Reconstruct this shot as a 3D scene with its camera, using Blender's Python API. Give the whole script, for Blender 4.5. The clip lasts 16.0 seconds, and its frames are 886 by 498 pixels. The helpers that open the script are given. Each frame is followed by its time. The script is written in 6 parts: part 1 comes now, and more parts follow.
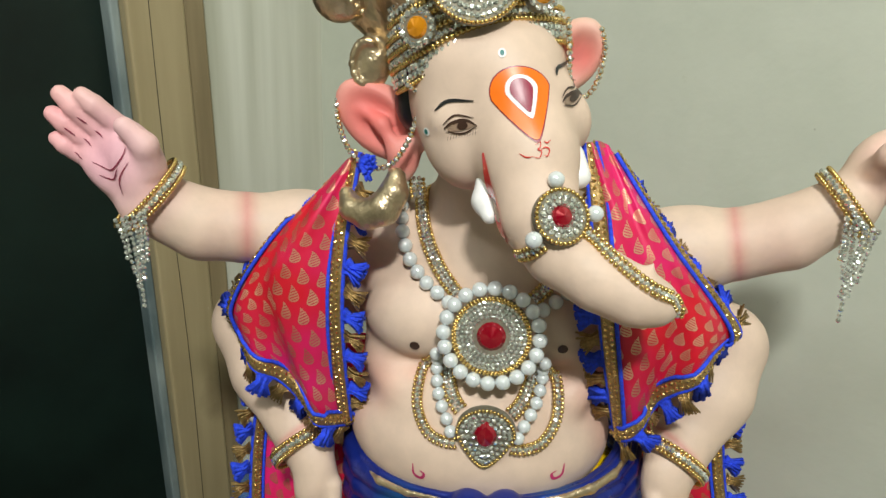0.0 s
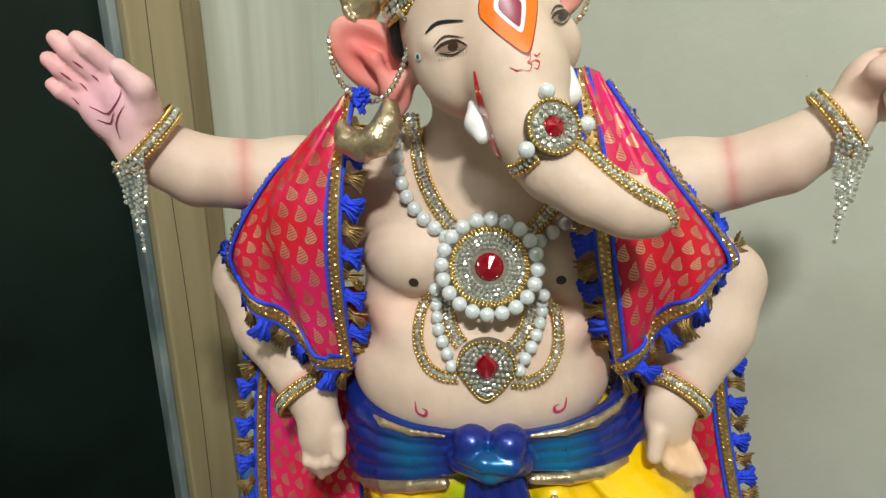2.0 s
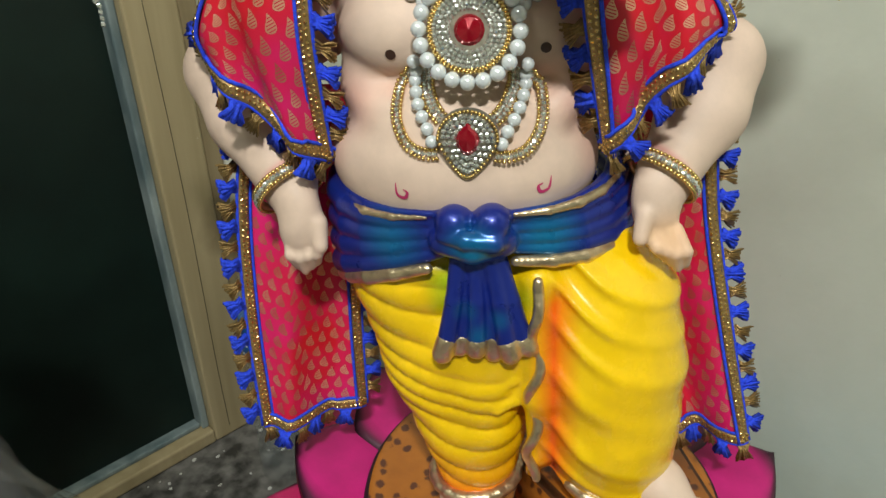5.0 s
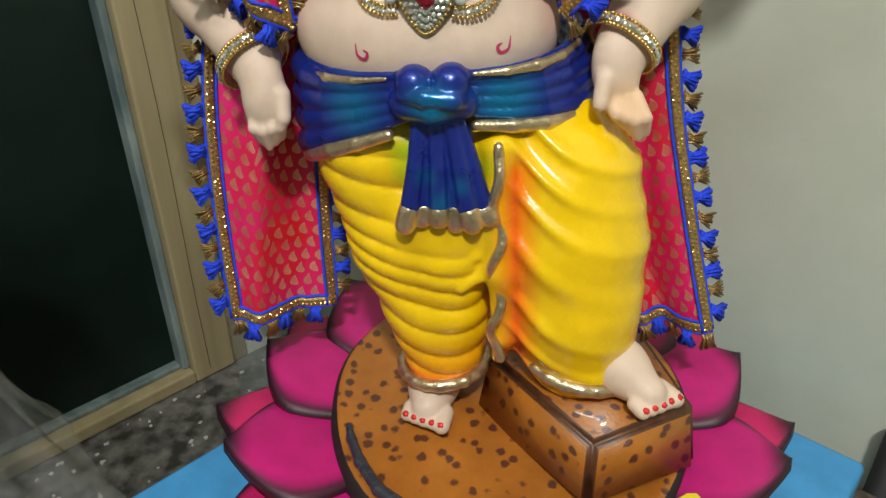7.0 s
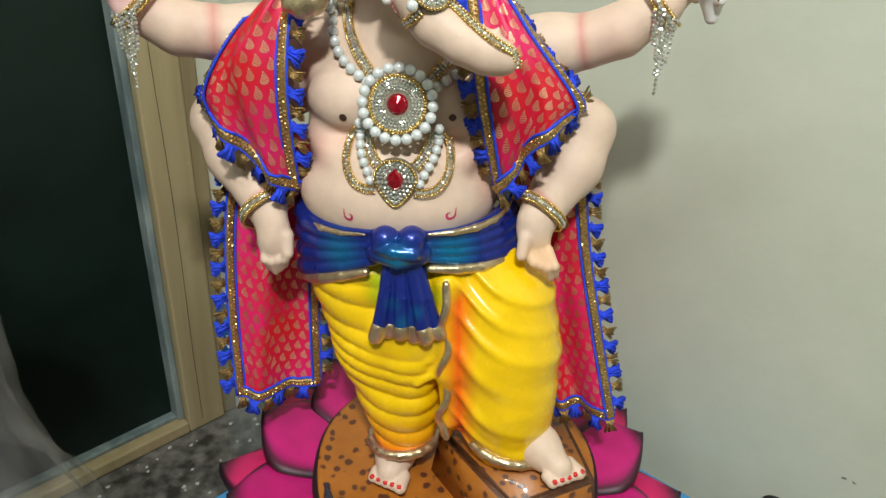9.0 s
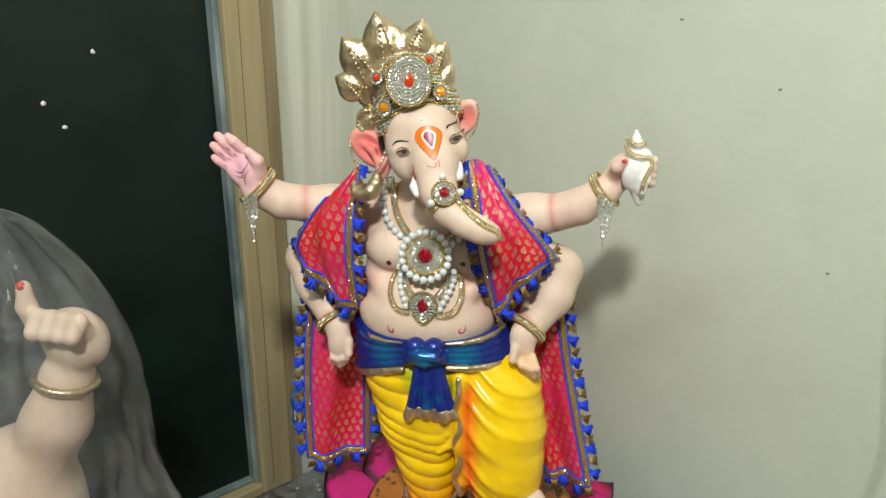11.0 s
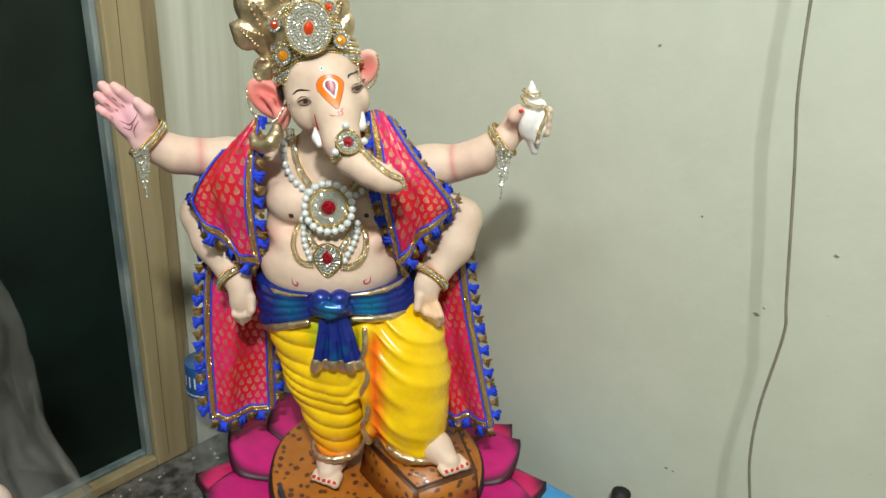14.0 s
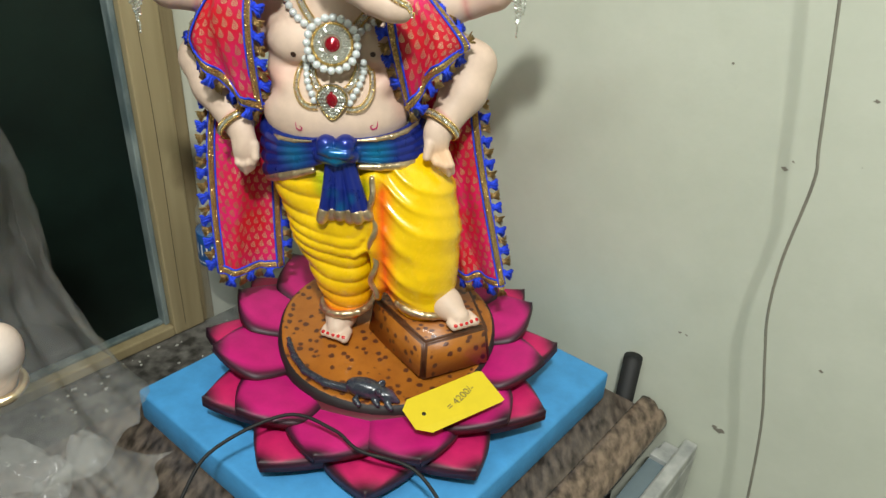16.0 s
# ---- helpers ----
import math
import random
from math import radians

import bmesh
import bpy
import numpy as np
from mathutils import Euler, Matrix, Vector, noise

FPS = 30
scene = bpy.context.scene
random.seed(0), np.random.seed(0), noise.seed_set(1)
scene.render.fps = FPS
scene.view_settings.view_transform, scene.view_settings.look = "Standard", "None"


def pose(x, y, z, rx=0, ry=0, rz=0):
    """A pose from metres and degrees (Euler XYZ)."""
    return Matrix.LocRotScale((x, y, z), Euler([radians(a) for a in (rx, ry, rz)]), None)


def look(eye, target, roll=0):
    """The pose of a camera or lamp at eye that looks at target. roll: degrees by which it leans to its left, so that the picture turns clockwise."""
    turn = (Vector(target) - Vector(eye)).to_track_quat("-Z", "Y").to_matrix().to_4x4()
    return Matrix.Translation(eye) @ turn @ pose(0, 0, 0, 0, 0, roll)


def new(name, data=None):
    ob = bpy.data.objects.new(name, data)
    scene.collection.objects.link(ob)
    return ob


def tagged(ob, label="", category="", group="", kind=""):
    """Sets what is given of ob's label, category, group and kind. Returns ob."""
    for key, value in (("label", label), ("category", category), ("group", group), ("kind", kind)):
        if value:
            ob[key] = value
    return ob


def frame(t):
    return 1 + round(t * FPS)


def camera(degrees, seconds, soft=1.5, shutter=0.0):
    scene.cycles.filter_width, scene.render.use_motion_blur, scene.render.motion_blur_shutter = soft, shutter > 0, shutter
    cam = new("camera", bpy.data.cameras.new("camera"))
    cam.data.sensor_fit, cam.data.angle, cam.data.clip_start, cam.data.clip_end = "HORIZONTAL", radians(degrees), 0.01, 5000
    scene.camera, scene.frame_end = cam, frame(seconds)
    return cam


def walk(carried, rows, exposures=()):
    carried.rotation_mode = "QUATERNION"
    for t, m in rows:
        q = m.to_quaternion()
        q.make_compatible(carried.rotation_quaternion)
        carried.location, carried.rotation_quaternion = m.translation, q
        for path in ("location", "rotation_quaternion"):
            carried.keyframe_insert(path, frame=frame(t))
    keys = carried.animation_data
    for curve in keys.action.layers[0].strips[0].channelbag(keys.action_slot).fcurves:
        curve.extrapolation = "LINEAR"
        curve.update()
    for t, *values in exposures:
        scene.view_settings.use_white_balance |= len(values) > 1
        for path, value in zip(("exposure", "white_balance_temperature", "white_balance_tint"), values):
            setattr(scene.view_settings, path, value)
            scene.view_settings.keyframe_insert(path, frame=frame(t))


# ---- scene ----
cam = camera(63.9, 16.0)
PATH = [
    (0, (0.009, -0.501, 0.712), (-0.186, 1.371, 0.036), 2.5),
    (0.5, (0.006, -0.508, 0.706), (-0.182, 1.375, 0.057), 2.1),
    (1, (0.008, -0.511, 0.692), (-0.177, 1.367, 0.03), 2.1),
    (1.5, (0.018, -0.512, 0.677), (-0.176, 1.369, 0.026), 1.5),
    (2, (0.016, -0.519, 0.667), (-0.188, 1.362, 0.018), 0.7),
    (2.5, (0.014, -0.523, 0.657), (-0.19, 1.357, 0.007), 0.2),
    (3, (0.011, -0.526, 0.645), (-0.207, 1.338, -0.046), 0.3),
    (3.5, (0.013, -0.522, 0.629), (-0.183, 1.31, -0.147), 0.7),
    (4, (0.019, -0.527, 0.616), (-0.173, 1.284, -0.211), 0.4),
    (4.5, (0.025, -0.532, 0.597), (-0.164, 1.262, -0.266), -0.1),
    (5, (0.032, -0.53, 0.591), (-0.164, 1.233, -0.333), -0.1),
    (5.2, (0.037, -0.532, 0.58), (-0.17, 1.225, -0.354), 0.3),
    (7.3, (0.058, -0.58, 0.517), (-0.1, 1.17, -0.439), 0.4),
    (7.5, (0.056, -0.587, 0.519), (-0.09, 1.162, -0.44), 0.6),
    (8, (0.062, -0.601, 0.549), (-0.092, 1.178, -0.352), 1.2),
    (8.5, (0.071, -0.654, 0.608), (-0.077, 1.131, -0.282), 1.9),
    (9, (0.088, -0.689, 0.66), (-0.045, 1.114, -0.195), 2.9),
    (9.5, (0.133, -0.749, 0.712), (-0.106, 1.07, -0.085), 2.8),
    (10, (0.17, -0.804, 0.748), (-0.151, 1.016, -0.017), 1.9),
    (10.2, (0.178, -0.828, 0.763), (-0.171, 0.999, 0.03), 1.5),
    (12.3, (0.144, -1.023, 0.838), (0.019, 0.876, 0.222), 1.0),
    (12.5, (0.143, -1.028, 0.836), (0.075, 0.872, 0.218), 0.8),
    (13, (0.139, -1.027, 0.818), (0.162, 0.858, 0.148), 1.4),
    (13.5, (0.138, -0.988, 0.803), (0.161, 0.892, 0.121), 2.2),
    (14, (0.148, -0.945, 0.79), (0.144, 0.923, 0.075), 3.6),
    (14.5, (0.154, -0.935, 0.76), (0.114, 0.897, -0.039), 3.4),
    (15, (0.157, -0.934, 0.734), (0.121, 0.866, -0.139), 3.5),
    (15.5, (0.165, -0.936, 0.714), (0.124, 0.839, -0.207), 3.7),
    (16, (0.166, -0.94, 0.708), (0.123, 0.816, -0.249), 3.7),
]
walk(cam, [(t, look(eye, target, roll)) for t, eye, target, roll in PATH], exposures=((0, -0.2), (3, -0.15), (5, -0.18), (7.5, -0.16), (8.5, -0.06), (13, -0.08), (16, 0.03)))

# ---------------------------------------------------------------- world and light
world = bpy.data.worlds.new("room_air")
world.use_nodes = True
scene.world = world
world.node_tree.nodes["Background"].inputs[0].default_value = (0.9, 0.95, 1.0, 1)
world.node_tree.nodes["Background"].inputs[1].default_value = 0.03


def area_lamp(name, eye, target, sx, sy, watts, colour):
    lamp = bpy.data.lights.new(name, "AREA")
    lamp.shape, lamp.size, lamp.size_y, lamp.energy, lamp.color = "RECTANGLE", sx, sy, watts, colour
    ob = new(name, lamp)
    ob.matrix_world = look(eye, target)
    return ob


area_lamp("lamp_light", (0.2, -1.65, 2.05), (0.03, -0.05, 0.4), 0.2, 0.1, 48, (0.985, 1.0, 0.955))
# Unseen wide fill lamp, added to brighten the shaded parts.
area_lamp("added_fill_light", (-0.5, -1.3, 2.2), (0.0, 0.0, 0.2), 1.2, 0.1, 13, (0.92, 1.0, 1.0))

# ---------------------------------------------------------------- materials


def nodes_of(name):
    m = bpy.data.materials.new(name)
    m.use_nodes = True
    nt = m.node_tree
    return m, nt, nt.nodes["Principled BSDF"]


def link(nt, a, b):
    nt.links.new(a, b)


def noise_node(nt, scale, detail=5, coord="Object", rough=0.6):
    tc = nt.nodes.new("ShaderNodeTexCoord")
    n = nt.nodes.new("ShaderNodeTexNoise")
    n.inputs["Scale"].default_value, n.inputs["Detail"].default_value, n.inputs["Roughness"].default_value = scale, detail, rough
    link(nt, tc.outputs[coord], n.inputs["Vector"])
    return n


def ramp(nt, src, a, b, ca, cb):
    r = nt.nodes.new("ShaderNodeValToRGB")
    r.color_ramp.elements[0].position, r.color_ramp.elements[1].position = a, b
    r.color_ramp.elements[0].color, r.color_ramp.elements[1].color = (*ca, 1), (*cb, 1)
    link(nt, src, r.inputs[0])
    return r


def mixc(nt, fac, a, b, mode="MIX"):
    x = nt.nodes.new("ShaderNodeMix")
    x.data_type, x.blend_type = "RGBA", mode
    for sock, v in ((x.inputs[0], fac), (x.inputs[6], a), (x.inputs[7], b)):
        if isinstance(v, (int, float)):
            sock.default_value = v
        elif isinstance(v, tuple):
            sock.default_value = (*v, 1)
        else:
            link(nt, v, sock)
    return x.outputs[2]


def math_node(nt, op, a, b=None, c=None):
    x = nt.nodes.new("ShaderNodeMath")
    x.operation = op
    for sock, v in zip(x.inputs, (a, b, c)):
        if v is None:
            continue
        if isinstance(v, (int, float)):
            sock.default_value = v
        else:
            link(nt, v, sock)
    return x.outputs[0]


def bump(nt, bsdf, height, strength=0.3, dist=0.002):
    b = nt.nodes.new("ShaderNodeBump")
    b.inputs["Strength"].default_value, b.inputs["Distance"].default_value = strength, dist
    link(nt, height, b.inputs["Height"])
    link(nt, b.outputs[0], bsdf.inputs["Normal"])


def plain(name, colour, rough=0.5, metal=0.0, vary=0.15, scale=40, bumps=0.1, fine=300, coat=0.0, dist=0.0006):
    m, nt, p = nodes_of(name)
    n = noise_node(nt, scale)
    dark = tuple(max(0.0, c * (1 - vary)) for c in colour)
    light = tuple(min(1.0, c * (1 + vary)) for c in colour)
    r = ramp(nt, n.outputs[0], 0.3, 0.7, dark, light)
    link(nt, r.outputs[0], p.inputs["Base Color"])
    p.inputs["Roughness"].default_value, p.inputs["Metallic"].default_value = rough, metal
    p.inputs["Coat Weight"].default_value = coat
    if bumps:
        f = noise_node(nt, fine, 3)
        bump(nt, p, f.outputs[0], bumps, dist)
    return m


def painted(name, rough, metal=0.0, coat=0.0, bumps=0.08):
    """Paint whose colour lies on the mesh as the brush left it."""
    m, nt, p = nodes_of(name)
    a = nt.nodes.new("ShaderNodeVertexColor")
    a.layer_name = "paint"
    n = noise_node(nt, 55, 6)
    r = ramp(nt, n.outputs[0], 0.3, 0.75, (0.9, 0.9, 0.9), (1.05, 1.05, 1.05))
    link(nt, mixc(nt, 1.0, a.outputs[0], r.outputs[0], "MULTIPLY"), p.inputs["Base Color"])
    rr = ramp(nt, n.outputs[0], 0.3, 0.7, (rough * 0.85,) * 3, (min(1, rough * 1.2),) * 3)
    link(nt, rr.outputs[0], p.inputs["Roughness"])
    p.inputs["Metallic"].default_value, p.inputs["Coat Weight"].default_value = metal, coat
    p.inputs["Coat Roughness"].default_value = 0.15
    f = noise_node(nt, 420, 3)
    bump(nt, p, f.outputs[0], bumps, 0.0005)
    return m


SKIN = painted("satin_skin_paint", 0.58)
ENAMEL = painted("glossy_enamel_paint", 0.26, coat=0.3, bumps=0.12)
BLUE_ENAMEL = painted("pearly_blue_paint", 0.3, metal=0.35, coat=0.25)
GOLD_PAINT = plain("gold_paint", (0.66, 0.52, 0.33), 0.33, 0.9, 0.3, 60, 0.55, 130, dist=0.0025)
GOLD = plain("gold_bead_metal", (0.76, 0.54, 0.2), 0.25, 1.0, 0.1, 200, 0)
OLD_GOLD = plain("dull_gold_thread", (0.4, 0.26, 0.1), 0.4, 0.75, 0.35, 350, 0.5, 900, dist=0.001)
PEARL = plain("pearl_white", (0.68, 0.72, 0.72), 0.18, 0.18, 0.06, 120, 0, coat=0.8)
BLUE_CLOTH = plain("royal_blue_yarn", (0.016, 0.06, 0.72), 0.75, 0.0, 0.35, 400, 0.5, 1200, dist=0.001)
HAIR = plain("black_paint", (0.01, 0.01, 0.011), 0.35)
WHITE_PAINT = plain("white_paint", (0.82, 0.8, 0.78), 0.35)
RED_PAINT = plain("red_nail_paint", (0.6, 0.02, 0.02), 0.25, coat=0.4)


def gem_material(name, colour):
    m, nt, p = nodes_of(name)
    p.inputs["Base Color"].default_value = (*colour, 1)
    p.inputs["Roughness"].default_value, p.inputs["Coat Weight"].default_value = 0.06, 1.0
    p.inputs["Metallic"].default_value = 0.45
    p.inputs["Coat Roughness"].default_value = 0.045
    return m


RUBY = gem_material("ruby_glass", (0.36, 0.0, 0.014))
AMBER = gem_material("amber_glass", (0.85, 0.32, 0.01))
ORANGE_RED = gem_material("orange_red_glass", (0.8, 0.07, 0.01))


def rhinestone_material():
    m, nt, p = nodes_of("rhinestone_glass")
    g = nt.nodes.new("ShaderNodeNewGeometry")
    oi = nt.nodes.new("ShaderNodeObjectInfo")
    mixed = math_node(nt, "FRACT", math_node(nt, "ADD", g.outputs["Random Per Island"], oi.outputs["Random"]))
    r = ramp(nt, mixed, 0.0, 1.0, (0.74, 0.78, 0.72), (1.0, 1.0, 0.96))
    link(nt, r.outputs[0], p.inputs["Base Color"])
    p.inputs["Metallic"].default_value, p.inputs["Roughness"].default_value, p.inputs["Coat Weight"].default_value = 0.88, 0.13, 0.7
    return m


RHINE = rhinestone_material()
SILVER = plain("dull_gold_backing", (0.2, 0.18, 0.13), 0.6, 0.4, 0.3, 200, 0)


def brocade():
    """Shot red and pink silk with woven gold paisleys in staggered rows."""
    m, nt, p = nodes_of("red_brocade_silk")
    uv = nt.nodes.new("ShaderNodeUVMap")
    uv.uv_map = "cloth"
    sep = nt.nodes.new("ShaderNodeSeparateXYZ")
    link(nt, uv.outputs[0], sep.inputs[0])
    u = math_node(nt, "MULTIPLY", sep.outputs[0], 1 / 0.0125)
    v = math_node(nt, "MULTIPLY", sep.outputs[1], 1 / 0.0125)
    row = math_node(nt, "FLOOR", v)
    shift = math_node(nt, "MULTIPLY", math_node(nt, "MODULO", row, 2.0), 0.5)
    fu = math_node(nt, "SUBTRACT", math_node(nt, "FRACT", math_node(nt, "ADD", u, shift)), 0.5)
    fv = math_node(nt, "SUBTRACT", math_node(nt, "FRACT", v), 0.5)
    # the drop's tail bends to one side
    bend = math_node(nt, "MULTIPLY", math_node(nt, "MULTIPLY", fv, fv), 0.9)
    bu = math_node(nt, "SUBTRACT", fu, math_node(nt, "SUBTRACT", bend, 0.06))
    narrow = math_node(nt, "ADD", 0.255, math_node(nt, "MULTIPLY", fv, -0.36))
    du = math_node(nt, "DIVIDE", bu, narrow)
    dv = math_node(nt, "DIVIDE", fv, 0.42)
    d = math_node(nt, "ADD", math_node(nt, "MULTIPLY", du, du), math_node(nt, "MULTIPLY", dv, dv))
    inside = math_node(nt, "LESS_THAN", d, 1.0)
    diag = math_node(nt, "ADD", math_node(nt, "MULTIPLY", fu, 26.0), math_node(nt, "MULTIPLY", fv, 44.0))
    lines = math_node(nt, "GREATER_THAN", math_node(nt, "SINE", diag), -0.45)
    rim = math_node(nt, "GREATER_THAN", d, 0.72)
    gold = math_node(nt, "MULTIPLY", inside, math_node(nt, "MAXIMUM", lines, rim))
    big = noise_node(nt, 9, 3)
    base = ramp(nt, big.outputs[0], 0.4, 0.64, (0.62, 0.007, 0.022), (0.7, 0.011, 0.15))
    # Noise puts lit and unlit gold thread into the colour.
    lit = noise_node(nt, 16, 2)
    thread = ramp(nt, lit.outputs[0], 0.42, 0.62, (0.5, 0.16, 0.09), (0.8, 0.5, 0.31))
    link(nt, mixc(nt, gold, base.outputs[0], thread.outputs[0]), p.inputs["Base Color"])
    link(nt, math_node(nt, "MULTIPLY", gold, 0.65), p.inputs["Metallic"])
    p.inputs["Roughness"].default_value = 0.42
    weave = math_node(nt, "ADD", math_node(nt, "SINE", math_node(nt, "MULTIPLY", sep.outputs[0], 9000.0)), math_node(nt, "SINE", math_node(nt, "MULTIPLY", sep.outputs[1], 9000.0)))
    bump(nt, p, math_node(nt, "ADD", math_node(nt, "MULTIPLY", weave, 0.15), gold), 0.35, 0.0003)
    return m


BROCADE = brocade()


def wall_paint():
    m, nt, p = nodes_of("cream_distemper_wall")
    n = noise_node(nt, 1.6, 6)
    r = ramp(nt, n.outputs[0], 0.3, 0.75, (0.55, 0.57, 0.475), (0.63, 0.645, 0.55))
    s = noise_node(nt, 26, 8, rough=0.75)
    st = ramp(nt, s.outputs[0], 0.66, 0.8, (1, 1, 1), (0.8, 0.78, 0.7))
    c = mixc(nt, 0.7, r.outputs[0], st.outputs[0], "MULTIPLY")
    w = noise_node(nt, 5.5, 5, rough=0.7)
    ww = ramp(nt, w.outputs[0], 0.32, 0.7, (0.9, 0.915, 0.9), (1, 1, 1))
    c = mixc(nt, 1.0, c, ww.outputs[0], "MULTIPLY")
    k = noise_node(nt, 70, 2)
    kk = ramp(nt, k.outputs[0], 0.79, 0.82, (1, 1, 1), (0.45, 0.42, 0.38))
    link(nt, mixc(nt, 0.6, c, kk.outputs[0], "MULTIPLY"), p.inputs["Base Color"])
    p.inputs["Roughness"].default_value = 0.55
    f = noise_node(nt, 14, 7)
    bump(nt, p, f.outputs[0], 0.25, 0.006)
    return m


def streaked(name, a, b, rough, stretch, scale, metal=0.0, bumps=0.3):
    m, nt, p = nodes_of(name)
    tc = nt.nodes.new("ShaderNodeTexCoord")
    mp = nt.nodes.new("ShaderNodeMapping")
    mp.inputs["Scale"].default_value = stretch
    link(nt, tc.outputs["Object"], mp.inputs[0])
    n = nt.nodes.new("ShaderNodeTexNoise")
    n.inputs["Scale"].default_value, n.inputs["Detail"].default_value = scale, 7
    link(nt, mp.outputs[0], n.inputs["Vector"])
    r = ramp(nt, n.outputs[0], 0.35, 0.66, a, b)
    spots = noise_node(nt, 120, 3)
    sp = ramp(nt, spots.outputs[0], 0.74, 0.78, (0, 0, 0), (1, 1, 1))
    link(nt, mixc(nt, math_node(nt, "MULTIPLY", sp.outputs[0], 0.4), r.outputs[0], (0.7, 0.68, 0.62)), p.inputs["Base Color"])
    p.inputs["Roughness"].default_value, p.inputs["Metallic"].default_value = rough, metal
    bump(nt, p, n.outputs[0], bumps, 0.003)
    return m


WALL = wall_paint()
STAIN_WALL = streaked("stained_cream_plaster", (0.4, 0.4, 0.31), (0.68, 0.68, 0.59), 0.6, (6, 6, 0.3), 2.2, bumps=0.2)
FRAME_WOOD = streaked("tan_painted_wood", (0.31, 0.245, 0.13), (0.385, 0.31, 0.175), 0.45, (9, 9, 0.6), 4, bumps=0.15)


STAINED_WOOD = streaked("brown_stained_painted_wood", (0.2, 0.15, 0.078), (0.3, 0.235, 0.13), 0.5, (9, 9, 0.6), 4, bumps=0.15)


def soft_patch(m, at, radius, colour):
    """A soft brown patch with an uneven edge on a painted surface."""
    nt = m.node_tree
    p = nt.nodes["Principled BSDF"]
    src = p.inputs["Base Color"].links[0].from_socket
    geo, vm = nt.nodes.new("ShaderNodeNewGeometry"), nt.nodes.new("ShaderNodeVectorMath")
    vm.operation = "DISTANCE"
    link(nt, geo.outputs["Position"], vm.inputs[0])
    vm.inputs[1].default_value = at
    n = noise_node(nt, 25, 5)
    d = math_node(nt, "ADD", vm.outputs["Value"], math_node(nt, "MULTIPLY", math_node(nt, "SUBTRACT", n.outputs[0], 0.5), radius * 0.7))
    f = ramp(nt, math_node(nt, "DIVIDE", d, radius), 0.2, 1.0, (0.75, 0.75, 0.75), (0, 0, 0))
    link(nt, mixc(nt, f.outputs[0], src, colour), p.inputs["Base Color"])


for stained in (FRAME_WOOD, STAINED_WOOD, STAIN_WALL):
    soft_patch(stained, (-0.414, 0.464, 0.1), 0.075, (0.075, 0.045, 0.02))
TEAL_TRIM = streaked("grey_teal_painted_edge", (0.1, 0.14, 0.145), (0.27, 0.32, 0.31), 0.5, (5, 5, 2), 4)
SLATE = streaked("dusty_grey_stone", (0.03, 0.028, 0.024), (0.17, 0.16, 0.145), 0.6, (3, 3, 3), 12, bumps=0.5)
DARK_PANE = plain("dark_green_panel_paint", (0.0042, 0.012, 0.0085), 0.5, 0.0, 0.4, 6, 0.06, 90)
DARK_PANE.node_tree.nodes["Principled BSDF"].inputs["Specular IOR Level"].default_value = 0.32
DARK_WOOD = streaked("dark_brown_varnished_wood", (0.03, 0.022, 0.017), (0.15, 0.115, 0.09), 0.3, (4, 1.5, 4), 22, bumps=0.35)
MOULDING = streaked("lighter_brown_moulding", (0.06, 0.042, 0.03), (0.24, 0.17, 0.12), 0.26, (5, 3, 5), 13, bumps=0.5)
FOAM = plain("sky_blue_painted_board", (0.06, 0.3, 0.62), 0.6, 0.0, 0.12, 25, 0.35, 130, dist=0.001)
TAG_PAPER = plain("yellow_card", (0.68, 0.52, 0.012), 0.6, 0, 0.04, 40, 0.05)
BLACK_PLASTIC = plain("black_plastic", (0.006, 0.006, 0.006), 0.65)
CABLE_GREY = plain("grey_cable_sheath", (0.2, 0.19, 0.15), 0.5)
DARK_INK = plain("faded_pen_ink", (0.2, 0.16, 0.05), 0.6)
FLOOR = plain("grey_cement_floor", (0.25, 0.24, 0.22), 0.7, 0, 0.2, 3, 0.3, 60)
GREY_METAL = streaked("dusty_galvanised_metal", (0.3, 0.31, 0.3), (0.5, 0.5, 0.48), 0.45, (4, 4, 4), 8, 0.3)
SLATE_GLASS = plain("grey_blue_glass", (0.13, 0.17, 0.19), 0.15, 0, 0.15, 8, 0)


def leopard():
    m, nt, p = nodes_of("leopard_spotted_paint")
    n = noise_node(nt, 18, 5)
    base = ramp(nt, n.outputs[0], 0.3, 0.72, (0.29, 0.09, 0.01), (0.45, 0.155, 0.017))
    tc = nt.nodes.new("ShaderNodeTexCoord")
    vo = nt.nodes.new("ShaderNodeTexVoronoi")
    vo.inputs["Scale"].default_value, vo.inputs["Randomness"].default_value = 72, 0.8
    wob = noise_node(nt, 130, 3)
    add = nt.nodes.new("ShaderNodeVectorMath")
    add.operation = "MULTIPLY_ADD"
    add.inputs[1].default_value = (0.006, 0.006, 0.006)
    link(nt, wob.outputs[1], add.inputs[0])
    link(nt, tc.outputs["Object"], add.inputs[2])
    link(nt, add.outputs[0], vo.inputs["Vector"])
    sp = ramp(nt, vo.outputs["Distance"], 0.24, 0.36, (1, 1, 1), (0, 0, 0))
    link(nt, mixc(nt, math_node(nt, "MULTIPLY", sp.outputs[0], 0.88), base.outputs[0], (0.055, 0.014, 0.012)), p.inputs["Base Color"])
    p.inputs["Roughness"].default_value, p.inputs["Coat Weight"].default_value = 0.4, 0.25
    f = noise_node(nt, 260, 4)
    bump(nt, p, f.outputs[0], 0.35, 0.0012)
    return m


LEOPARD = leopard()


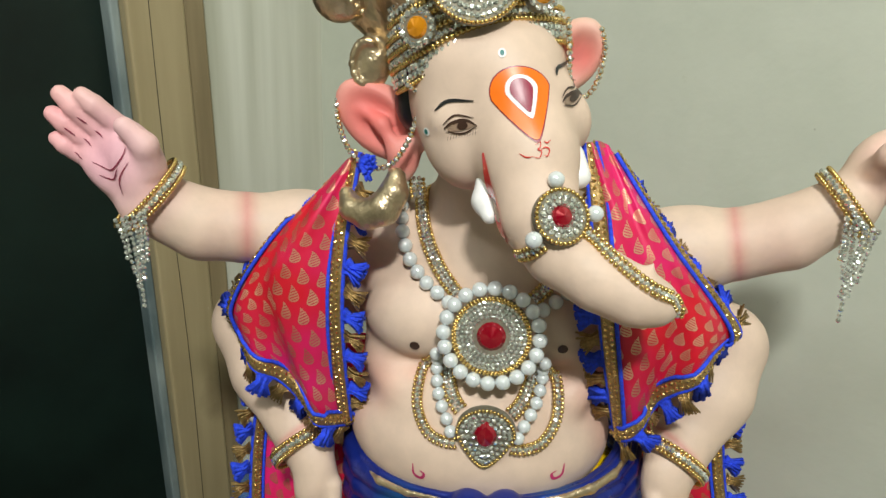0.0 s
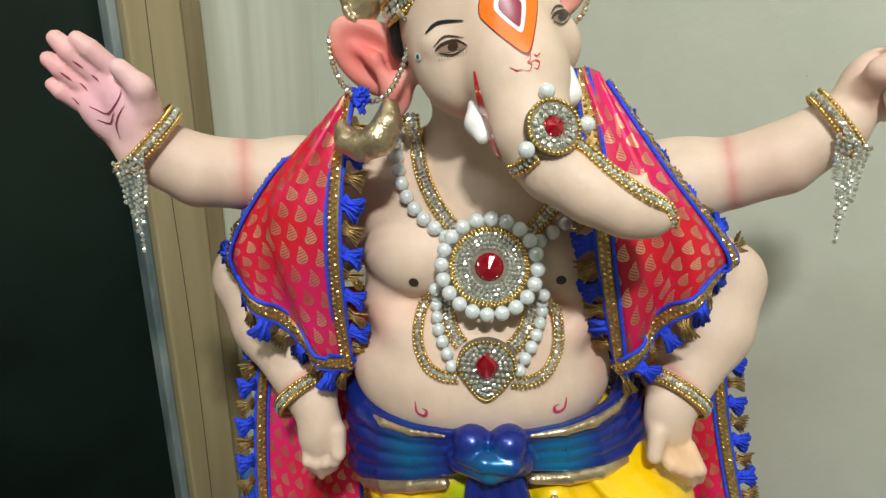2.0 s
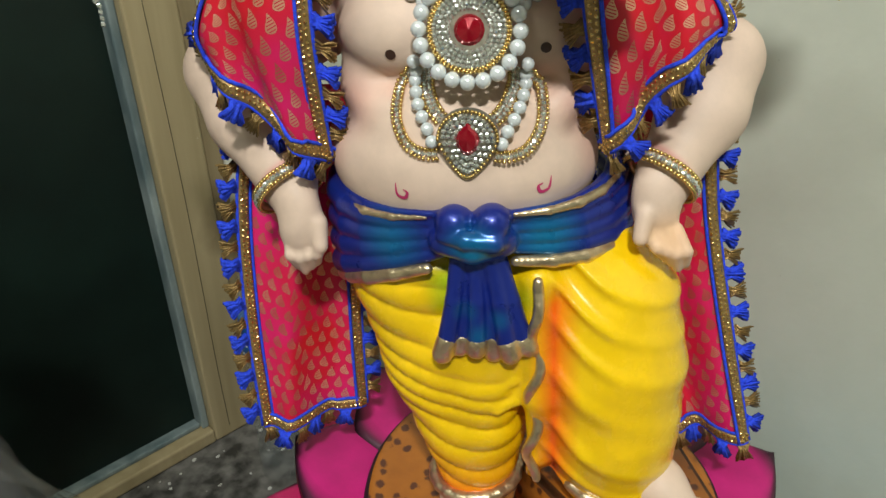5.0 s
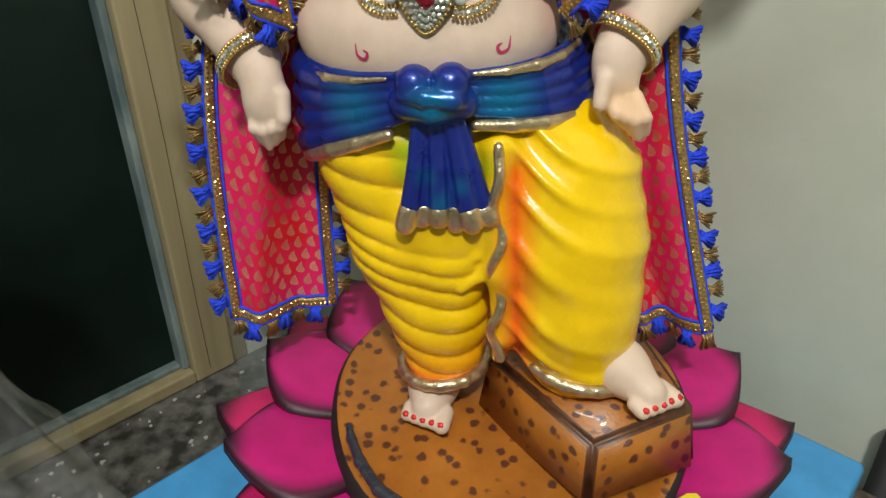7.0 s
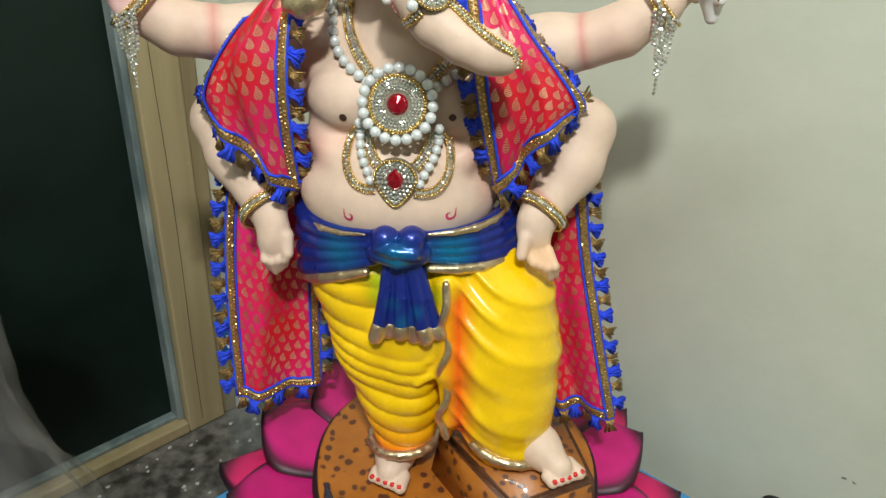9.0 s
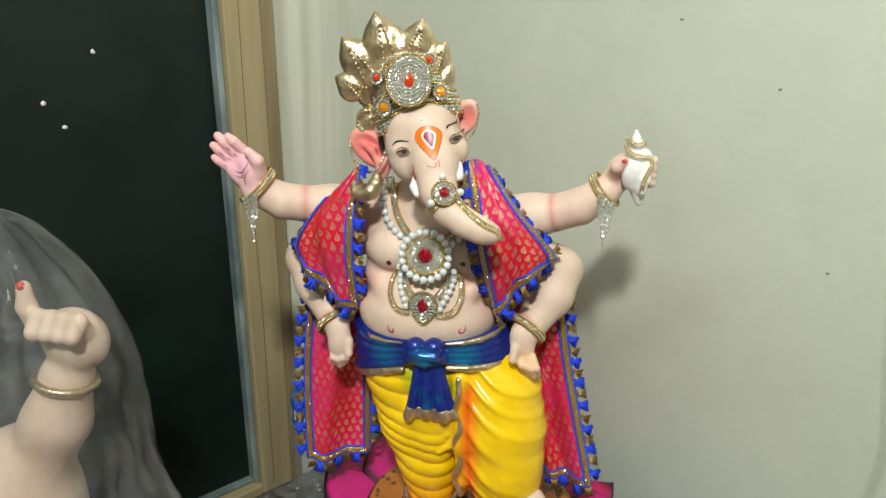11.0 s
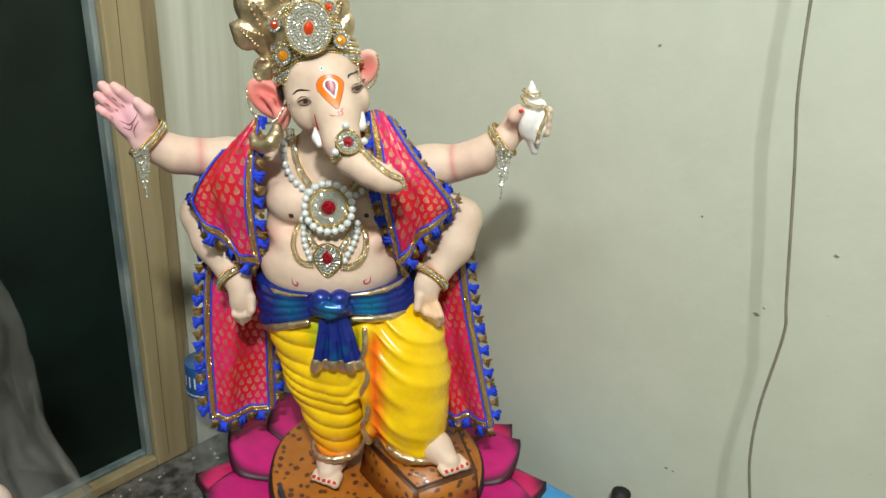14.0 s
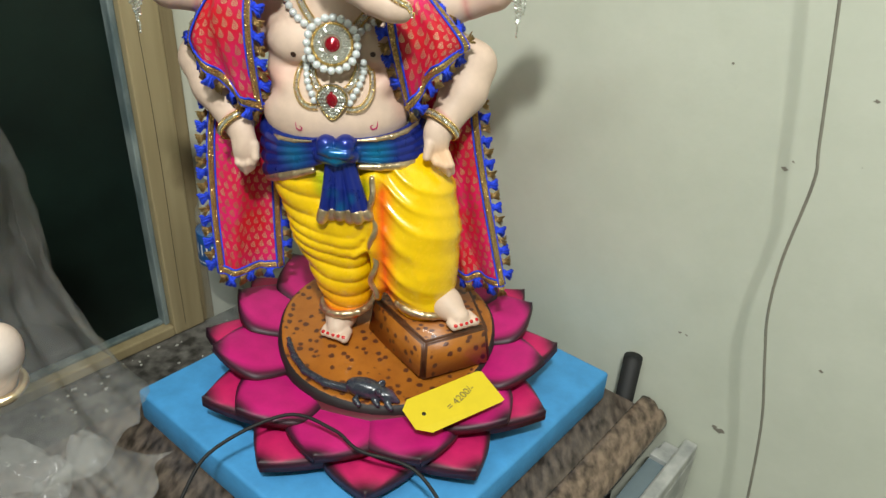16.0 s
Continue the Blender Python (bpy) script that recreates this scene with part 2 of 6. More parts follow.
def plastic_film():
    m, nt, p = nodes_of("clear_wrinkled_film")
    out = nt.nodes["Material Output"]
    tr = nt.nodes.new("ShaderNodeBsdfTransparent")
    tr.inputs[0].default_value = (0.93, 0.93, 0.92, 1)
    mix = nt.nodes.new("ShaderNodeMixShader")
    p.inputs["Base Color"].default_value = (0.72, 0.72, 0.71, 1)
    p.inputs["Roughness"].default_value = 0.13
    n = noise_node(nt, 9, 5)
    r = ramp(nt, n.outputs[0], 0.35, 0.7, (0.05, 0.05, 0.05), (0.14, 0.14, 0.14))
    vo = nt.nodes.new("ShaderNodeTexVoronoi")
    vo.feature, vo.inputs["Scale"].default_value = "DISTANCE_TO_EDGE", 6
    tc = nt.nodes.new("ShaderNodeTexCoord")
    wob = noise_node(nt, 6, 4)
    add = nt.nodes.new("ShaderNodeVectorMath")
    add.operation = "MULTIPLY_ADD"
    add.inputs[1].default_value = (0.22, 0.22, 0.22)
    link(nt, wob.outputs[1], add.inputs[0])
    link(nt, tc.outputs["Object"], add.inputs[2])
    link(nt, add.outputs[0], vo.inputs["Vector"])
    crease = ramp(nt, vo.outputs["Distance"], 0.0, 0.03, (0.05, 0.05, 0.05), (0, 0, 0))
    geo, xyz = nt.nodes.new("ShaderNodeNewGeometry"), nt.nodes.new("ShaderNodeSeparateXYZ")
    link(nt, geo.outputs["Position"], xyz.inputs[0])
    gathered = math_node(nt, "MULTIPLY", math_node(nt, "MAXIMUM", math_node(nt, "SUBTRACT", 0.2, xyz.outputs[2]), 0.0), 0.55)
    link(nt, math_node(nt, "ADD", math_node(nt, "ADD", r.outputs[0], crease.outputs[0]), gathered), mix.inputs[0])
    link(nt, tr.outputs[0], mix.inputs[1])
    link(nt, p.outputs[0], mix.inputs[2])
    link(nt, mix.outputs[0], out.inputs[0])
    w = noise_node(nt, 26, 5)
    bump(nt, p, math_node(nt, "ADD", math_node(nt, "MULTIPLY", w.outputs[0], 0.5), math_node(nt, "MULTIPLY", vo.outputs["Distance"], 1.0)), 0.6, 0.008)
    return m


FILM = plastic_film()

# ---------------------------------------------------------------- mesh helpers


def mesh_of(name, bm, material, smooth=True):
    me = bpy.data.meshes.new(name)
    bm.normal_update()
    bm.to_mesh(me)
    bm.free()
    for mt in material if isinstance(material, (list, tuple)) else [material]:
        me.materials.append(mt)
    if smooth:
        me.polygons.foreach_set("use_smooth", [True] * len(me.polygons))
    return me


def thing(name, label, category, at=(0, 0, 0), group="", kind=""):
    ob = new(name)
    ob.empty_display_size = 0.02
    ob.location = at
    return tagged(ob, label, category, group, kind)


def world_of(ob):
    if ob is None:
        return Matrix.Identity(4)
    return world_of(ob.parent) @ ob.matrix_parent_inverse @ ob.matrix_basis


def part(name, bm, material, parent, label="", smooth=True):
    ob = new(name, mesh_of(name, bm, material, smooth))
    if parent is not None:
        ob.parent = parent
        ob.matrix_parent_inverse = world_of(parent).inverted()
    if label:
        ob["label"] = label
    return ob


def put(name, mesh, parent, m, label=""):
    """One more object on a shared mesh, at the world pose m."""
    ob = new(name, mesh)
    ob.parent = parent
    ob.matrix_parent_inverse = world_of(parent).inverted()
    ob.matrix_basis = m
    if label:
        ob["label"] = label
    return ob


def box(bm, lo, hi, bevel=0.0, m=None):
    geo = bmesh.ops.create_cube(bm, size=1)
    vs = geo["verts"]
    for v in vs:
        v.co = Vector([lo[i] + (v.co[i] + 0.5) * (hi[i] - lo[i]) for i in range(3)])
    if bevel:
        es = list({e for v in vs for e in v.link_edges})
        r = bmesh.ops.bevel(bm, geom=es, offset=bevel, segments=2, profile=0.5, affect="EDGES")
        vs = list({v for f in r["faces"] for v in f.verts} | {v for v in vs if v.is_valid})
    if m is not None:
        done = set()
        stack = [v for v in vs if v.is_valid]
        while stack:
            v = stack.pop()
            if v in done:
                continue
            done.add(v)
            stack.extend(e.other_vert(v) for e in v.link_edges)
        for v in done:
            v.co = m @ v.co


def smooth_path(pts, per=8):
    """A Catmull-Rom line through the points."""
    p = [Vector(q) for q in pts]
    p = [p[0] * 2 - p[1]] + p + [p[-1] * 2 - p[-2]]
    out = []
    for i in range(1, len(p) - 2):
        for k in range(per):
            t = k / per
            a, b, c, d = p[i - 1], p[i], p[i + 1], p[i + 2]
            out.append(0.5 * ((2 * b) + (c - a) * t + (2 * a - 5 * b + 4 * c - d) * t * t + (3 * b - a - 3 * c + d) * t ** 3))
    out.append(p[-2])
    return out


def even(path, step):
    """Points at an even step along a line, with the way at each."""
    out, carry, i = [], 0.0, 0
    for a, b in zip(path, path[1:]):
        seg = (b - a).length
        while carry <= seg and seg > 0:
            out.append((a.lerp(b, carry / seg), (b - a).normalized()))
            carry += step
        carry -= seg
    return out


def tube(bm, path, radius, sides=8, closed=False, flat=1.0):
    path = [Vector(q) for q in path]
    n = len(path)
    rad = radius if callable(radius) else (lambda s: radius)
    rings = []
    ref = Vector((0, 0, 1))
    last = None
    for i, q in enumerate(path):
        if closed:
            d = path[(i + 1) % n] - path[i - 1]
        else:
            d = path[min(i + 1, n - 1)] - path[max(i - 1, 0)]
        d.normalize()
        if last is None:
            side = d.cross(ref if abs(d.z) < 0.9 else Vector((1, 0, 0))).normalized()
        else:
            side = (last - d * last.dot(d)).normalized()
        last = side
        up = side.cross(d)
        r = rad(i / max(1, n - 1))
        rings.append([bm.verts.new(q + (side * math.cos(a) + up * math.sin(a) * flat) * r) for a in (2 * math.pi * k / sides for k in range(sides))])
    pairs = list(zip(rings, rings[1:])) + ([(rings[-1], rings[0])] if closed else [])
    for a, b in pairs:
        for k in range(sides):
            bm.faces.new((a[k], a[(k + 1) % sides], b[(k + 1) % sides], b[k]))
    if not closed:
        bm.faces.new(rings[0][::-1])
        bm.faces.new(rings[-1])


def raw_mesh(name, verts, faces, material, smooth=True):
    me = bpy.data.meshes.new(name)
    me.from_pydata(verts, [], faces)
    me.materials.append(material)
    if smooth:
        me.polygons.foreach_set("use_smooth", [True] * len(me.polygons))
    return me


def ball_template(seg, rings):
    bm = bmesh.new()
    bmesh.ops.create_uvsphere(bm, u_segments=seg, v_segments=rings, radius=1)
    v = np.array([q.co[:] for q in bm.verts])
    f = [[w.index for w in q.verts] for q in bm.faces]
    bm.free()
    return v, f


BEAD_V, BEAD_F = ball_template(7, 5)
STONE_V = np.array([[math.cos(a), math.sin(a), 0.0] for a in [k * math.pi / 4 for k in range(8)]] + [[0.55 * math.cos(a), 0.55 * math.sin(a), 0.55] for a in [(k + 0.5) * math.pi / 2 for k in range(4)]])
STONE_F = [[8, 9, 10, 11]] + [[0 + 2 * k, 1 + 2 * k, 8 + k] for k in range(4)] + [[(1 + 2 * k) % 8, (2 + 2 * k) % 8, 8 + (k + 1) % 4, 8 + k] for k in range(4)]


STONE_MESH = []


def scatter(name, tv, tf, places, material, parent, label="", smooth=True, single=False):
    """Many tiny pieces, in one mesh or (single) each for itself. places: (centre, radius, normal)."""
    verts, faces = [], []
    rnd = random.Random(len(places))
    if single:
        if not STONE_MESH:
            STONE_MESH.append(raw_mesh("rhinestone", tv.tolist(), tf, material, False))
        for c, r, nrm in places:
            nrm = Vector(nrm).normalized() + Vector((rnd.uniform(-1, 1), rnd.uniform(-1, 1), rnd.uniform(-1, 1))) * 0.3
            put("rhinestone", STONE_MESH[0], parent, Matrix.Translation(c) @ nrm.to_track_quat("Z", "Y").to_matrix().to_4x4() @ Matrix.Diagonal((r, r, r, 1)))
        return None
    for c, r, nrm in places:
        if nrm is not None:
            nrm = Vector(nrm).normalized() + Vector((rnd.uniform(-1, 1), rnd.uniform(-1, 1), rnd.uniform(-1, 1))) * 0.3
        q = Vector(nrm).to_track_quat("Z", "Y").to_matrix() if nrm is not None else Matrix.Identity(3)
        o = len(verts)
        w = tv @ np.array(q).T * r + np.array(c)
        verts.extend(w.tolist())
        faces.extend([[i + o for i in f] for f in tf])
    ob = new(name, raw_mesh(name, verts, faces, material, smooth))
    ob.parent = parent
    ob.matrix_parent_inverse = world_of(parent).inverted()
    if label:
        ob["label"] = label
    ob["kind"] = "stuff"
    return ob


# ---------------------------------------------------------------- sculpting by distance fields


class Clay:
    """A lump of clay on a grid of distances, to which forms are joined smoothly."""

    def __init__(self, lo, hi, h):
        self.lo, self.h = np.array(lo, float), h
        self.n = np.ceil((np.array(hi) - self.lo) / h).astype(int) + 1
        self.d = np.full(self.n, 0.05, np.float32)

    def near(self, lo, hi):
        a = np.clip(((np.array(lo) - self.lo) / self.h).astype(int) - 1, 0, self.n)
        b = np.clip(((np.array(hi) - self.lo) / self.h).astype(int) + 2, 0, self.n)
        sl = tuple(slice(i, j) for i, j in zip(a, b))
        ax = [self.lo[i] + self.h * np.arange(a[i], b[i]) for i in range(3)]
        return sl, np.stack(np.meshgrid(*ax, indexing="ij"), -1).astype(np.float32)

    def join(self, sl, d, k, cut=False):
        old = self.d[sl]
        if old.size == 0:
            return
        if cut:
            d = -d
            hh = np.clip(0.5 - 0.5 * (d - old) / k, 0, 1) if k else None
            self.d[sl] = np.maximum(old, d) if not k else old * hh + d * (1 - hh) + k * hh * (1 - hh)
            return
        if k:
            hh = np.clip(0.5 + 0.5 * (old - d) / k, 0, 1)
            self.d[sl] = old * (1 - hh) + d * hh - k * hh * (1 - hh)
        else:
            self.d[sl] = np.minimum(old, d)

    def egg(self, c, r, turn=(0, 0, 0), k=0.01, cut=False):
        c, r = np.array(c, float), np.array(r, float)
        m = max(r) + 0.02
        sl, p = self.near(c - m, c + m)
        R = np.array(Euler([radians(a) for a in turn]).to_matrix())
        q = (p - c) @ R
        k0 = np.linalg.norm(q / r, axis=-1) + 1e-9
        k1 = np.linalg.norm(q / (r * r), axis=-1) + 1e-9
        self.join(sl, k0 * (k0 - 1) / k1, k, cut)

    def limb(self, pts, k=0.01, cut=False, folds=None):
        """A chain of rounded cones through (x, y, z, radius)."""
        for a, b in zip(pts, pts[1:]):
            a3, b3 = np.array(a[:3]), np.array(b[:3])
            m = max(a[3], b[3]) + 0.02
            sl, p = self.near(np.minimum(a3, b3) - m, np.maximum(a3, b3) + m)
            ab = b3 - a3
            t = np.clip(((p - a3) @ ab) / (ab @ ab), 0, 1)
            d = np.linalg.norm(p - a3 - t[..., None] * ab, axis=-1) - (a[3] + t * (b[3] - a[3]))
            if folds:
                d = d + folds(p)
            self.join(sl, d, k, cut)

    def skin(self):
        """Vertices and quads of the surface (surface nets)."""
        d = self.d
        s = d < 0
        cells = np.zeros(self.n - 1, np.int8)
        for i in (0, 1):
            for j in (0, 1):
                for k in (0, 1):
                    cells += s[i:self.n[0] - 1 + i, j:self.n[1] - 1 + j, k:self.n[2] - 1 + k]
        act = np.argwhere((cells > 0) & (cells < 8))
        idx = np.full(self.n - 1, -1, np.int64)
        idx[tuple(act.T)] = np.arange(len(act))
        acc, cnt = np.zeros((len(act), 3)), np.zeros(len(act))
        corner = [(i, j, k) for i in (0, 1) for j in (0, 1) for k in (0, 1)]
        val = {c: d[tuple((act + c).T)] for c in corner}
        for c in corner:
            for ax in range(3):
                if c[ax]:
                    continue
                e = list(c)
                e[ax] = 1
                a, b = val[c], val[tuple(e)]
                x = (a < 0) != (b < 0)
                t = np.where(x, a / np.where(x, a - b, 1), 0)
                q = np.tile(np.array(c, float), (len(act), 1))
                q[:, ax] += t
                acc[x] += q[x]
                cnt[x] += 1
        verts = self.lo + self.h * (act + acc / cnt[:, None])
        quads = []
        for ax in range(3):
            u, w = (ax + 1) % 3, (ax + 2) % 3
            sa = [slice(None)] * 3
            sb = [slice(None)] * 3
            sa[ax], sb[ax] = slice(0, -1), slice(1, None)
            a, b = s[tuple(sa)], s[tuple(sb)]
            e = np.argwhere(a != b)
            ok = (e[:, u] > 0) & (e[:, w] > 0) & (e[:, u] < self.n[u] - 1) & (e[:, w] < self.n[w] - 1)
            e = e[ok]
            inner = a[tuple(e.T)]
            du, dw = np.eye(3, dtype=int)[u], np.eye(3, dtype=int)[w]
            q = np.stack([idx[tuple((e - du - dw).T)], idx[tuple((e - dw).T)], idx[tuple(e.T)], idx[tuple((e - du).T)]], 1)
            q[~inner] = q[~inner][:, ::-1]
            quads.append(q)
        quads = np.concatenate(quads)
        return verts, quads[(quads >= 0).all(1)]


def merge_lumps(name, lumps, decals=()):
    """One mesh out of (verts, quads, colours, material)."""
    V, F, C, M, mats = [], [], [], [], []
    o = 0
    for v, q, c, mt in lumps:
        V.append(np.asarray(v, float)), C.append(c)
        F.extend((np.asarray(q) + o).tolist() if not isinstance(q, list) else [[i + o for i in f] for f in q])
        if mt not in mats:
            mats.append(mt)
        M += [mats.index(mt)] * len(q)
        o += len(v)
    me = bpy.data.meshes.new(name)
    me.from_pydata(np.concatenate(V).tolist(), [], F)
    for mt in mats:
        me.materials.append(mt)
    me.polygons.foreach_set("material_index", M)
    me.polygons.foreach_set("use_smooth", [True] * len(F))
    a = me.color_attributes.new("paint", "FLOAT_COLOR", "POINT")
    col = np.concatenate(C)
    a.data.foreach_set("color", np.concatenate([col, np.ones((len(col), 1))], 1).ravel())
    me.update()
    return me

# ---------------------------------------------------------------- the room
E1, E2 = Vector((0.602, 0.799, 0)), Vector((0.799, -0.602, 0))  # along the window wall, along the plain wall
ROOM = Matrix(((E2.x, E1.x, 0, 0), (E2.y, E1.y, 0, 0), (0, 0, 1, 0), (0, 0, 0, 1)))  # x along the plain wall, y towards it
WALL_Y, WALL_X, FLOOR_Z, CEIL_Z, TABLE_Z = 0.305, -0.62, -0.80, 2.25, -0.055


def structure(name, label, category, parts_of, material, smooth=False):
    bm = bmesh.new()
    for lo, hi, bev in parts_of:
        box(bm, lo, hi, bev)
    ob = part(name, bm, material, None, "", smooth)
    ob.matrix_basis = ROOM
    return tagged(ob, label, category, kind="structure")


structure("floor", "grey cement floor of a small workshop room", "floor", [((-0.75, -3.2, FLOOR_Z - 0.1), (3.0, 0.45, FLOOR_Z), 0)], FLOOR)
structure("ceiling", "plain cream ceiling of the room", "ceiling", [((-0.75, -3.2, CEIL_Z), (3.0, 0.45, CEIL_Z + 0.1), 0)], WALL)
structure("wall_north", "plain cream distempered wall with faint stains and scuffs", "wall", [((-0.75, WALL_Y, FLOOR_Z), (3.0, WALL_Y + 0.14, CEIL_Z), 0)], WALL)
structure("wall_east", "plain cream wall closing the room", "wall", [((2.86, -3.06, FLOOR_Z), (3.0, WALL_Y, CEIL_Z), 0)], WALL)
structure("wall_south", "plain cream wall closing the room", "wall", [((-0.61, -3.2, FLOOR_Z), (2.86, -3.06, CEIL_Z), 0)], WALL)
# window wall: opening for the dark-panelled window
WIN_Y1, WIN_Y0, SILL, WIN_TOP = 0.12, -1.05, -0.295, 1.7
structure("wall_west", "cream plastered wall with long vertical stains beside the window frame", "wall",
          [((WALL_X - 0.13, WIN_Y1 - 0.035, FLOOR_Z), (WALL_X, WALL_Y, CEIL_Z), 0), ((WALL_X - 0.13, -3.2, FLOOR_Z), (WALL_X, WIN_Y0, CEIL_Z), 0),
           ((WALL_X - 0.13, WIN_Y0, FLOOR_Z), (WALL_X, WIN_Y1 - 0.035, SILL), 0), ((WALL_X - 0.13, WIN_Y0, WIN_TOP), (WALL_X, WIN_Y1 - 0.035, CEIL_Z), 0)], STAIN_WALL)
win = tagged(new("window_1"), "dark green panelled window in a tan painted wooden frame", "window", kind="structure")
win.matrix_basis = ROOM


LEAN = ROOM @ Matrix(((1, 0, 0, 0), (0, 1, -0.02, 0.002), (0, 0, 1, 0), (0, 0, 0, 1)))  # the old frame leans in its opening


def win_part(name, lo, hi, material, bevel=0.002, label=""):
    bm = bmesh.new()
    box(bm, lo, hi, bevel, LEAN)
    return part(name, bm, material, win, label, False)


FR, STRIP = 0.108, 0.013
EDGE = WIN_Y1 - FR - STRIP
win_part("window_frame", (WALL_X - 0.05, WIN_Y1 - FR, SILL), (WALL_X + 0.012, WIN_Y1 - 0.03, WIN_TOP), FRAME_WOOD, 0.004, "tan painted side post with a crack along it")
win_part("window_frame", (WALL_X - 0.05, WIN_Y1 - 0.03, SILL), (WALL_X + 0.007, WIN_Y1, WIN_TOP), STAINED_WOOD, 0.003, "brown-stained outer board of the post")
win_part("window_frame", (WALL_X - 0.05, WIN_Y0, SILL), (WALL_X + 0.012, WIN_Y1 - FR, SILL + 0.026), FRAME_WOOD, 0.004)
win_part("window_frame", (WALL_X - 0.05, WIN_Y0, WIN_TOP - 0.03), (WALL_X + 0.012, WIN_Y1 - FR, WIN_TOP), FRAME_WOOD, 0.003)
win_part("edge_strip", (WALL_X - 0.05, EDGE, SILL + 0.026), (WALL_X - 0.004, WIN_Y1 - FR, WIN_TOP - 0.03), TEAL_TRIM, 0.003, "grey-teal painted edge strip")
win_part("edge_strip", (WALL_X - 0.05, WIN_Y0, SILL + 0.026), (WALL_X - 0.012, EDGE, SILL + 0.036), TEAL_TRIM, 0.003, "grey-teal painted edge strip")
win_part("panel", (WALL_X - 0.055, WIN_Y0, SILL + 0.036), (WALL_X - 0.03, EDGE, WIN_TOP - 0.03), DARK_PANE, 0.0, "glossy dark green panel with paint specks")
for k in range(9):
    rnd = random.Random(k)
    bm = bmesh.new()
    y, z = rnd.uniform(-0.75, -0.2), rnd.uniform(0.1, 0.75)
    bmesh.ops.create_icosphere(bm, subdivisions=1, radius=1)
    for v in bm.verts:
        v.co = ROOM @ Vector((WALL_X - 0.0295 + v.co.x * 0.001, y + v.co.y * rnd.uniform(0.003, 0.006), z + v.co.z * rnd.uniform(0.003, 0.006)))
    part("paint_speck", bm, WHITE_PAINT, win)
# the post's crack
bm = bmesh.new()
tube(bm, [LEAN @ Vector((WALL_X + 0.0122, WIN_Y1 - FR + 0.03 + 0.002 * math.sin(z * 9), z)) for z in [SILL + 0.02 + 0.06 * i for i in range(31)]], 0.0005, 4)
part("crack", bm, HAIR, win)
structure("stone_ledge", "dusty grey stone ledge below the window with paint chips", "ledge", [((WALL_X + 0.0005, -0.9, SILL - 0.04), (-0.232, WALL_Y - 0.002, SILL - 0.0015), 0.004)], SLATE)
structure("ledge_edge", "pale cement edging along the front of the stone ledge", "ledge", [((-0.231, -0.9, SILL - 0.04), (-0.19, WALL_Y - 0.002, SILL + 0.003), 0.006)], plain("pale_cement_edging", (0.2, 0.18, 0.15), 0.75, 0, 0.35, 25, 0.4, 120))
rnd = random.Random(8)
bm = bmesh.new()
for k in range(90):
    x, y, r = WALL_X + 0.02 + 0.36 * rnd.random() ** 1.4, rnd.uniform(-0.5, 0.28), rnd.uniform(0.001, 0.0045)
    n = rnd.randint(4, 7)
    turn = rnd.uniform(0, 6)
    rim = [(x + r * rnd.uniform(0.5, 1.2) * math.cos(turn + 2 * math.pi * i / n), y + r * rnd.uniform(0.5, 1.6) * math.sin(turn + 2 * math.pi * i / n)) for i in range(n)]
    lo_r = [bm.verts.new(ROOM @ Vector((a, b, SILL - 0.0014))) for a, b in rim]
    hi_r = [bm.verts.new(ROOM @ Vector((a, b, SILL + 0.0004 + rnd.uniform(0, 0.001)))) for a, b in rim]
    bm.faces.new(hi_r)
    for i in range(n):
        bm.faces.new((lo_r[i], lo_r[(i + 1) % n], hi_r[(i + 1) % n], hi_r[i]))
bmesh.ops.recalc_face_normals(bm, faces=bm.faces)
tagged(part("paint_flakes", bm, plain("old_paint_flake", (0.5, 0.49, 0.45), 0.6), None, "", False), "flakes of old pale paint scattered on the stone ledge", "paint flakes", kind="stuff")

# ---------------------------------------------------------------- table
table = thing("table", "dark brown varnished wooden table with moulded edge, dusty", "table", ROOM @ Vector((0.1, 0, FLOOR_Z)))
TX0, TX1, TY0, TY1 = -0.185, 0.44, -0.62, 0.272


def room_part(name, parent, boxes, material, label="", smooth=False):
    bm = bmesh.new()
    for lo, hi, bev in boxes:
        box(bm, lo, hi, bev, ROOM)
    return part(name, bm, material, parent, label, smooth)


room_part("tabletop", table, [((TX0, TY0, TABLE_Z - 0.02), (TX1 - 0.05, TY1, TABLE_Z), 0.002)], DARK_WOOD, "brown top with rippled dark grain and white specks")
# moulded edge along the free end
bm = bmesh.new()
prof = [(0, 0), (0.004, 0.0025), (0.012, 0.0035), (0.02, 0.0015), (0.027, -0.003), (0.031, -0.009), (0.0335, -0.0095), (0.036, -0.008), (0.042, -0.012), (0.047, -0.019), (0.05, -0.028), (0.05, -0.036), (0.04, -0.04), (0.036, -0.045), (0.0, -0.045)]
rows = []
for i in range(121):
    y = TY0 + (TY1 + 0.026 - TY0) * i / 120
    worn = [noise.noise(Vector((y * 60, a * 40, 3))) for a, b in prof]
    rows.append([bm.verts.new(ROOM @ Vector((TX1 - 0.05 + a, y, TABLE_Z + b + (0.0008 * w if 0 < k < 11 else 0)))) for k, ((a, b), w) in enumerate(zip(prof, worn))])
for ra, rb in zip(rows, rows[1:]):
    for k in range(len(prof)):
        bm.faces.new((ra[k], ra[(k + 1) % len(prof)], rb[(k + 1) % len(prof)], rb[k]))
bm.faces.new(rows[0][::-1]), bm.faces.new(rows[-1])
bmesh.ops.recalc_face_normals(bm, faces=bm.faces)
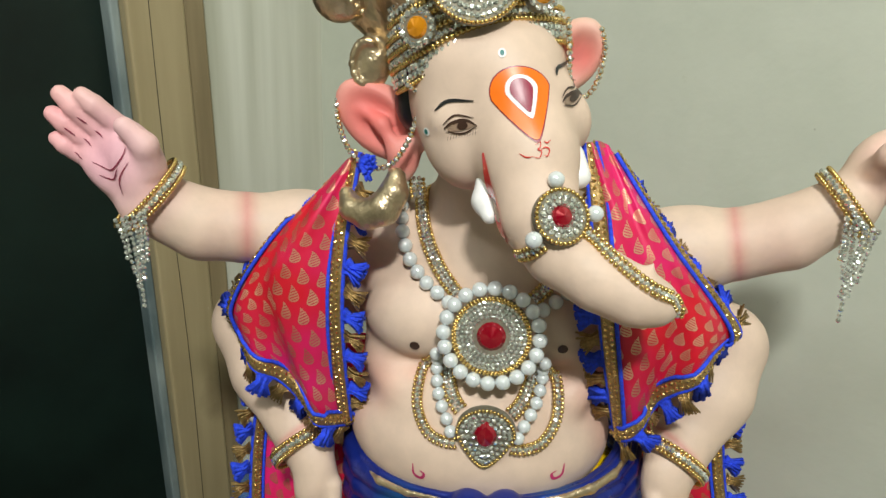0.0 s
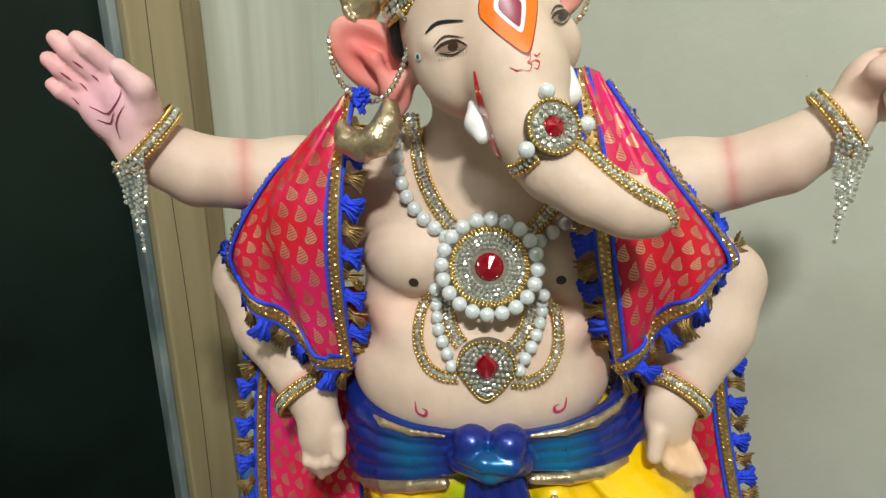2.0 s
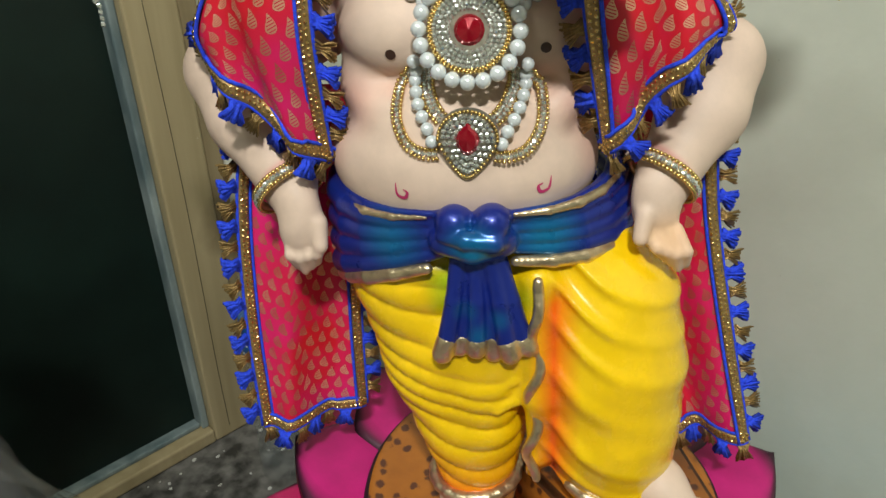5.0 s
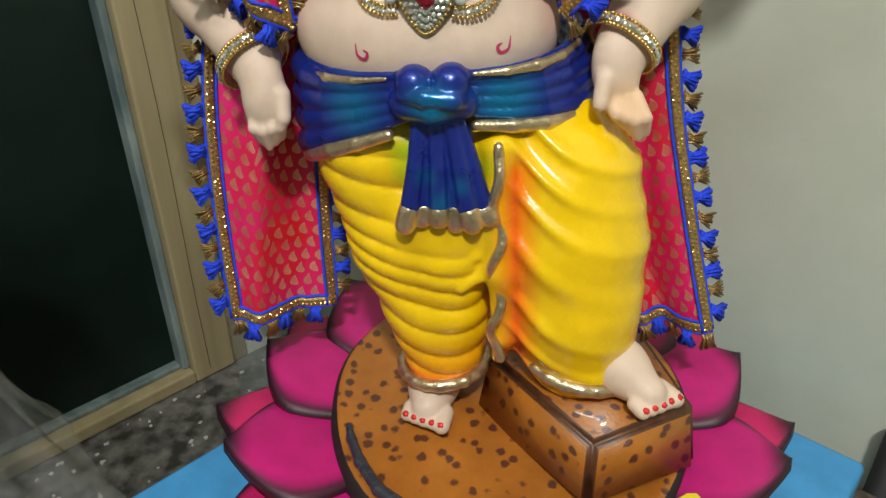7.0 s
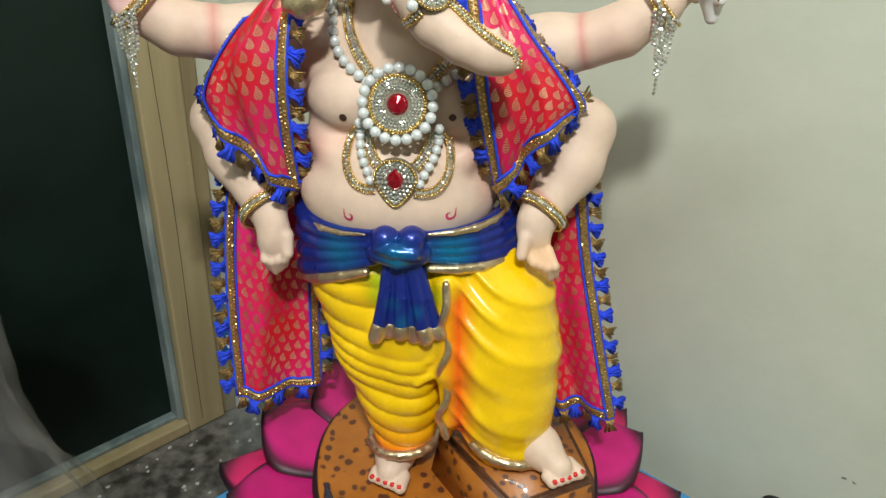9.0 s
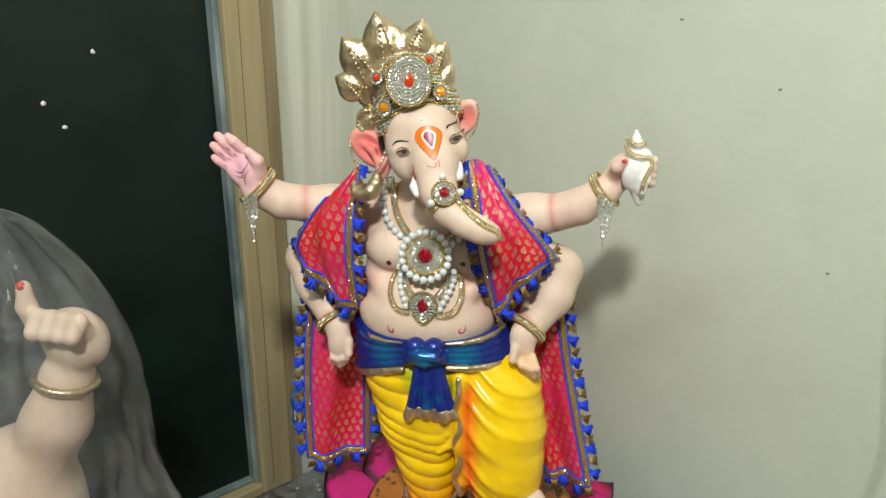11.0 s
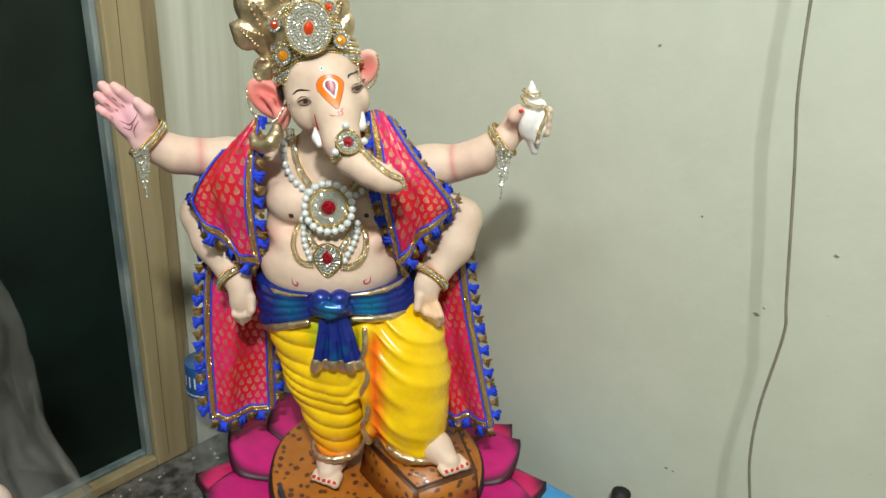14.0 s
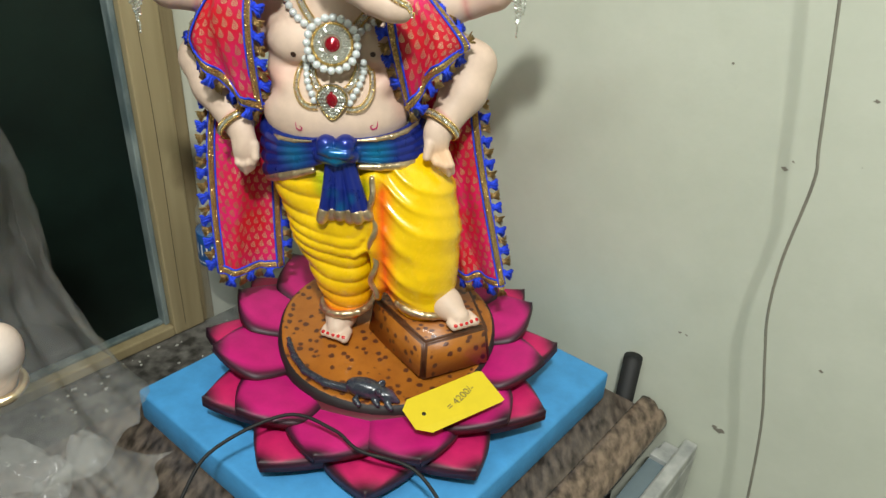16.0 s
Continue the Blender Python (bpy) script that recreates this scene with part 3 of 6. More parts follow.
part("edge_moulding", bm, MOULDING, table, "stepped brown edge moulding, rippled and dusty")
room_part("apron", table, [((TX0, TY0 + 0.03, TABLE_Z - 0.12), (TX1 - 0.04, TY0 + 0.05, TABLE_Z - 0.045), 0), ((TX1 - 0.075, TY0 + 0.05, TABLE_Z - 0.12), (TX1 - 0.055, TY1 - 0.02, TABLE_Z - 0.02), 0)], DARK_WOOD)
for x, y in ((TX0 + 0.03, TY0 + 0.06), (TX0 + 0.03, TY1 - 0.07), (TX1 - 0.12, TY0 + 0.06), (TX1 - 0.12, TY1 - 0.07)):
    room_part("leg", table, [((x, y, FLOOR_Z), (x + 0.05, y + 0.05, TABLE_Z - 0.02), 0.004)], DARK_WOOD)

# a glass-topped metal case beside the table, a little lower
case = thing("metal_case", "dusty grey metal case with a glass top beside the table", "case", ROOM @ Vector((0.5, 0.0, FLOOR_Z)))
CZ = -0.1
room_part("body", case, [((TX1 + 0.003, -0.5, FLOOR_Z), (TX1 + 0.057, WALL_Y - 0.006, CZ - 0.02), 0.003)], GREY_METAL)
room_part("pane", case, [((TX1 + 0.004, -0.49, CZ - 0.02), (TX1 + 0.035, 0.235, CZ - 0.012), 0.001)], SLATE_GLASS, "grey-blue glass pane")
room_part("rim", case, [((TX1 + 0.035, -0.5, CZ - 0.02), (TX1 + 0.057, WALL_Y - 0.006, CZ + 0.006), 0.004)], GREY_METAL, "dusty raised metal rim")
room_part("rim", case, [((TX1 + 0.004, 0.235, CZ - 0.02), (TX1 + 0.035, 0.258, CZ - 0.004), 0.002)], GREY_METAL)

# black pipe behind the table
pipe = thing("black_pipe", "short black plastic pipe standing between the table and the wall", "pipe", (0.482, -0.005, FLOOR_Z))
bm = bmesh.new()
px, py = (ROOM @ Vector((0.364, 0.2885, 0))).xy
tube(bm, [(px, py, FLOOR_Z), (px, py, 0.016)], 0.0152, 24)
tube(bm, [(px, py, 0.0155), (px, py, 0.0165)], 0.012, 24)
part("tube", bm, BLACK_PLASTIC, pipe)

# painted board
BOARD_L = Vector((-0.29, -0.144, 0))
board = thing("painted_board", "thick sky-blue painted foam board lying on the table", "board", (0.07, -0.08, TABLE_Z))
bm = bmesh.new()
bx = BOARD_L.dot(E2)
by = BOARD_L.dot(E1)
box(bm, (bx, by, TABLE_Z + 0.0005), (bx + 0.492, by + 0.535, 0), 0.006, ROOM)
part("slab", bm, FOAM, board, "", True)

# ---------------------------------------------------------------- lotus pedestal
LC = Vector((0.062, -0.062, 0))
lotus = thing("lotus_pedestal", "round lotus pedestal with magenta petals outlined in black", "pedestal", LC)


def petal_material():
    m, nt, p = nodes_of("magenta_airbrushed_petal")
    a = nt.nodes.new("ShaderNodeVertexColor")
    a.layer_name = "paint"
    n = noise_node(nt, 30, 5)
    r = ramp(nt, n.outputs[0], 0.3, 0.7, (0.85, 0.85, 0.85), (1.1, 1.1, 1.1))
    link(nt, mixc(nt, 1.0, a.outputs[0], r.outputs[0], "MULTIPLY"), p.inputs["Base Color"])
    p.inputs["Roughness"].default_value = 0.5
    f = noise_node(nt, 300, 3)
    bump(nt, p, f.outputs[0], 0.15, 0.0006)
    return m


PETAL = petal_material()


def petal_mesh(name, r0, r1, half, z0, z1, thick, pointed, tint):
    """A petal that lies outwards along +x, from radius r0 to r1, dark airbrushed along its rim."""
    nu, nv = 18, 18
    verts, cols, faces = [], [], []
    for side in (0, 1):
        for i in range(nu + 1):
            u = i / nu
            w = half * (0.78 + 0.28 * math.sin(min(1.0, u / 0.5) * math.pi / 2)) * (1 - max(0.0, (u - 0.42) / 0.58) ** pointed) + 0.0008
            for j in range(nv + 1):
                s = -1 + 2 * j / nv
                x = r0 + (r1 - r0) * u
                z = z0 + (z1 - z0) * u ** 1.2 + 0.003 * (1 - s * s) * math.sin(u * math.pi) - 0.004 * s * s * u - 0.0025 * math.exp(-(abs(s) - 1) ** 2 / 0.01)
                verts.append((x, s * w, z - side * thick * (1 - 0.55 * u)))
                e = min(1 - abs(s), (1 - u) * 1.3)
                k = min(1.0, max(0.0, (e - 0.05) / 0.26))
                k = k * k * (3 - 2 * k)
                c = np.array((0.02, 0.004, 0.012)) * (1 - k) + np.array(tint) * k
                if side:
                    c = np.array((0.16, 0.006, 0.02))
                cols.append((*c, 1))
    N = (nu + 1) * (nv + 1)
    at = lambda sd, i, j: sd * N + i * (nv + 1) + j
    for i in range(nu):
        for j in range(nv):
            faces.append((at(0, i, j), at(0, i + 1, j), at(0, i + 1, j + 1), at(0, i, j + 1)))
            faces.append((at(1, i, j), at(1, i, j + 1), at(1, i + 1, j + 1), at(1, i + 1, j)))
    for i in range(nu):
        faces.append((at(0, i, 0), at(1, i, 0), at(1, i + 1, 0), at(0, i + 1, 0)))
        faces.append((at(0, i, nv), at(0, i + 1, nv), at(1, i + 1, nv), at(1, i, nv)))
    for j in range(nv):
        faces.append((at(0, nu, j), at(1, nu, j), at(1, nu, j + 1), at(0, nu, j + 1)))
    me = bpy.data.meshes.new(name)
    me.from_pydata(verts, [], faces)
    me.materials.append(PETAL)
    me.polygons.foreach_set("use_smooth", [True] * len(faces))
    a = me.color_attributes.new("paint", "FLOAT_COLOR", "POINT")
    a.data.foreach_set("color", np.array(cols).ravel())
    return me


MAG, ROSE = (0.53, 0.008, 0.17), (0.58, 0.013, 0.12)
top_petal = petal_mesh("upper_petal", 0.148, 0.254, 0.062, 0.05, 0.06, 0.014, 1.75, MAG)
low_petal = petal_mesh("lower_petal", 0.15, 0.272, 0.06, 0.038, 0.048, 0.022, 1.45, ROSE)
NP = 12


def rise(a):
    s = math.sin(radians(a))
    return 5.5 + 6.5 * s - 1.5 * s * s


for k in range(NP):
    a = -87 + 360 * k / NP
    put("lower_petal", low_petal, lotus, Matrix.Translation(LC + Vector((0, 0, 0.0))) @ pose(0, 0, 0, 0, 0, a) @ pose(0, 0, 0, 0, -rise(a), 0))
    put("upper_petal", top_petal, lotus, Matrix.Translation(LC) @ pose(0, 0, 0, 0, 0, a + 180 / NP) @ pose(0, 0, 0, 0, -rise(a + 180 / NP) - 3.5, 0))
bm = bmesh.new()
ring = lambda r, z: [LC + Vector((r * math.cos(t), r * math.sin(t), z)) for t in [2 * math.pi * i / 48 for i in range(48)]]
prev = None
for r, z in ((0.15, 0.0005), (0.19, 0.012), (0.2, 0.035), (0.16, 0.06), (0.1, 0.066)):
    cur = [bm.verts.new(q) for q in ring(r, z)]
    if prev:
        for i in range(48):
            bm.faces.new((prev[i], prev[(i + 1) % 48], cur[(i + 1) % 48], cur[i]))
    else:
        bm.faces.new(cur[::-1])
    prev = cur
bm.faces.new(prev)
part("core", bm, plain("dark_maroon_paint", (0.1, 0.004, 0.015), 0.45), lotus, "dark maroon core under the petals")
# spotted disc with a black rim
DISC_Z = 0.083
bm = bmesh.new()
prev = None
for r, z in ((0.12, 0.06), (0.156, 0.062), (0.16, 0.07), (0.158, 0.079), (0.1535, DISC_Z + 0.0015), (0.148, DISC_Z + 0.002), (0.144, DISC_Z), (0.1, DISC_Z + 0.001), (0.05, DISC_Z + 0.002)):
    cur = [bm.verts.new(LC + Vector((0.006 + r * 1.03 * math.cos(t) * (1 + 0.012 * math.sin(5 * t)), 0.008 + r * 1.06 * math.sin(t), z + 0.13 * r * math.sin(t) + 0.006))) for t in [2 * math.pi * i / 64 for i in range(64)]]
    if prev:
        for i in range(64):
            fc = bm.faces.new((prev[i], prev[(i + 1) % 64], cur[(i + 1) % 64], cur[i]))
            fc.material_index = 1 if r > 0.149 else 0
    prev = cur
bm.faces.new(prev)
part("disc", bm, [LEOPARD, plain("black_airbrush", (0.014, 0.01, 0.01), 0.6)], lotus, "orange disc with dark leopard spots and a black rim")
# step for the forward foot
bm = bmesh.new()
blk = [(0.13, -0.168), (0.215, -0.114), (0.181, 0.014), (0.046, -0.06)]
lo_v = [bm.verts.new((x + 0.004 * (x - 0.13) * 30, y - 0.006, DISC_Z - 0.004)) for x, y in blk]
hi_v = [bm.verts.new((x, y, 0.142)) for x, y in blk]
bm.faces.new(hi_v), bm.faces.new(lo_v[::-1])
for i in range(4):
    bm.faces.new((lo_v[i], lo_v[(i + 1) % 4], hi_v[(i + 1) % 4], hi_v[i]))
for fc in bmesh.ops.bevel(bm, geom=list(bm.edges), offset=0.006, segments=3, affect="EDGES")["faces"]:
    fc.material_index = 1
bmesh.ops.recalc_face_normals(bm, faces=bm.faces)
part("step_block", bm, [LEOPARD, plain("dark_brown_airbrush", (0.09, 0.032, 0.012), 0.42, 0, 0.5, 60, 0.3, 260)], lotus, "raised spotted block under the forward foot")

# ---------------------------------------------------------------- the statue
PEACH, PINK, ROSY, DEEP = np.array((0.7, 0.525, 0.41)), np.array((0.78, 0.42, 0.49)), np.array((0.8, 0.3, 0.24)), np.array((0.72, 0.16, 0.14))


def blend(col, p, c, r, target, amount=1.0):
    """Airbrush: target colour fading out over r round c."""
    w = np.clip(1 - np.linalg.norm(p - np.array(c), axis=1) / r, 0, 1)
    w = (w * w * (3 - 2 * w) * amount)[:, None]
    return col * (1 - w) + np.array(target) * w


LO, HI, VOX = (-0.32, -0.21, 0.07), (0.31, 0.08, 0.82), 0.0019
body = Clay(LO, HI, VOX)
body.egg((-0.002, -0.022, 0.505), (0.084, 0.052, 0.074), k=0)
body.egg((-0.007, -0.04, 0.415), (0.096, 0.072, 0.062), k=0.004)
body.egg((-0.005, -0.035, 0.445), (0.082, 0.066, 0.05), k=0.012)
body.egg((0, -0.04, 0.53), (0.066, 0.036, 0.032), (20, 0, 0), 0.02)
body.egg((-0.046, -0.058, 0.504), (0.043, 0.031, 0.031), (24, 0, 0), 0.005)
body.egg((0.042, -0.055, 0.508), (0.043, 0.031, 0.031), (24, 0, 0), 0.005)
# folds of flesh at the sides, where chest meets belly
body.limb([(-0.078, -0.04, 0.49, 0.014), (-0.074, -0.058, 0.468, 0.012), (-0.062, -0.074, 0.456, 0.008)], 0.016)
body.limb([(0.072, -0.04, 0.493, 0.014), (0.068, -0.058, 0.472, 0.012), (0.056, -0.074, 0.46, 0.008)], 0.016)
body.limb([(-0.055, -0.02, 0.545, 0.036), (0.055, -0.02, 0.55, 0.036)], 0.03)
body.limb([(0, -0.03, 0.55, 0.042), (-0.004, -0.045, 0.62, 0.04)], 0.025)
# raised arms
body.limb([(-0.07, -0.02, 0.54, 0.028), (-0.14, -0.037, 0.549, 0.0255), (-0.174, -0.05, 0.5535, 0.024)], 0.02)
body.limb([(-0.176, -0.05, 0.5535, 0.0245), (-0.202, -0.061, 0.5575, 0.0245), (-0.23, -0.073, 0.574, 0.0215)], 0.003)
body.limb([(0.06, -0.02, 0.545, 0.028), (0.125, -0.03, 0.555, 0.0255), (0.155, -0.034, 0.563, 0.0235)], 0.02)
body.limb([(0.158, -0.034, 0.5635, 0.024), (0.185, -0.04, 0.575, 0.0235), (0.214, -0.046, 0.598, 0.019)], 0.003)
# open palm
body.egg((-0.243, -0.08, 0.603), (0.0265, 0.0115, 0.031), (0, -38, 0), 0.01)
body.egg((-0.2345, -0.088, 0.6), (0.0105, 0.008, 0.019), (0, -20, 0), 0.006)
body.egg((-0.256, -0.087, 0.598), (0.008, 0.006, 0.017), (0, -38, 0), 0.006)
for base, mid, tip, r in (((-0.2445, 0.628), (-0.2535, 0.639), (-0.260, 0.6455), 0.0068), ((-0.255, 0.623), (-0.2665, 0.637), (-0.274, 0.6455), 0.0072), ((-0.263, 0.6145), (-0.274, 0.6265), (-0.281, 0.633), 0.0068), ((-0.267, 0.604), (-0.276, 0.6125), (-0.281, 0.6175), 0.006)):
    body.limb([(base[0], -0.083, base[1], r), (mid[0], -0.0885, mid[1], r * 0.97), (tip[0], -0.089, tip[1] - 0.001, r * 0.78)], 0.0009)
body.limb([(-0.224, -0.084, 0.6, 0.0095), (-0.222, -0.09, 0.616, 0.0078), (-0.232, -0.094, 0.628, 0.0062)], 0.004)
# hand that holds the conch
body.egg((0.232, -0.04, 0.622), (0.02, 0.015, 0.026), (0, 30, 0), 0.01)
body.limb([(0.222, -0.05, 0.618, 0.009), (0.224, -0.066, 0.634, 0.0075), (0.23, -0.07, 0.642, 0.006)], 0.005)
for k in range(4):
    z = 0.607 + 0.009 * k
    body.limb([(0.244, -0.036, z, 0.007), (0.262, -0.046, z + 0.006, 0.0062), (0.2655, -0.062, z + 0.009, 0.0058)], 0.003)
# lower arms with the hands at the hips
body.limb([(-0.075, -0.015, 0.525, 0.03), (-0.19, -0.012, 0.462, 0.028), (-0.17, -0.03, 0.432, 0.028), (-0.132, -0.066, 0.396, 0.021)], 0.014)
body.egg((-0.121, -0.08, 0.37), (0.0165, 0.0135, 0.028), (0, 4, 0), 0.012)
body.limb([(0.07, -0.015, 0.53, 0.03), (0.167, -0.012, 0.478, 0.028), (0.158, -0.03, 0.448, 0.028), (0.134, -0.06, 0.411, 0.021)], 0.014)
body.egg((0.127, -0.075, 0.391), (0.0155, 0.0125, 0.028), (0, -16, 0), 0.012)
for s, hx, hz, dx in ((-1, -0.119, 0.361, 0.001), (1, 0.131, 0.379, 0.013)):
    for k in range(4):
        o = k - 1.5
        tip = 0.028 - 0.004 * abs(o - 0.5 * s)
        body.limb([(hx + o * 0.007, -0.083 + 0.0015 * abs(o), hz, 0.0054), (hx + o * 0.0066 + dx * 0.6, -0.089, hz - tip * 0.5, 0.0046), (hx + o * 0.0048 + dx, -0.083, hz - tip, 0.0034)], 0.0009)
    body.limb([(hx - s * 0.012, -0.084, hz + 0.012, 0.0066), (hx - s * 0.014, -0.09, hz - 0.003, 0.0054)], 0.004)
# feet
for (ax, ay, az), (bx_, by_, bz) in (((0.004, -0.056, 0.126), (-0.002, -0.094, 0.103)), ((0.135, -0.083, 0.178), (0.174, -0.122, 0.1575))):
    body.limb([(ax, ay, az, 0.021), ((ax + bx_) / 2, (ay + by_) / 2, (az + bz) / 2 - 0.002, 0.0215), (bx_, by_, bz, 0.0145)], 0.008)
    d = Vector((bx_ - ax, by_ - ay, 0)).normalized()
    c = Vector((-d.y, d.x, 0))
    for k in range(5):
        o = (k - 2) * 0.0082
        q = Vector((bx_, by_, bz)) + c * o
        long = (0.0085, 0.0105, 0.0125, 0.0135, 0.0145)[k]
        rr = 0.0072 if k == 4 else 0.0055
        body.limb([(*(q - Vector((0, 0, 0.003))), rr), (*(q + d * long - Vector((0, 0, 0.0055))), rr)], 0.003)
# head, leaning to one side
HX, HY, HZ = Vector((0.93, 0.2, 0.29)).normalized(), None, None
HZ = (Vector((-0.29, 0.05, 0.955)) - HX * Vector((-0.29, 0.05, 0.955)).dot(HX)).normalized()
HY = HZ.cross(HX)
HEAD = Matrix(((HX.x, HY.x, HZ.x, -0.012), (HX.y, HY.y, HZ.y, -0.062), (HX.z, HY.z, HZ.z, 0.655), (0, 0, 0, 1)))
HTURN = [math.degrees(a) for a in HEAD.to_euler()]


def hp(x, y, z):
    return tuple(HEAD @ Vector((x, y, z)))


body.egg(hp(0, 0, 0.004), (0.05, 0.052, 0.05), HTURN, 0.02)
body.egg(hp(0, -0.028, 0.018), (0.036, 0.03, 0.03), HTURN, 0.015)
body.egg(hp(-0.025, -0.033, -0.02), (0.0205, 0.02, 0.026), HTURN, 0.022)
body.egg(hp(0.027, -0.033, -0.022), (0.022, 0.02, 0.022), HTURN, 0.012)
body.egg(hp(-0.026, -0.046, -0.004), (0.013, 0.008, 0.008), HTURN, 0.006)
body.egg(hp(0.026, -0.046, -0.004), (0.013, 0.008, 0.008), HTURN, 0.006)
# trunk
body.limb([(*hp(0.008, -0.04, 0.006), 0.026), (0.014, -0.118, 0.63, 0.0245), (0.021, -0.134, 0.604, 0.0195), (0.034, -0.142, 0.586, 0.0165), (0.055, -0.148, 0.5745, 0.0148), (0.074, -0.15, 0.567, 0.0132), (0.086, -0.148, 0.5635, 0.0118)], 0.012)
body.limb([(0.077, -0.15, 0.577, 0.006), (0.081, -0.151, 0.5855, 0.0015)], 0.004)
# ears
body.egg((-0.082, -0.058, 0.635), (0.032, 0.008, 0.0195), (0, 44, 12), 0.006)
body.egg((-0.075, -0.056, 0.645), (0.017, 0.007, 0.01), (0, 0, 12), 0.008)
body.egg((-0.083, -0.0685, 0.637), (0.027, 0.008, 0.0145), (0, 46, 12), 0.003, True)
body.limb([(-0.092, -0.062, 0.642, 0.0025), (-0.078, -0.066, 0.634, 0.004), (-0.068, -0.07, 0.618, 0.004)], 0.006)
body.egg((-0.063, -0.068, 0.6125), (0.0095, 0.006, 0.0165), (0, 18, 0), 0.009)
body.egg((0.036, -0.05, 0.68), (0.017, 0.008, 0.024), (0, 28, -10), 0.008)
body.egg((0.038, -0.06, 0.681), (0.012, 0.008, 0.017), (0, 28, -10), 0.004, True)
bv, bq = body.skin()
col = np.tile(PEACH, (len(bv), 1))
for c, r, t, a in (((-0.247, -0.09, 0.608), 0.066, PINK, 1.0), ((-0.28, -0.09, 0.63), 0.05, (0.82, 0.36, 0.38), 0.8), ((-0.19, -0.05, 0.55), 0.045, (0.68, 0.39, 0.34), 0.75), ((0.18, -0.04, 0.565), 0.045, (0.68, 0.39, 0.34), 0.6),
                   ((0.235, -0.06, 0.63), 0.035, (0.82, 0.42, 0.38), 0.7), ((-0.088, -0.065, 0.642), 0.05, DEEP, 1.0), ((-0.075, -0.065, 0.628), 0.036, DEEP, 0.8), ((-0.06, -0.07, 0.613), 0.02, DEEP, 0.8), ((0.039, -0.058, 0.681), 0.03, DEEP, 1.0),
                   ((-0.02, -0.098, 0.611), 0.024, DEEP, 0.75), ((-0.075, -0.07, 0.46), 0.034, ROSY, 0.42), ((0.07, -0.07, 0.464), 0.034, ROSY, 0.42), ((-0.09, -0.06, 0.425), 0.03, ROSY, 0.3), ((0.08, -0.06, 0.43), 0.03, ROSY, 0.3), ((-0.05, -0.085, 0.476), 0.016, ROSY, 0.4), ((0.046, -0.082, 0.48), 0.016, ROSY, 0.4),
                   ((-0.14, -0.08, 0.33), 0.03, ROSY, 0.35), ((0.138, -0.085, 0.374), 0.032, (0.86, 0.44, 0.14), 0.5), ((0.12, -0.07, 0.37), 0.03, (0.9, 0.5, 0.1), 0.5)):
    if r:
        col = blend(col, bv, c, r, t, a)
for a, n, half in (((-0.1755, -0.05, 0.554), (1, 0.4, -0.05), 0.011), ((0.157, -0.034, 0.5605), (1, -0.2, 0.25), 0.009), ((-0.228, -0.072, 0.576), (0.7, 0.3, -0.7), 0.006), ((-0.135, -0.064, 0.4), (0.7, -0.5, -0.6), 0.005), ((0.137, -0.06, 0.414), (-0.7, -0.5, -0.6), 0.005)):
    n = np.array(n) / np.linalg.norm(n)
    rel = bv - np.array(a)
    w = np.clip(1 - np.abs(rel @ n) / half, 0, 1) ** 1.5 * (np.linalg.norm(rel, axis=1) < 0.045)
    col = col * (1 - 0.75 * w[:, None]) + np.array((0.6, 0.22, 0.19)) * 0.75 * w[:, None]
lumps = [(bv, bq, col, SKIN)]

# dhoti
YEL, ORA, GRN = np.array((0.92, 0.58, 0.003)), np.array((0.86, 0.065, 0.003)), np.array((0.3, 0.5, 0.01))


def folds_left(p):
    x = p[..., 0]
    w = p[..., 2] - (0.9 + 3.0 * np.clip((0.28 - p[..., 2]) / 0.1, 0, 1)) * (x - 0.022) ** 2
    ph = w * math.pi / 0.0205 + 0.8 * np.sin(w * 52)
    return -0.0042 * np.abs(np.sin(ph)) ** 0.6 + 0.002


def folds_right(p):
    x = p[..., 0] - 0.125
    w = p[..., 2] - 7.5 * np.maximum(0, -x - 0.01) ** 2 - 1.2 * np.maximum(0, x) ** 2 + 0.3 * x
    ph = w * 2 * math.pi / 0.034 + 1.3 * np.sin(w * 41)
    fade = np.clip((0.012 - x) / 0.07, 0.28, 1) + 0.5 * np.clip((p[..., 2] - 0.315) / 0.03, 0, 1)
    return -0.0046 * fade * (0.5 + 0.5 * np.cos(ph)) ** 2.5 + 0.001


cloth = Clay((-0.13, -0.19, 0.1), (0.2, 0.06, 0.40), VOX)
cloth.egg((0.01, -0.034, 0.338), (0.104, 0.069, 0.044), k=0)
cloth.limb([(-0.036, -0.045, 0.325, 0.057), (-0.016, -0.054, 0.25, 0.049), (0.004, -0.058, 0.19, 0.0425), (0.01, -0.062, 0.142, 0.034)], 0.014, folds=folds_left)
cloth.limb([(0.072, -0.046, 0.345, 0.05), (0.098, -0.056, 0.305, 0.0575), (0.107, -0.067, 0.262, 0.0585), (0.114, -0.077, 0.21, 0.052), (0.121, -0.08, 0.168, 0.0445)], 0.014, folds=folds_right)
cloth.egg((0.012, -0.095, 0.262), (0.04, 0.016, 0.05), (12, 0, 0), 0.012)
cloth.limb([(0.012, -0.08, 0.3, 0.024), (0.014, -0.084, 0.25, 0.026), (0.018, -0.08, 0.2, 0.022)], 0.01, folds=folds_left)
cloth.limb([(0.05, -0.1, 0.345, 0.012), (0.057, -0.106, 0.25, 0.011), (0.06, -0.1, 0.19, 0.009), (0.057, -0.09, 0.16, 0.006)], 0.01)
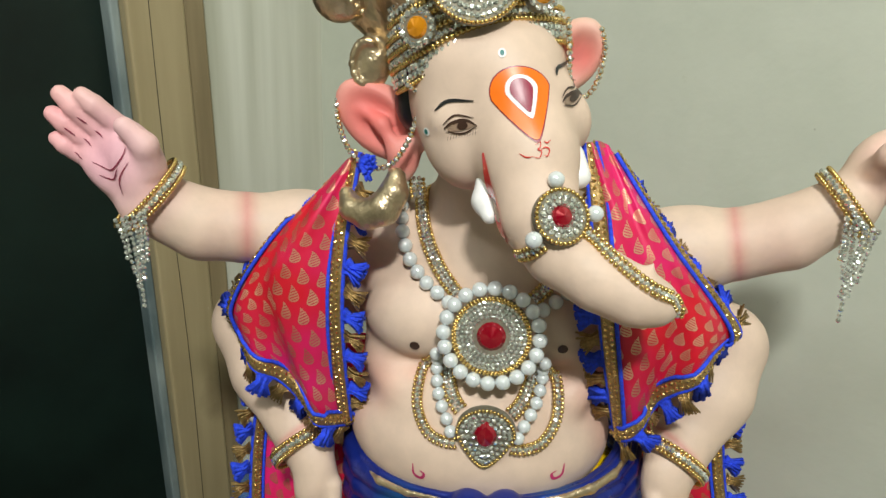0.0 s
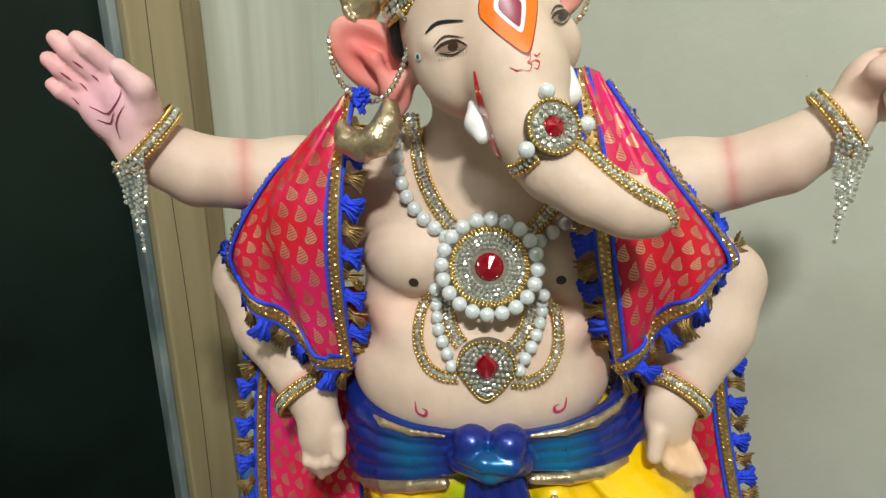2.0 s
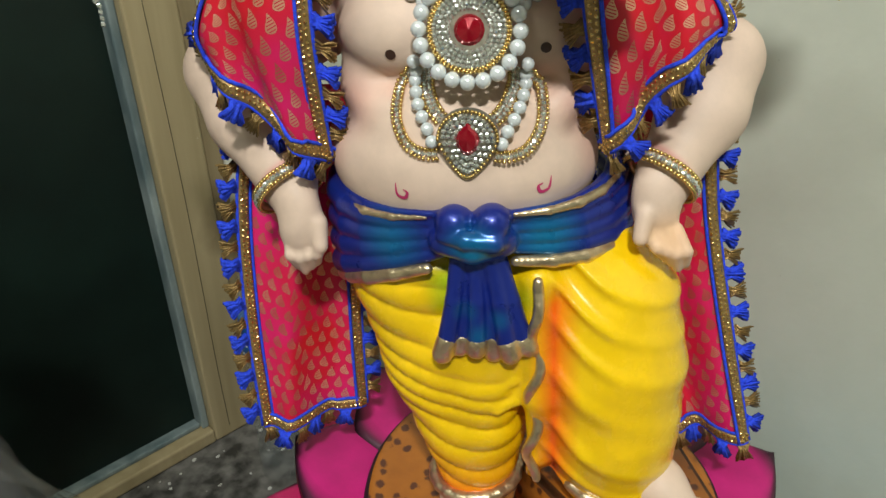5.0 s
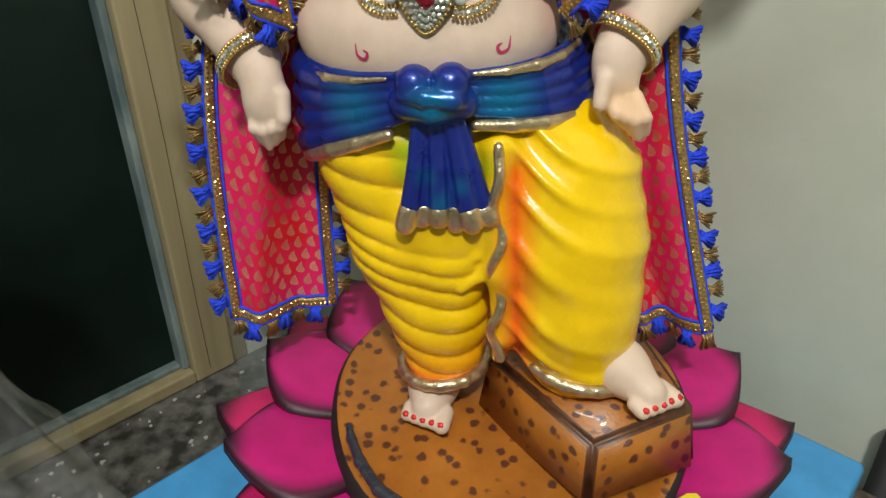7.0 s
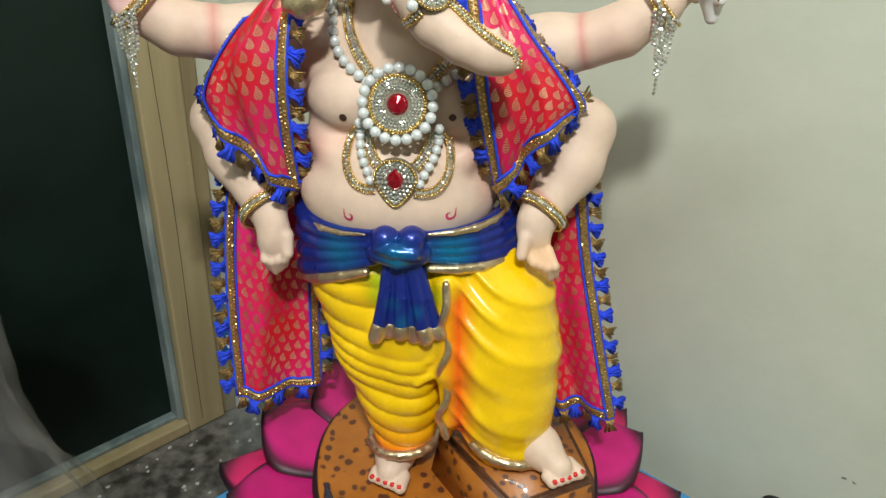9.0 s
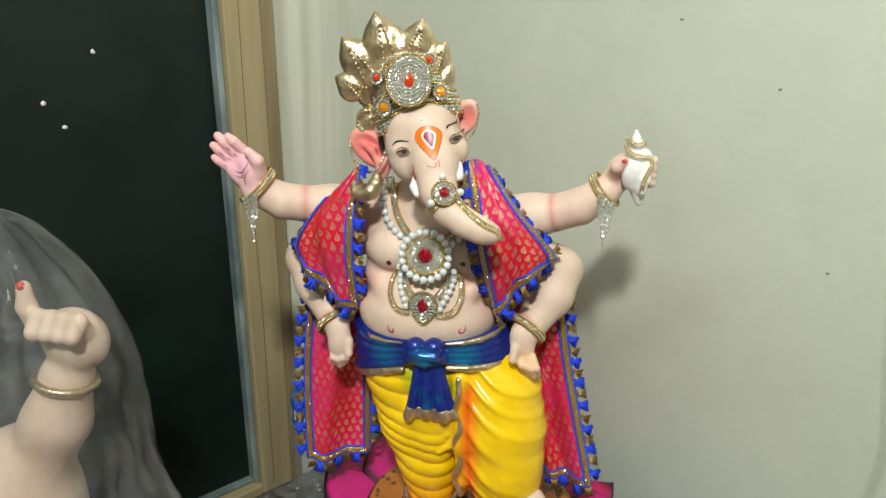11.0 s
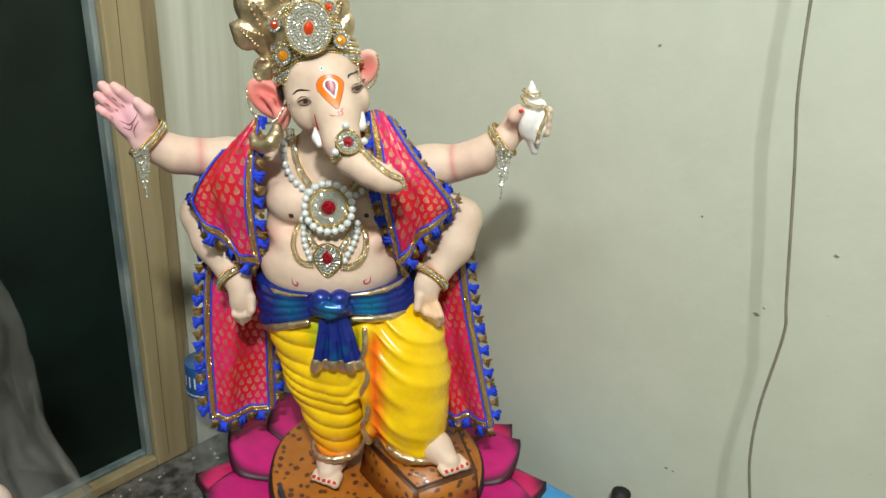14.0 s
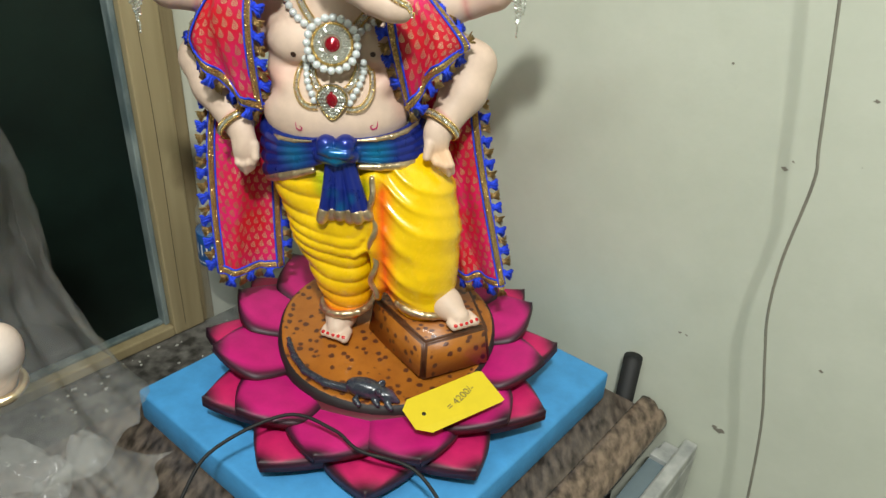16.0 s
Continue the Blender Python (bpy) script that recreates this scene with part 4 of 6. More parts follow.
for k in range(3):
    z = 0.276 - 0.019 * k
    cloth.limb([(-0.012 + 0.006 * k, -0.098, z + 0.016, 0.0035), (0.006 + 0.004 * k, -0.105, z + 0.003, 0.0045), (0.022 + 0.002 * k, -0.107, z - 0.003, 0.0048), (0.036 + 0.0015 * k, -0.106, z + 0.006, 0.0045), (0.046, -0.104, z + 0.022, 0.0035)], 0.0025)
cv, cq = cloth.skin()
col = np.tile(YEL, (len(cv), 1))
w = np.clip(1 - np.abs(cv[:, 0] - (0.064 + 0.06 * (0.3 - cv[:, 2]))) / 0.019, 0, 1) * np.clip((0.35 - cv[:, 2]) / 0.02, 0, 1)
w = np.maximum(w, np.clip((0.152 - cv[:, 2]) / 0.02, 0, 1) * (cv[:, 0] < 0.075))
w = np.maximum(w, 0.5 * np.clip((0.19 - cv[:, 2]) / 0.05, 0, 1) * np.clip((0.1 - np.abs(cv[:, 0] - 0.03)) / 0.05, 0, 1))
col = col * (1 - 0.9 * w[:, None]) + ORA * 0.9 * w[:, None]
col = blend(col, cv, (-0.012, -0.108, 0.342), 0.026, GRN, 0.95)
col = blend(col, cv, (-0.012, -0.108, 0.322), 0.02, GRN, 0.8)
col = blend(col, cv, (0.045, -0.105, 0.335), 0.02, GRN, 0.6)
lumps.append((cv, cq, col, ENAMEL))

# sash: belt, knot and falling end
NAVY, TEAL_SHEEN = np.array((0.01, 0.026, 0.25)), np.array((0.0, 0.2, 0.38))


def belt_point(t, r=1.0, dz=0.0):
    """Round the waist: t = -90 degrees is the front."""
    c, s = math.cos(radians(t)), math.sin(radians(t))
    dip = 0.014 * max(0.0, -s) ** 2
    lift = 0.022 * c
    return (0.008 + 0.098 * c * r, -0.03 + 0.068 * s * r, 0.366 - dip + lift * 0.4 + dz)


sash = Clay((-0.15, -0.17, 0.26), (0.16, 0.08, 0.43), 0.0017)


def strand(side, k, n):
    """One fold of the belt, from the knot out round the hip: places and radii."""
    f = k / (n - 1)
    out = []
    for i in range(9):
        s = i / 8
        if side < 0:
            a = radians(-92 - 118 * s)
            x, y = 0.004 + 0.103 * math.cos(a), -0.036 + 0.072 * math.sin(a)
            g = min(1, s * 1.3)
            z = (0.395 - 0.02 * f) * (1 - g) + (0.391 - 0.07 * f) * g - (0.009 - 0.006 * f) * math.sin(math.pi * g)
        else:
            a = radians(-88 + 112 * s)
            x, y = 0.004 + (0.1 + 0.01 * f) * math.cos(a), -0.036 + 0.072 * math.sin(a)
            g = min(1, s * 1.25)
            z = (0.395 - 0.02 * f) * (1 - g) + (0.414 - 0.036 * f) * g - 0.006 * math.sin(math.pi * g)
        out.append((x, y, z, (0.0048 + 0.007 * min(1, s * 1.9)) * (1 if side < 0 else 0.72)))
    return out


sash.limb([(*belt_point(t, 0.76, -0.004 - 0.012 * max(0, -math.cos(radians(t)))), 0.014) for t in range(-200, 31, 11)], 0.004)
for side in (-1, 1):
    for k in range(4):
        sash.limb(strand(side, k, 4), 0.0004)
    rim = [(x, y * 1.03 - 0.002, z + r * 0.95, 0.0026) for x, y, z, r in strand(side, 0, 4)]
    sash.limb(rim, 0.001)
sash.egg((-0.007, -0.115, 0.393), (0.0125, 0.013, 0.0125), (0, 10, 0), 0.003)
sash.limb([(-0.014, -0.121, 0.386, 0.0045), (0.002, -0.1295, 0.3875, 0.006), (0.02, -0.1275, 0.386, 0.0065), (0.027, -0.117, 0.383, 0.005)], 0.0015)
sash.egg((0.017, -0.116, 0.395), (0.0135, 0.014, 0.0125), (0, -25, 0), 0.003)
sash.limb([(-0.014, -0.112, 0.379, 0.0105), (0.006, -0.12, 0.379, 0.0115), (0.025, -0.112, 0.38, 0.0105)], 0.002)
for k in range(6):
    a = (k - 2.5) / 2.5
    sash.limb([(0.009 + a * 0.013, -0.11 + 0.003 * (k % 2), 0.367, 0.006), (0.013 + a * 0.0195, -0.117 + 0.005 * (k % 2), 0.335, 0.0062), (0.0155 + a * 0.0265, -0.119 + 0.006 * (k % 2), 0.303, 0.0072)], 0.0016)
sv, sq = sash.skin()
col = np.tile(NAVY, (len(sv), 1))
# Teal of the knot and streak highlights, both put into the sash colour.
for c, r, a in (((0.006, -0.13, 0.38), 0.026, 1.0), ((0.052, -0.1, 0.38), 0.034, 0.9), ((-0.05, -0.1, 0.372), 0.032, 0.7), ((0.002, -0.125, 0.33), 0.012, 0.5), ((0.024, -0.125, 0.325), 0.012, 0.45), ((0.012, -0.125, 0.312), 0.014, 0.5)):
    col = blend(col, sv, c, r, TEAL_SHEEN, a)
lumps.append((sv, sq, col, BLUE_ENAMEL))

# gold painted borders and crown
gold = Clay(LO, (0.31, 0.08, 0.83), VOX)
for side, k, drop, r in ((-1, 3, -0.0095, 0.0066), (1, 3, -0.008, 0.006)):
    gold.limb([(x, y * 1.02 - 0.003, z + drop, r * (0.45 + 0.55 * min(1, i / 3))) for i, (x, y, z, _) in enumerate(strand(side, k, 4))][1:], 0.002)
for side in (-1, 1):
    gold.limb([(x, y * 1.04 - 0.003, z + 0.0045, (0.0026 + 0.0014 * math.sin(i * 0.39)) * min(1, 0.3 + i / 4)) for i, (x, y, z, _) in enumerate(strand(side, 0, 4))][1:], 0.002)
for k in range(6):
    a = (k - 2.5) / 2.5
    gold.limb([(0.0155 + a * 0.0268, -0.1195 + 0.006 * (k % 2), 0.304, 0.0074), (0.016 + a * 0.03, -0.1185 + 0.006 * (k % 2), 0.292 + 0.003 * (k % 3), 0.0078)], 0.0016)
ring_hem = lambda cx, cy, cz, rx, ry, tilt: [(cx + rx * math.cos(t), cy + ry * math.sin(t), cz + tilt * math.cos(t), 0.0055) for t in [2 * math.pi * i / 20 for i in range(21)]]
gold.limb(ring_hem(0.009, -0.063, 0.131, 0.036, 0.036, 0.004), 0.002)
gold.limb(ring_hem(0.124, -0.081, 0.157, 0.044, 0.043, -0.006), 0.002)
gold.limb([(0.05 + 0.00012 * i + 0.0042 * math.sin(i * 0.52) * min(1, i / 12), -0.114 + 0.003 * math.cos(i * 0.52), 0.35 - 0.0045 * i, 0.0036) for i in range(40)], 0.002)
gold.egg(hp(0.0, 0.006, 0.045), (0.051, 0.05, 0.028), HTURN, 0.004)
gold.egg(hp(-0.002, 0.0, 0.07), (0.048, 0.0475, 0.034), HTURN, 0.008)


def leaf(base, tip, half, thick, yaw=0.0):
    b, t = Vector(base), Vector(tip)
    d = (t - b)
    ang = math.degrees(math.atan2(d.x, d.z))
    gold.egg(tuple(b.lerp(t, 0.42)), (half, thick, d.length * 0.5), (0, ang, yaw), 0.003)
    gold.limb([(*b.lerp(t, 0.5), half * 0.62), (*b.lerp(t, 0.8), half * 0.36), (*t, 0.0022)], 0.006)


gold.egg((-0.048, -0.05, 0.728), (0.066, 0.024, 0.05), (0, -16, 0), 0.006)
for (x, z), (bx2, bz2), half in (((-0.073, 0.8), (-0.058, 0.73), 0.025), ((-0.114, 0.769), (-0.08, 0.722), 0.023), ((-0.122, 0.722), (-0.09, 0.705), 0.02), ((-0.046, 0.782), (-0.044, 0.74), 0.02), ((-0.016, 0.793), (-0.028, 0.735), 0.023), ((0.012, 0.768), (-0.01, 0.722), 0.018), ((0.021, 0.741), (0.0, 0.71), 0.014)):
    leaf((bx2, -0.062, bz2), (x, -0.066, z), half, 0.012)
# curled ornaments behind and below the ear
gold.egg((-0.087, -0.055, 0.669), (0.0125, 0.009, 0.0185), (0, 12, 0), 0.003)
gold.limb([(-0.088 + 0.009 * math.cos(t), -0.063, 0.67 + 0.0135 * math.sin(t), 0.0024) for t in [1.2 + 0.4 * i for i in range(9)]], 0.002)
gold.limb([(-0.093, -0.095, 0.5955, 0.005), (-0.089, -0.099, 0.5885, 0.0075), (-0.079, -0.102, 0.586, 0.009), (-0.069, -0.103, 0.5905, 0.0098), (-0.0635, -0.1, 0.6, 0.0085), (-0.063, -0.096, 0.6085, 0.006)], 0.003)
gv, gq = gold.skin()
lumps.append((gv, gq, np.tile(np.array((0.6, 0.42, 0.2)), (len(gv), 1)), GOLD_PAINT))

# black hair at the temple, white tusks and conch
hair = Clay((-0.09, -0.11, 0.62), (0.06, -0.02, 0.70), 0.002)
hair.egg((-0.058, -0.066, 0.653), (0.012, 0.016, 0.022), k=0)
hv, hq = hair.skin()
lumps.append((hv, hq, np.zeros((len(hv), 3)), HAIR))
white = Clay((-0.03, -0.17, 0.56), (0.29, -0.01, 0.70), 0.0021)
white.limb([(-0.006, -0.112, 0.618, 0.0085), (-0.008, -0.122, 0.605, 0.0075), (-0.005, -0.13, 0.599, 0.0045)], 0.003)
white.limb([(0.036, -0.108, 0.63, 0.0085), (0.041, -0.12, 0.622, 0.007)], 0.003)
white.egg((0.2465, -0.062, 0.632), (0.0165, 0.0155, 0.026), (0, 14, 0), 0.003)
white.limb([(0.25, -0.06, 0.612, 0.012), (0.254, -0.058, 0.592, 0.006)], 0.006)
for k in range(5):
    white.egg((0.2445 - 0.0006 * k, -0.058, 0.6515 + 0.0056 * k), (0.0135 - 0.0026 * k, 0.013 - 0.0025 * k, 0.0042), (8, -12, 0), 0.001)
white.limb([(0.256, -0.066, 0.652, 0.0045), (0.26, -0.07, 0.64, 0.0055), (0.257, -0.075, 0.622, 0.005), (0.255, -0.072, 0.606, 0.004)], 0.004)
wv, wq = white.skin()
lumps.append((wv, wq, np.tile(np.array((0.8, 0.78, 0.8)), (len(wv), 1)), WHITE_PAINT))

from mathutils.bvhtree import BVHTree

BODY = BVHTree.FromPolygons([Vector(v) for v in bv], [tuple(int(i) for i in q) for q in bq])


def on_body(x, z, lift=0.0, way=(0, 1, 0)):
    """The front of the figure at (x, z): place and normal."""
    hit, nrm, _, _ = BODY.ray_cast(Vector((x, 0, z)) - Vector(way) * 0.5, Vector(way))
    if hit is None:
        return Vector((x, -0.06, z)), Vector((0, -1, 0))
    return hit + nrm * lift, nrm


def decal(outline, material, lift=0.0005, centre=None):
    """A painted patch with the given outline of (x, z), laid on the figure."""
    n = len(outline)
    cx = sum(p[0] for p in outline) / n if centre is None else centre[0]
    cz = sum(p[1] for p in outline) / n if centre is None else centre[1]
    verts, faces = [tuple(on_body(cx, cz, lift)[0])], []
    R = 4
    for r in range(1, R + 1):
        for x, z in outline:
            verts.append(tuple(on_body(cx + (x - cx) * r / R, cz + (z - cz) * r / R, lift)[0]))
    for i in range(n):
        j = (i + 1) % n
        faces.append([0, 1 + i, 1 + j])
        for r in range(R - 1):
            a, b = 1 + r * n, 1 + (r + 1) * n
            faces.append([a + i, b + i, b + j, a + j])
    lumps.append((np.array(verts), faces, np.zeros((len(verts), 3)), material))


def headxz(x, z):
    """Head-aligned offsets (right, up) round the brow, as (x, z)."""
    return (0.006 + x * 0.957 - z * 0.29, 0.664 + x * 0.29 + z * 0.957)


def drop_shape(w, h, n=28):
    out = []
    for i in range(n):
        t = 2 * math.pi * i / n
        s = math.sin(t)
        zz = s * h if s > 0 else s * h * 1.7
        ww = math.cos(t) * w * (1 if s > 0 else (1 + s * 0.62))
        out.append((ww, zz))
    return out


ORANGE_P, MAROON_P, BROWN_P, PINK_P = plain("orange_paint", (0.86, 0.17, 0.005), 0.35, 0, 0.06, 60, 0), plain("maroon_paint", (0.25, 0.01, 0.04), 0.35), plain("dark_brown_paint", (0.045, 0.02, 0.012), 0.4), plain("pink_line_paint", (0.5, 0.03, 0.13), 0.4)
EYE_WHITE = plain("eye_white_paint", (0.3, 0.2, 0.14), 0.3)
mark = lambda x, z: headxz(x - 0.18 * (z - 0.004), z + 0.001)
decal([mark(x, z) for x, z in drop_shape(0.0154, 0.0142)], MAROON_P, 0.0004)
decal([mark(x, z) for x, z in drop_shape(0.0147, 0.0135)], ORANGE_P, 0.0008)
decal([mark(x + 0.0012, z + 0.001) for x, z in drop_shape(0.0079, 0.0083)], WHITE_PAINT, 0.0012)
decal([mark(x + 0.0012, z + 0.001) for x, z in drop_shape(0.0055, 0.0066)], MAROON_P, 0.0016)


def stroke(pts, width, material, lift=0.0007):
    """A brush stroke along (x, z) points, thin at both ends."""
    path = smooth_path([(x, 0, z) for x, z in pts], 6)
    verts, faces = [], []
    for i, q in enumerate(path):
        d = (path[min(i + 1, len(path) - 1)] - path[max(i - 1, 0)]).normalized()
        w = width * (0.25 + 0.75 * math.sin(math.pi * i / (len(path) - 1)))
        for s in (-1, 1):
            verts.append(tuple(on_body(q.x - d.z * s * w, q.z + d.x * s * w, lift)[0]))
    for i in range(len(path) - 1):
        faces.append([2 * i, 2 * i + 2, 2 * i + 3, 2 * i + 1])
    lumps.append((np.array(verts), faces, np.zeros((len(verts), 3)), material))


for s in (-1, 1):
    o = 0.004 if s < 0 else 0.001
    ex = (-0.0335 if s < 0 else 0.0265)
    q = 1.0 if s < 0 else 0.62
    eye_w, up_e = (0.0078, 0.0075) if s < 0 else (0.0048, 0.006)
    decal([headxz(ex + eye_w * math.cos(t), up_e - 0.0165 + 0.0022 * math.sin(t)) for t in [2 * math.pi * i / 20 for i in range(20)]], EYE_WHITE, 0.0006)
    decal([headxz(ex + 0.0008 + 0.0031 * math.cos(t), up_e - 0.0162 + 0.0022 * math.sin(t)) for t in [2 * math.pi * i / 16 for i in range(16)]], BROWN_P, 0.0009)
    stroke([headxz(ex - 0.0095 * q, up_e - 0.0158), headxz(ex - 0.005 * q, up_e - 0.0138), headxz(ex + 0.003 * q, up_e - 0.0138), headxz(ex + 0.0088 * q, up_e - 0.0178)], 0.0010, BROWN_P)
    stroke([headxz(ex - 0.009 * q, up_e - 0.0175), headxz(ex, up_e - 0.0203), headxz(ex + 0.009 * q, up_e - 0.018)], 0.0005, BROWN_P)
    stroke([headxz(ex - 0.0095 * q, up_e - 0.0135), headxz(ex - 0.002 * q, up_e - 0.0102), headxz(ex + 0.008 * q, up_e - 0.0135)], 0.0005, BROWN_P)
    for k in range(11 if s < 0 else 0):
        lx = ex - 0.008 + 0.0016 * k
        stroke([headxz(lx, up_e - 0.0195), headxz(lx - 0.0006, up_e - 0.021), headxz(lx - 0.0012, up_e - 0.0225)], 0.00011, BROWN_P)
    up_b = 0.0035 if s < 0 else up_e
    stroke([headxz(ex - 0.0125 if s < 0 else ex - 0.006, up_b - 0.002), headxz(ex - 0.004, up_b + 0.0015), headxz(ex + (0.01 if s < 0 else 0.007), up_b - 0.001)], 0.001, HAIR)
# small blue-green dots on brow and temple, line marks on the belly, nipples, mouth
for x, z in ((-0.004, 0.0225), (-0.054, -0.009)):
    decal([headxz(x + 0.0021 * math.cos(t), z + 0.0023 * math.sin(t)) for t in [2 * math.pi * i / 12 for i in range(12)]], WHITE_PAINT, 0.0006)
    decal([headxz(x + 0.0011 * math.cos(t), z + 0.0014 * math.sin(t)) for t in [2 * math.pi * i / 10 for i in range(10)]], plain("green_dot_paint", (0.0, 0.15, 0.13), 0.4), 0.0009)
for s in (-1, 1):
    bx3, bz3 = (-0.042, 0.409) if s < 0 else (0.05, 0.414)
    stroke([(bx3 + s * 0.004, bz3 + 0.007), (bx3 + s * 0.003, bz3 - 0.001), (bx3 - s * 0.002, bz3 - 0.003), (bx3 - s * 0.004, bz3 + 0.001), (bx3 - s * 0.001, bz3 + 0.003)], 0.0011, PINK_P)
    nx, nz = (-0.05, 0.494) if s < 0 else (0.046, 0.5)
    decal([(nx + 0.0034 * math.cos(t), nz + 0.0034 * math.sin(t)) for t in [2 * math.pi * i / 14 for i in range(14)]], BROWN_P, 0.0006)
stroke([(-0.010, 0.634), (-0.006, 0.618), (0.0, 0.602), (0.006, 0.588)], 0.0022, RED_PAINT)
# curl sign painted on the trunk
for pts in ([(0.0130, 0.6375), (0.0155, 0.6390), (0.0155, 0.6365), (0.0145, 0.6355), (0.0165, 0.6345), (0.0155, 0.6315), (0.0125, 0.6320)], [(0.0155, 0.6350), (0.0180, 0.6365), (0.0202, 0.6355), (0.0195, 0.6325), (0.0178, 0.6330)], [(0.0172, 0.6395), (0.0188, 0.6385), (0.0205, 0.6400)], [(0.0055, 0.6330), (0.0090, 0.6315), (0.0125, 0.6320)]):
    stroke([(x + 0.003, z + 0.0045) for x, z in pts], 0.0003, RED_PAINT)
# lines of the palm
for pts in ([(-0.256, 0.604), (-0.244, 0.6), (-0.236, 0.607), (-0.232, 0.616)], [(-0.252, 0.596), (-0.243, 0.594), (-0.238, 0.602)], [(-0.238, 0.584), (-0.238, 0.594), (-0.231, 0.606)], [(-0.2535, 0.6235), (-0.249, 0.619)], [(-0.262, 0.618), (-0.257, 0.613)], [(-0.2685, 0.609), (-0.2625, 0.605)], [(-0.262, 0.632), (-0.257, 0.6275)], [(-0.271, 0.625), (-0.266, 0.62)]):
    stroke(pts, 0.0005, plain("dark_rose_line_paint", (0.2, 0.02, 0.05), 0.45))


def nail(c, r, d):
    v = BEAD_V * np.array((1, 1, 0.8)) * r + np.array(c)
    lumps.append((v, [list(f) for f in BEAD_F], np.zeros((len(v), 3)), RED_PAINT))


for (bx_, by_, bz), (ax, ay) in (((-0.002, -0.094, 0.103), (0.004, -0.056)), ((0.174, -0.122, 0.1575), (0.135, -0.083))):
    d = Vector((bx_ - ax, by_ - ay, 0)).normalized()
    c = Vector((-d.y, d.x, 0))
    for k in range(5):
        long = (0.0085, 0.0105, 0.0125, 0.0135, 0.0145)[k] + 0.0025
        rr = 0.0042 if k == 4 else 0.0033
        q = Vector((bx_, by_, bz)) + c * ((k - 2) * 0.0082) + d * long - Vector((0, 0, 0.0022))
        nail(q, rr, d)
nail((0.2305, -0.0745, 0.643), 0.0034, None)
nail((0.266, -0.064, 0.645), 0.0028, None)

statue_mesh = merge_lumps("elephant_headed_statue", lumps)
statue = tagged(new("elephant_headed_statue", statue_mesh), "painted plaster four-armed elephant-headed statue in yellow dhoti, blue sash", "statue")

# ---------------------------------------------------------------- jewellery
bm = bmesh.new()
bmesh.ops.create_icosphere(bm, subdivisions=3, radius=1)
PEARL_MESH = mesh_of("pearl", bm, PEARL)


def pearl(parent, c, r):
    return put("pearl", PEARL_MESH, parent, Matrix.Translation(c) @ Matrix.Diagonal((r, r, r, 1)))


def body_path(pts, lift=0.0, per=8):
    if pts[0][0] > 0 and pts[0][1] < 0.57:
        return [Vector((-q.x, q.y, q.z)) for q in body_path([(-x, z) for x, z in pts], lift, per)]
    return [on_body(q.x, q.z, lift)[0] for q in smooth_path([(x, 0, z) for x, z in pts], per)]


def braid(path, parent, normal=None, stone=0.0018, bead=0.0014, label="", rows=1):
    """Rhinestones between two rows of gold beads, along a line of places."""
    stones, beads = [], []
    for c, d in even(path, stone * 1.95):
        n = Vector(normal(c)) if callable(normal) else Vector(normal or (0, -1, 0.1))
        n = (n - d * n.dot(d)).normalized()
        s = d.cross(n)
        for k in range(rows):
            stones.append((c + s * (k - (rows - 1) / 2) * stone * 1.95 + n * 0.0008, stone, n))
    off = stone * (rows + 0.55)
    for c, d in even(path, bead * 1.95):
        n = Vector(normal(c)) if callable(normal) else Vector(normal or (0, -1, 0.1))
        n = (n - d * n.dot(d)).normalized()
        s = d.cross(n)
        for k in (-1, 1):
            beads.append((c + s * k * off + n * 0.0006, bead, None))
    scatter("rhinestone_row", STONE_V, STONE_F, stones, RHINE, parent, "row of clear rhinestones", False, True)
    scatter("bead_row", BEAD_V, BEAD_F, beads, GOLD, parent, "edging of tiny gold beads")


def body_normal(c):
    n = on_body(-abs(c[0]), c[2])[1] if c[2] < 0.602 and c[1] > -0.125 else on_body(c[0], c[2])[1]
    return Vector((-n.x, n.y, n.z)) if c[0] > 0 and c[2] < 0.602 and c[1] > -0.125 else n


def cut_gem(parent, c, n, rx, rz, h, material, drop=False):
    """A faceted stone, round or drop-shaped, pointing along n."""
    bm = bmesh.new()
    q = Vector(n).to_track_quat("Z", "Y").to_matrix().to_4x4()
    N = 16
    rim, mid = [], []
    for i in range(N):
        a = 2 * math.pi * i / N
        x, y = math.cos(a) * rx, math.sin(a) * rz
        if drop and y > 0:
            x *= 1 - 0.75 * (y / rz) ** 2
        rim.append(bm.verts.new((x, y, 0)))
        mid.append(bm.verts.new((x * 0.72, y * 0.72, h * 0.6)))
    top = bm.verts.new((0, 0, h))
    for i in range(N):
        j = (i + 1) % N
        bm.faces.new((rim[i], rim[j], mid[j], mid[i]))
        bm.faces.new((mid[i], mid[j], top))
    bm.faces.new(rim[::-1])
    for v in bm.verts:
        v.co = Vector(c) + (q @ v.co)
    return part("gem", bm, material, parent, "", False)


def frame_at(c, n):
    n = Vector(n).normalized()
    right = Vector((1, 0, 0)) - n * n.x
    right.normalize()
    return Vector(c), right, n.cross(right) * -1 if n.cross(right).z < 0 else n.cross(right), n


RING_PARENT = [None]


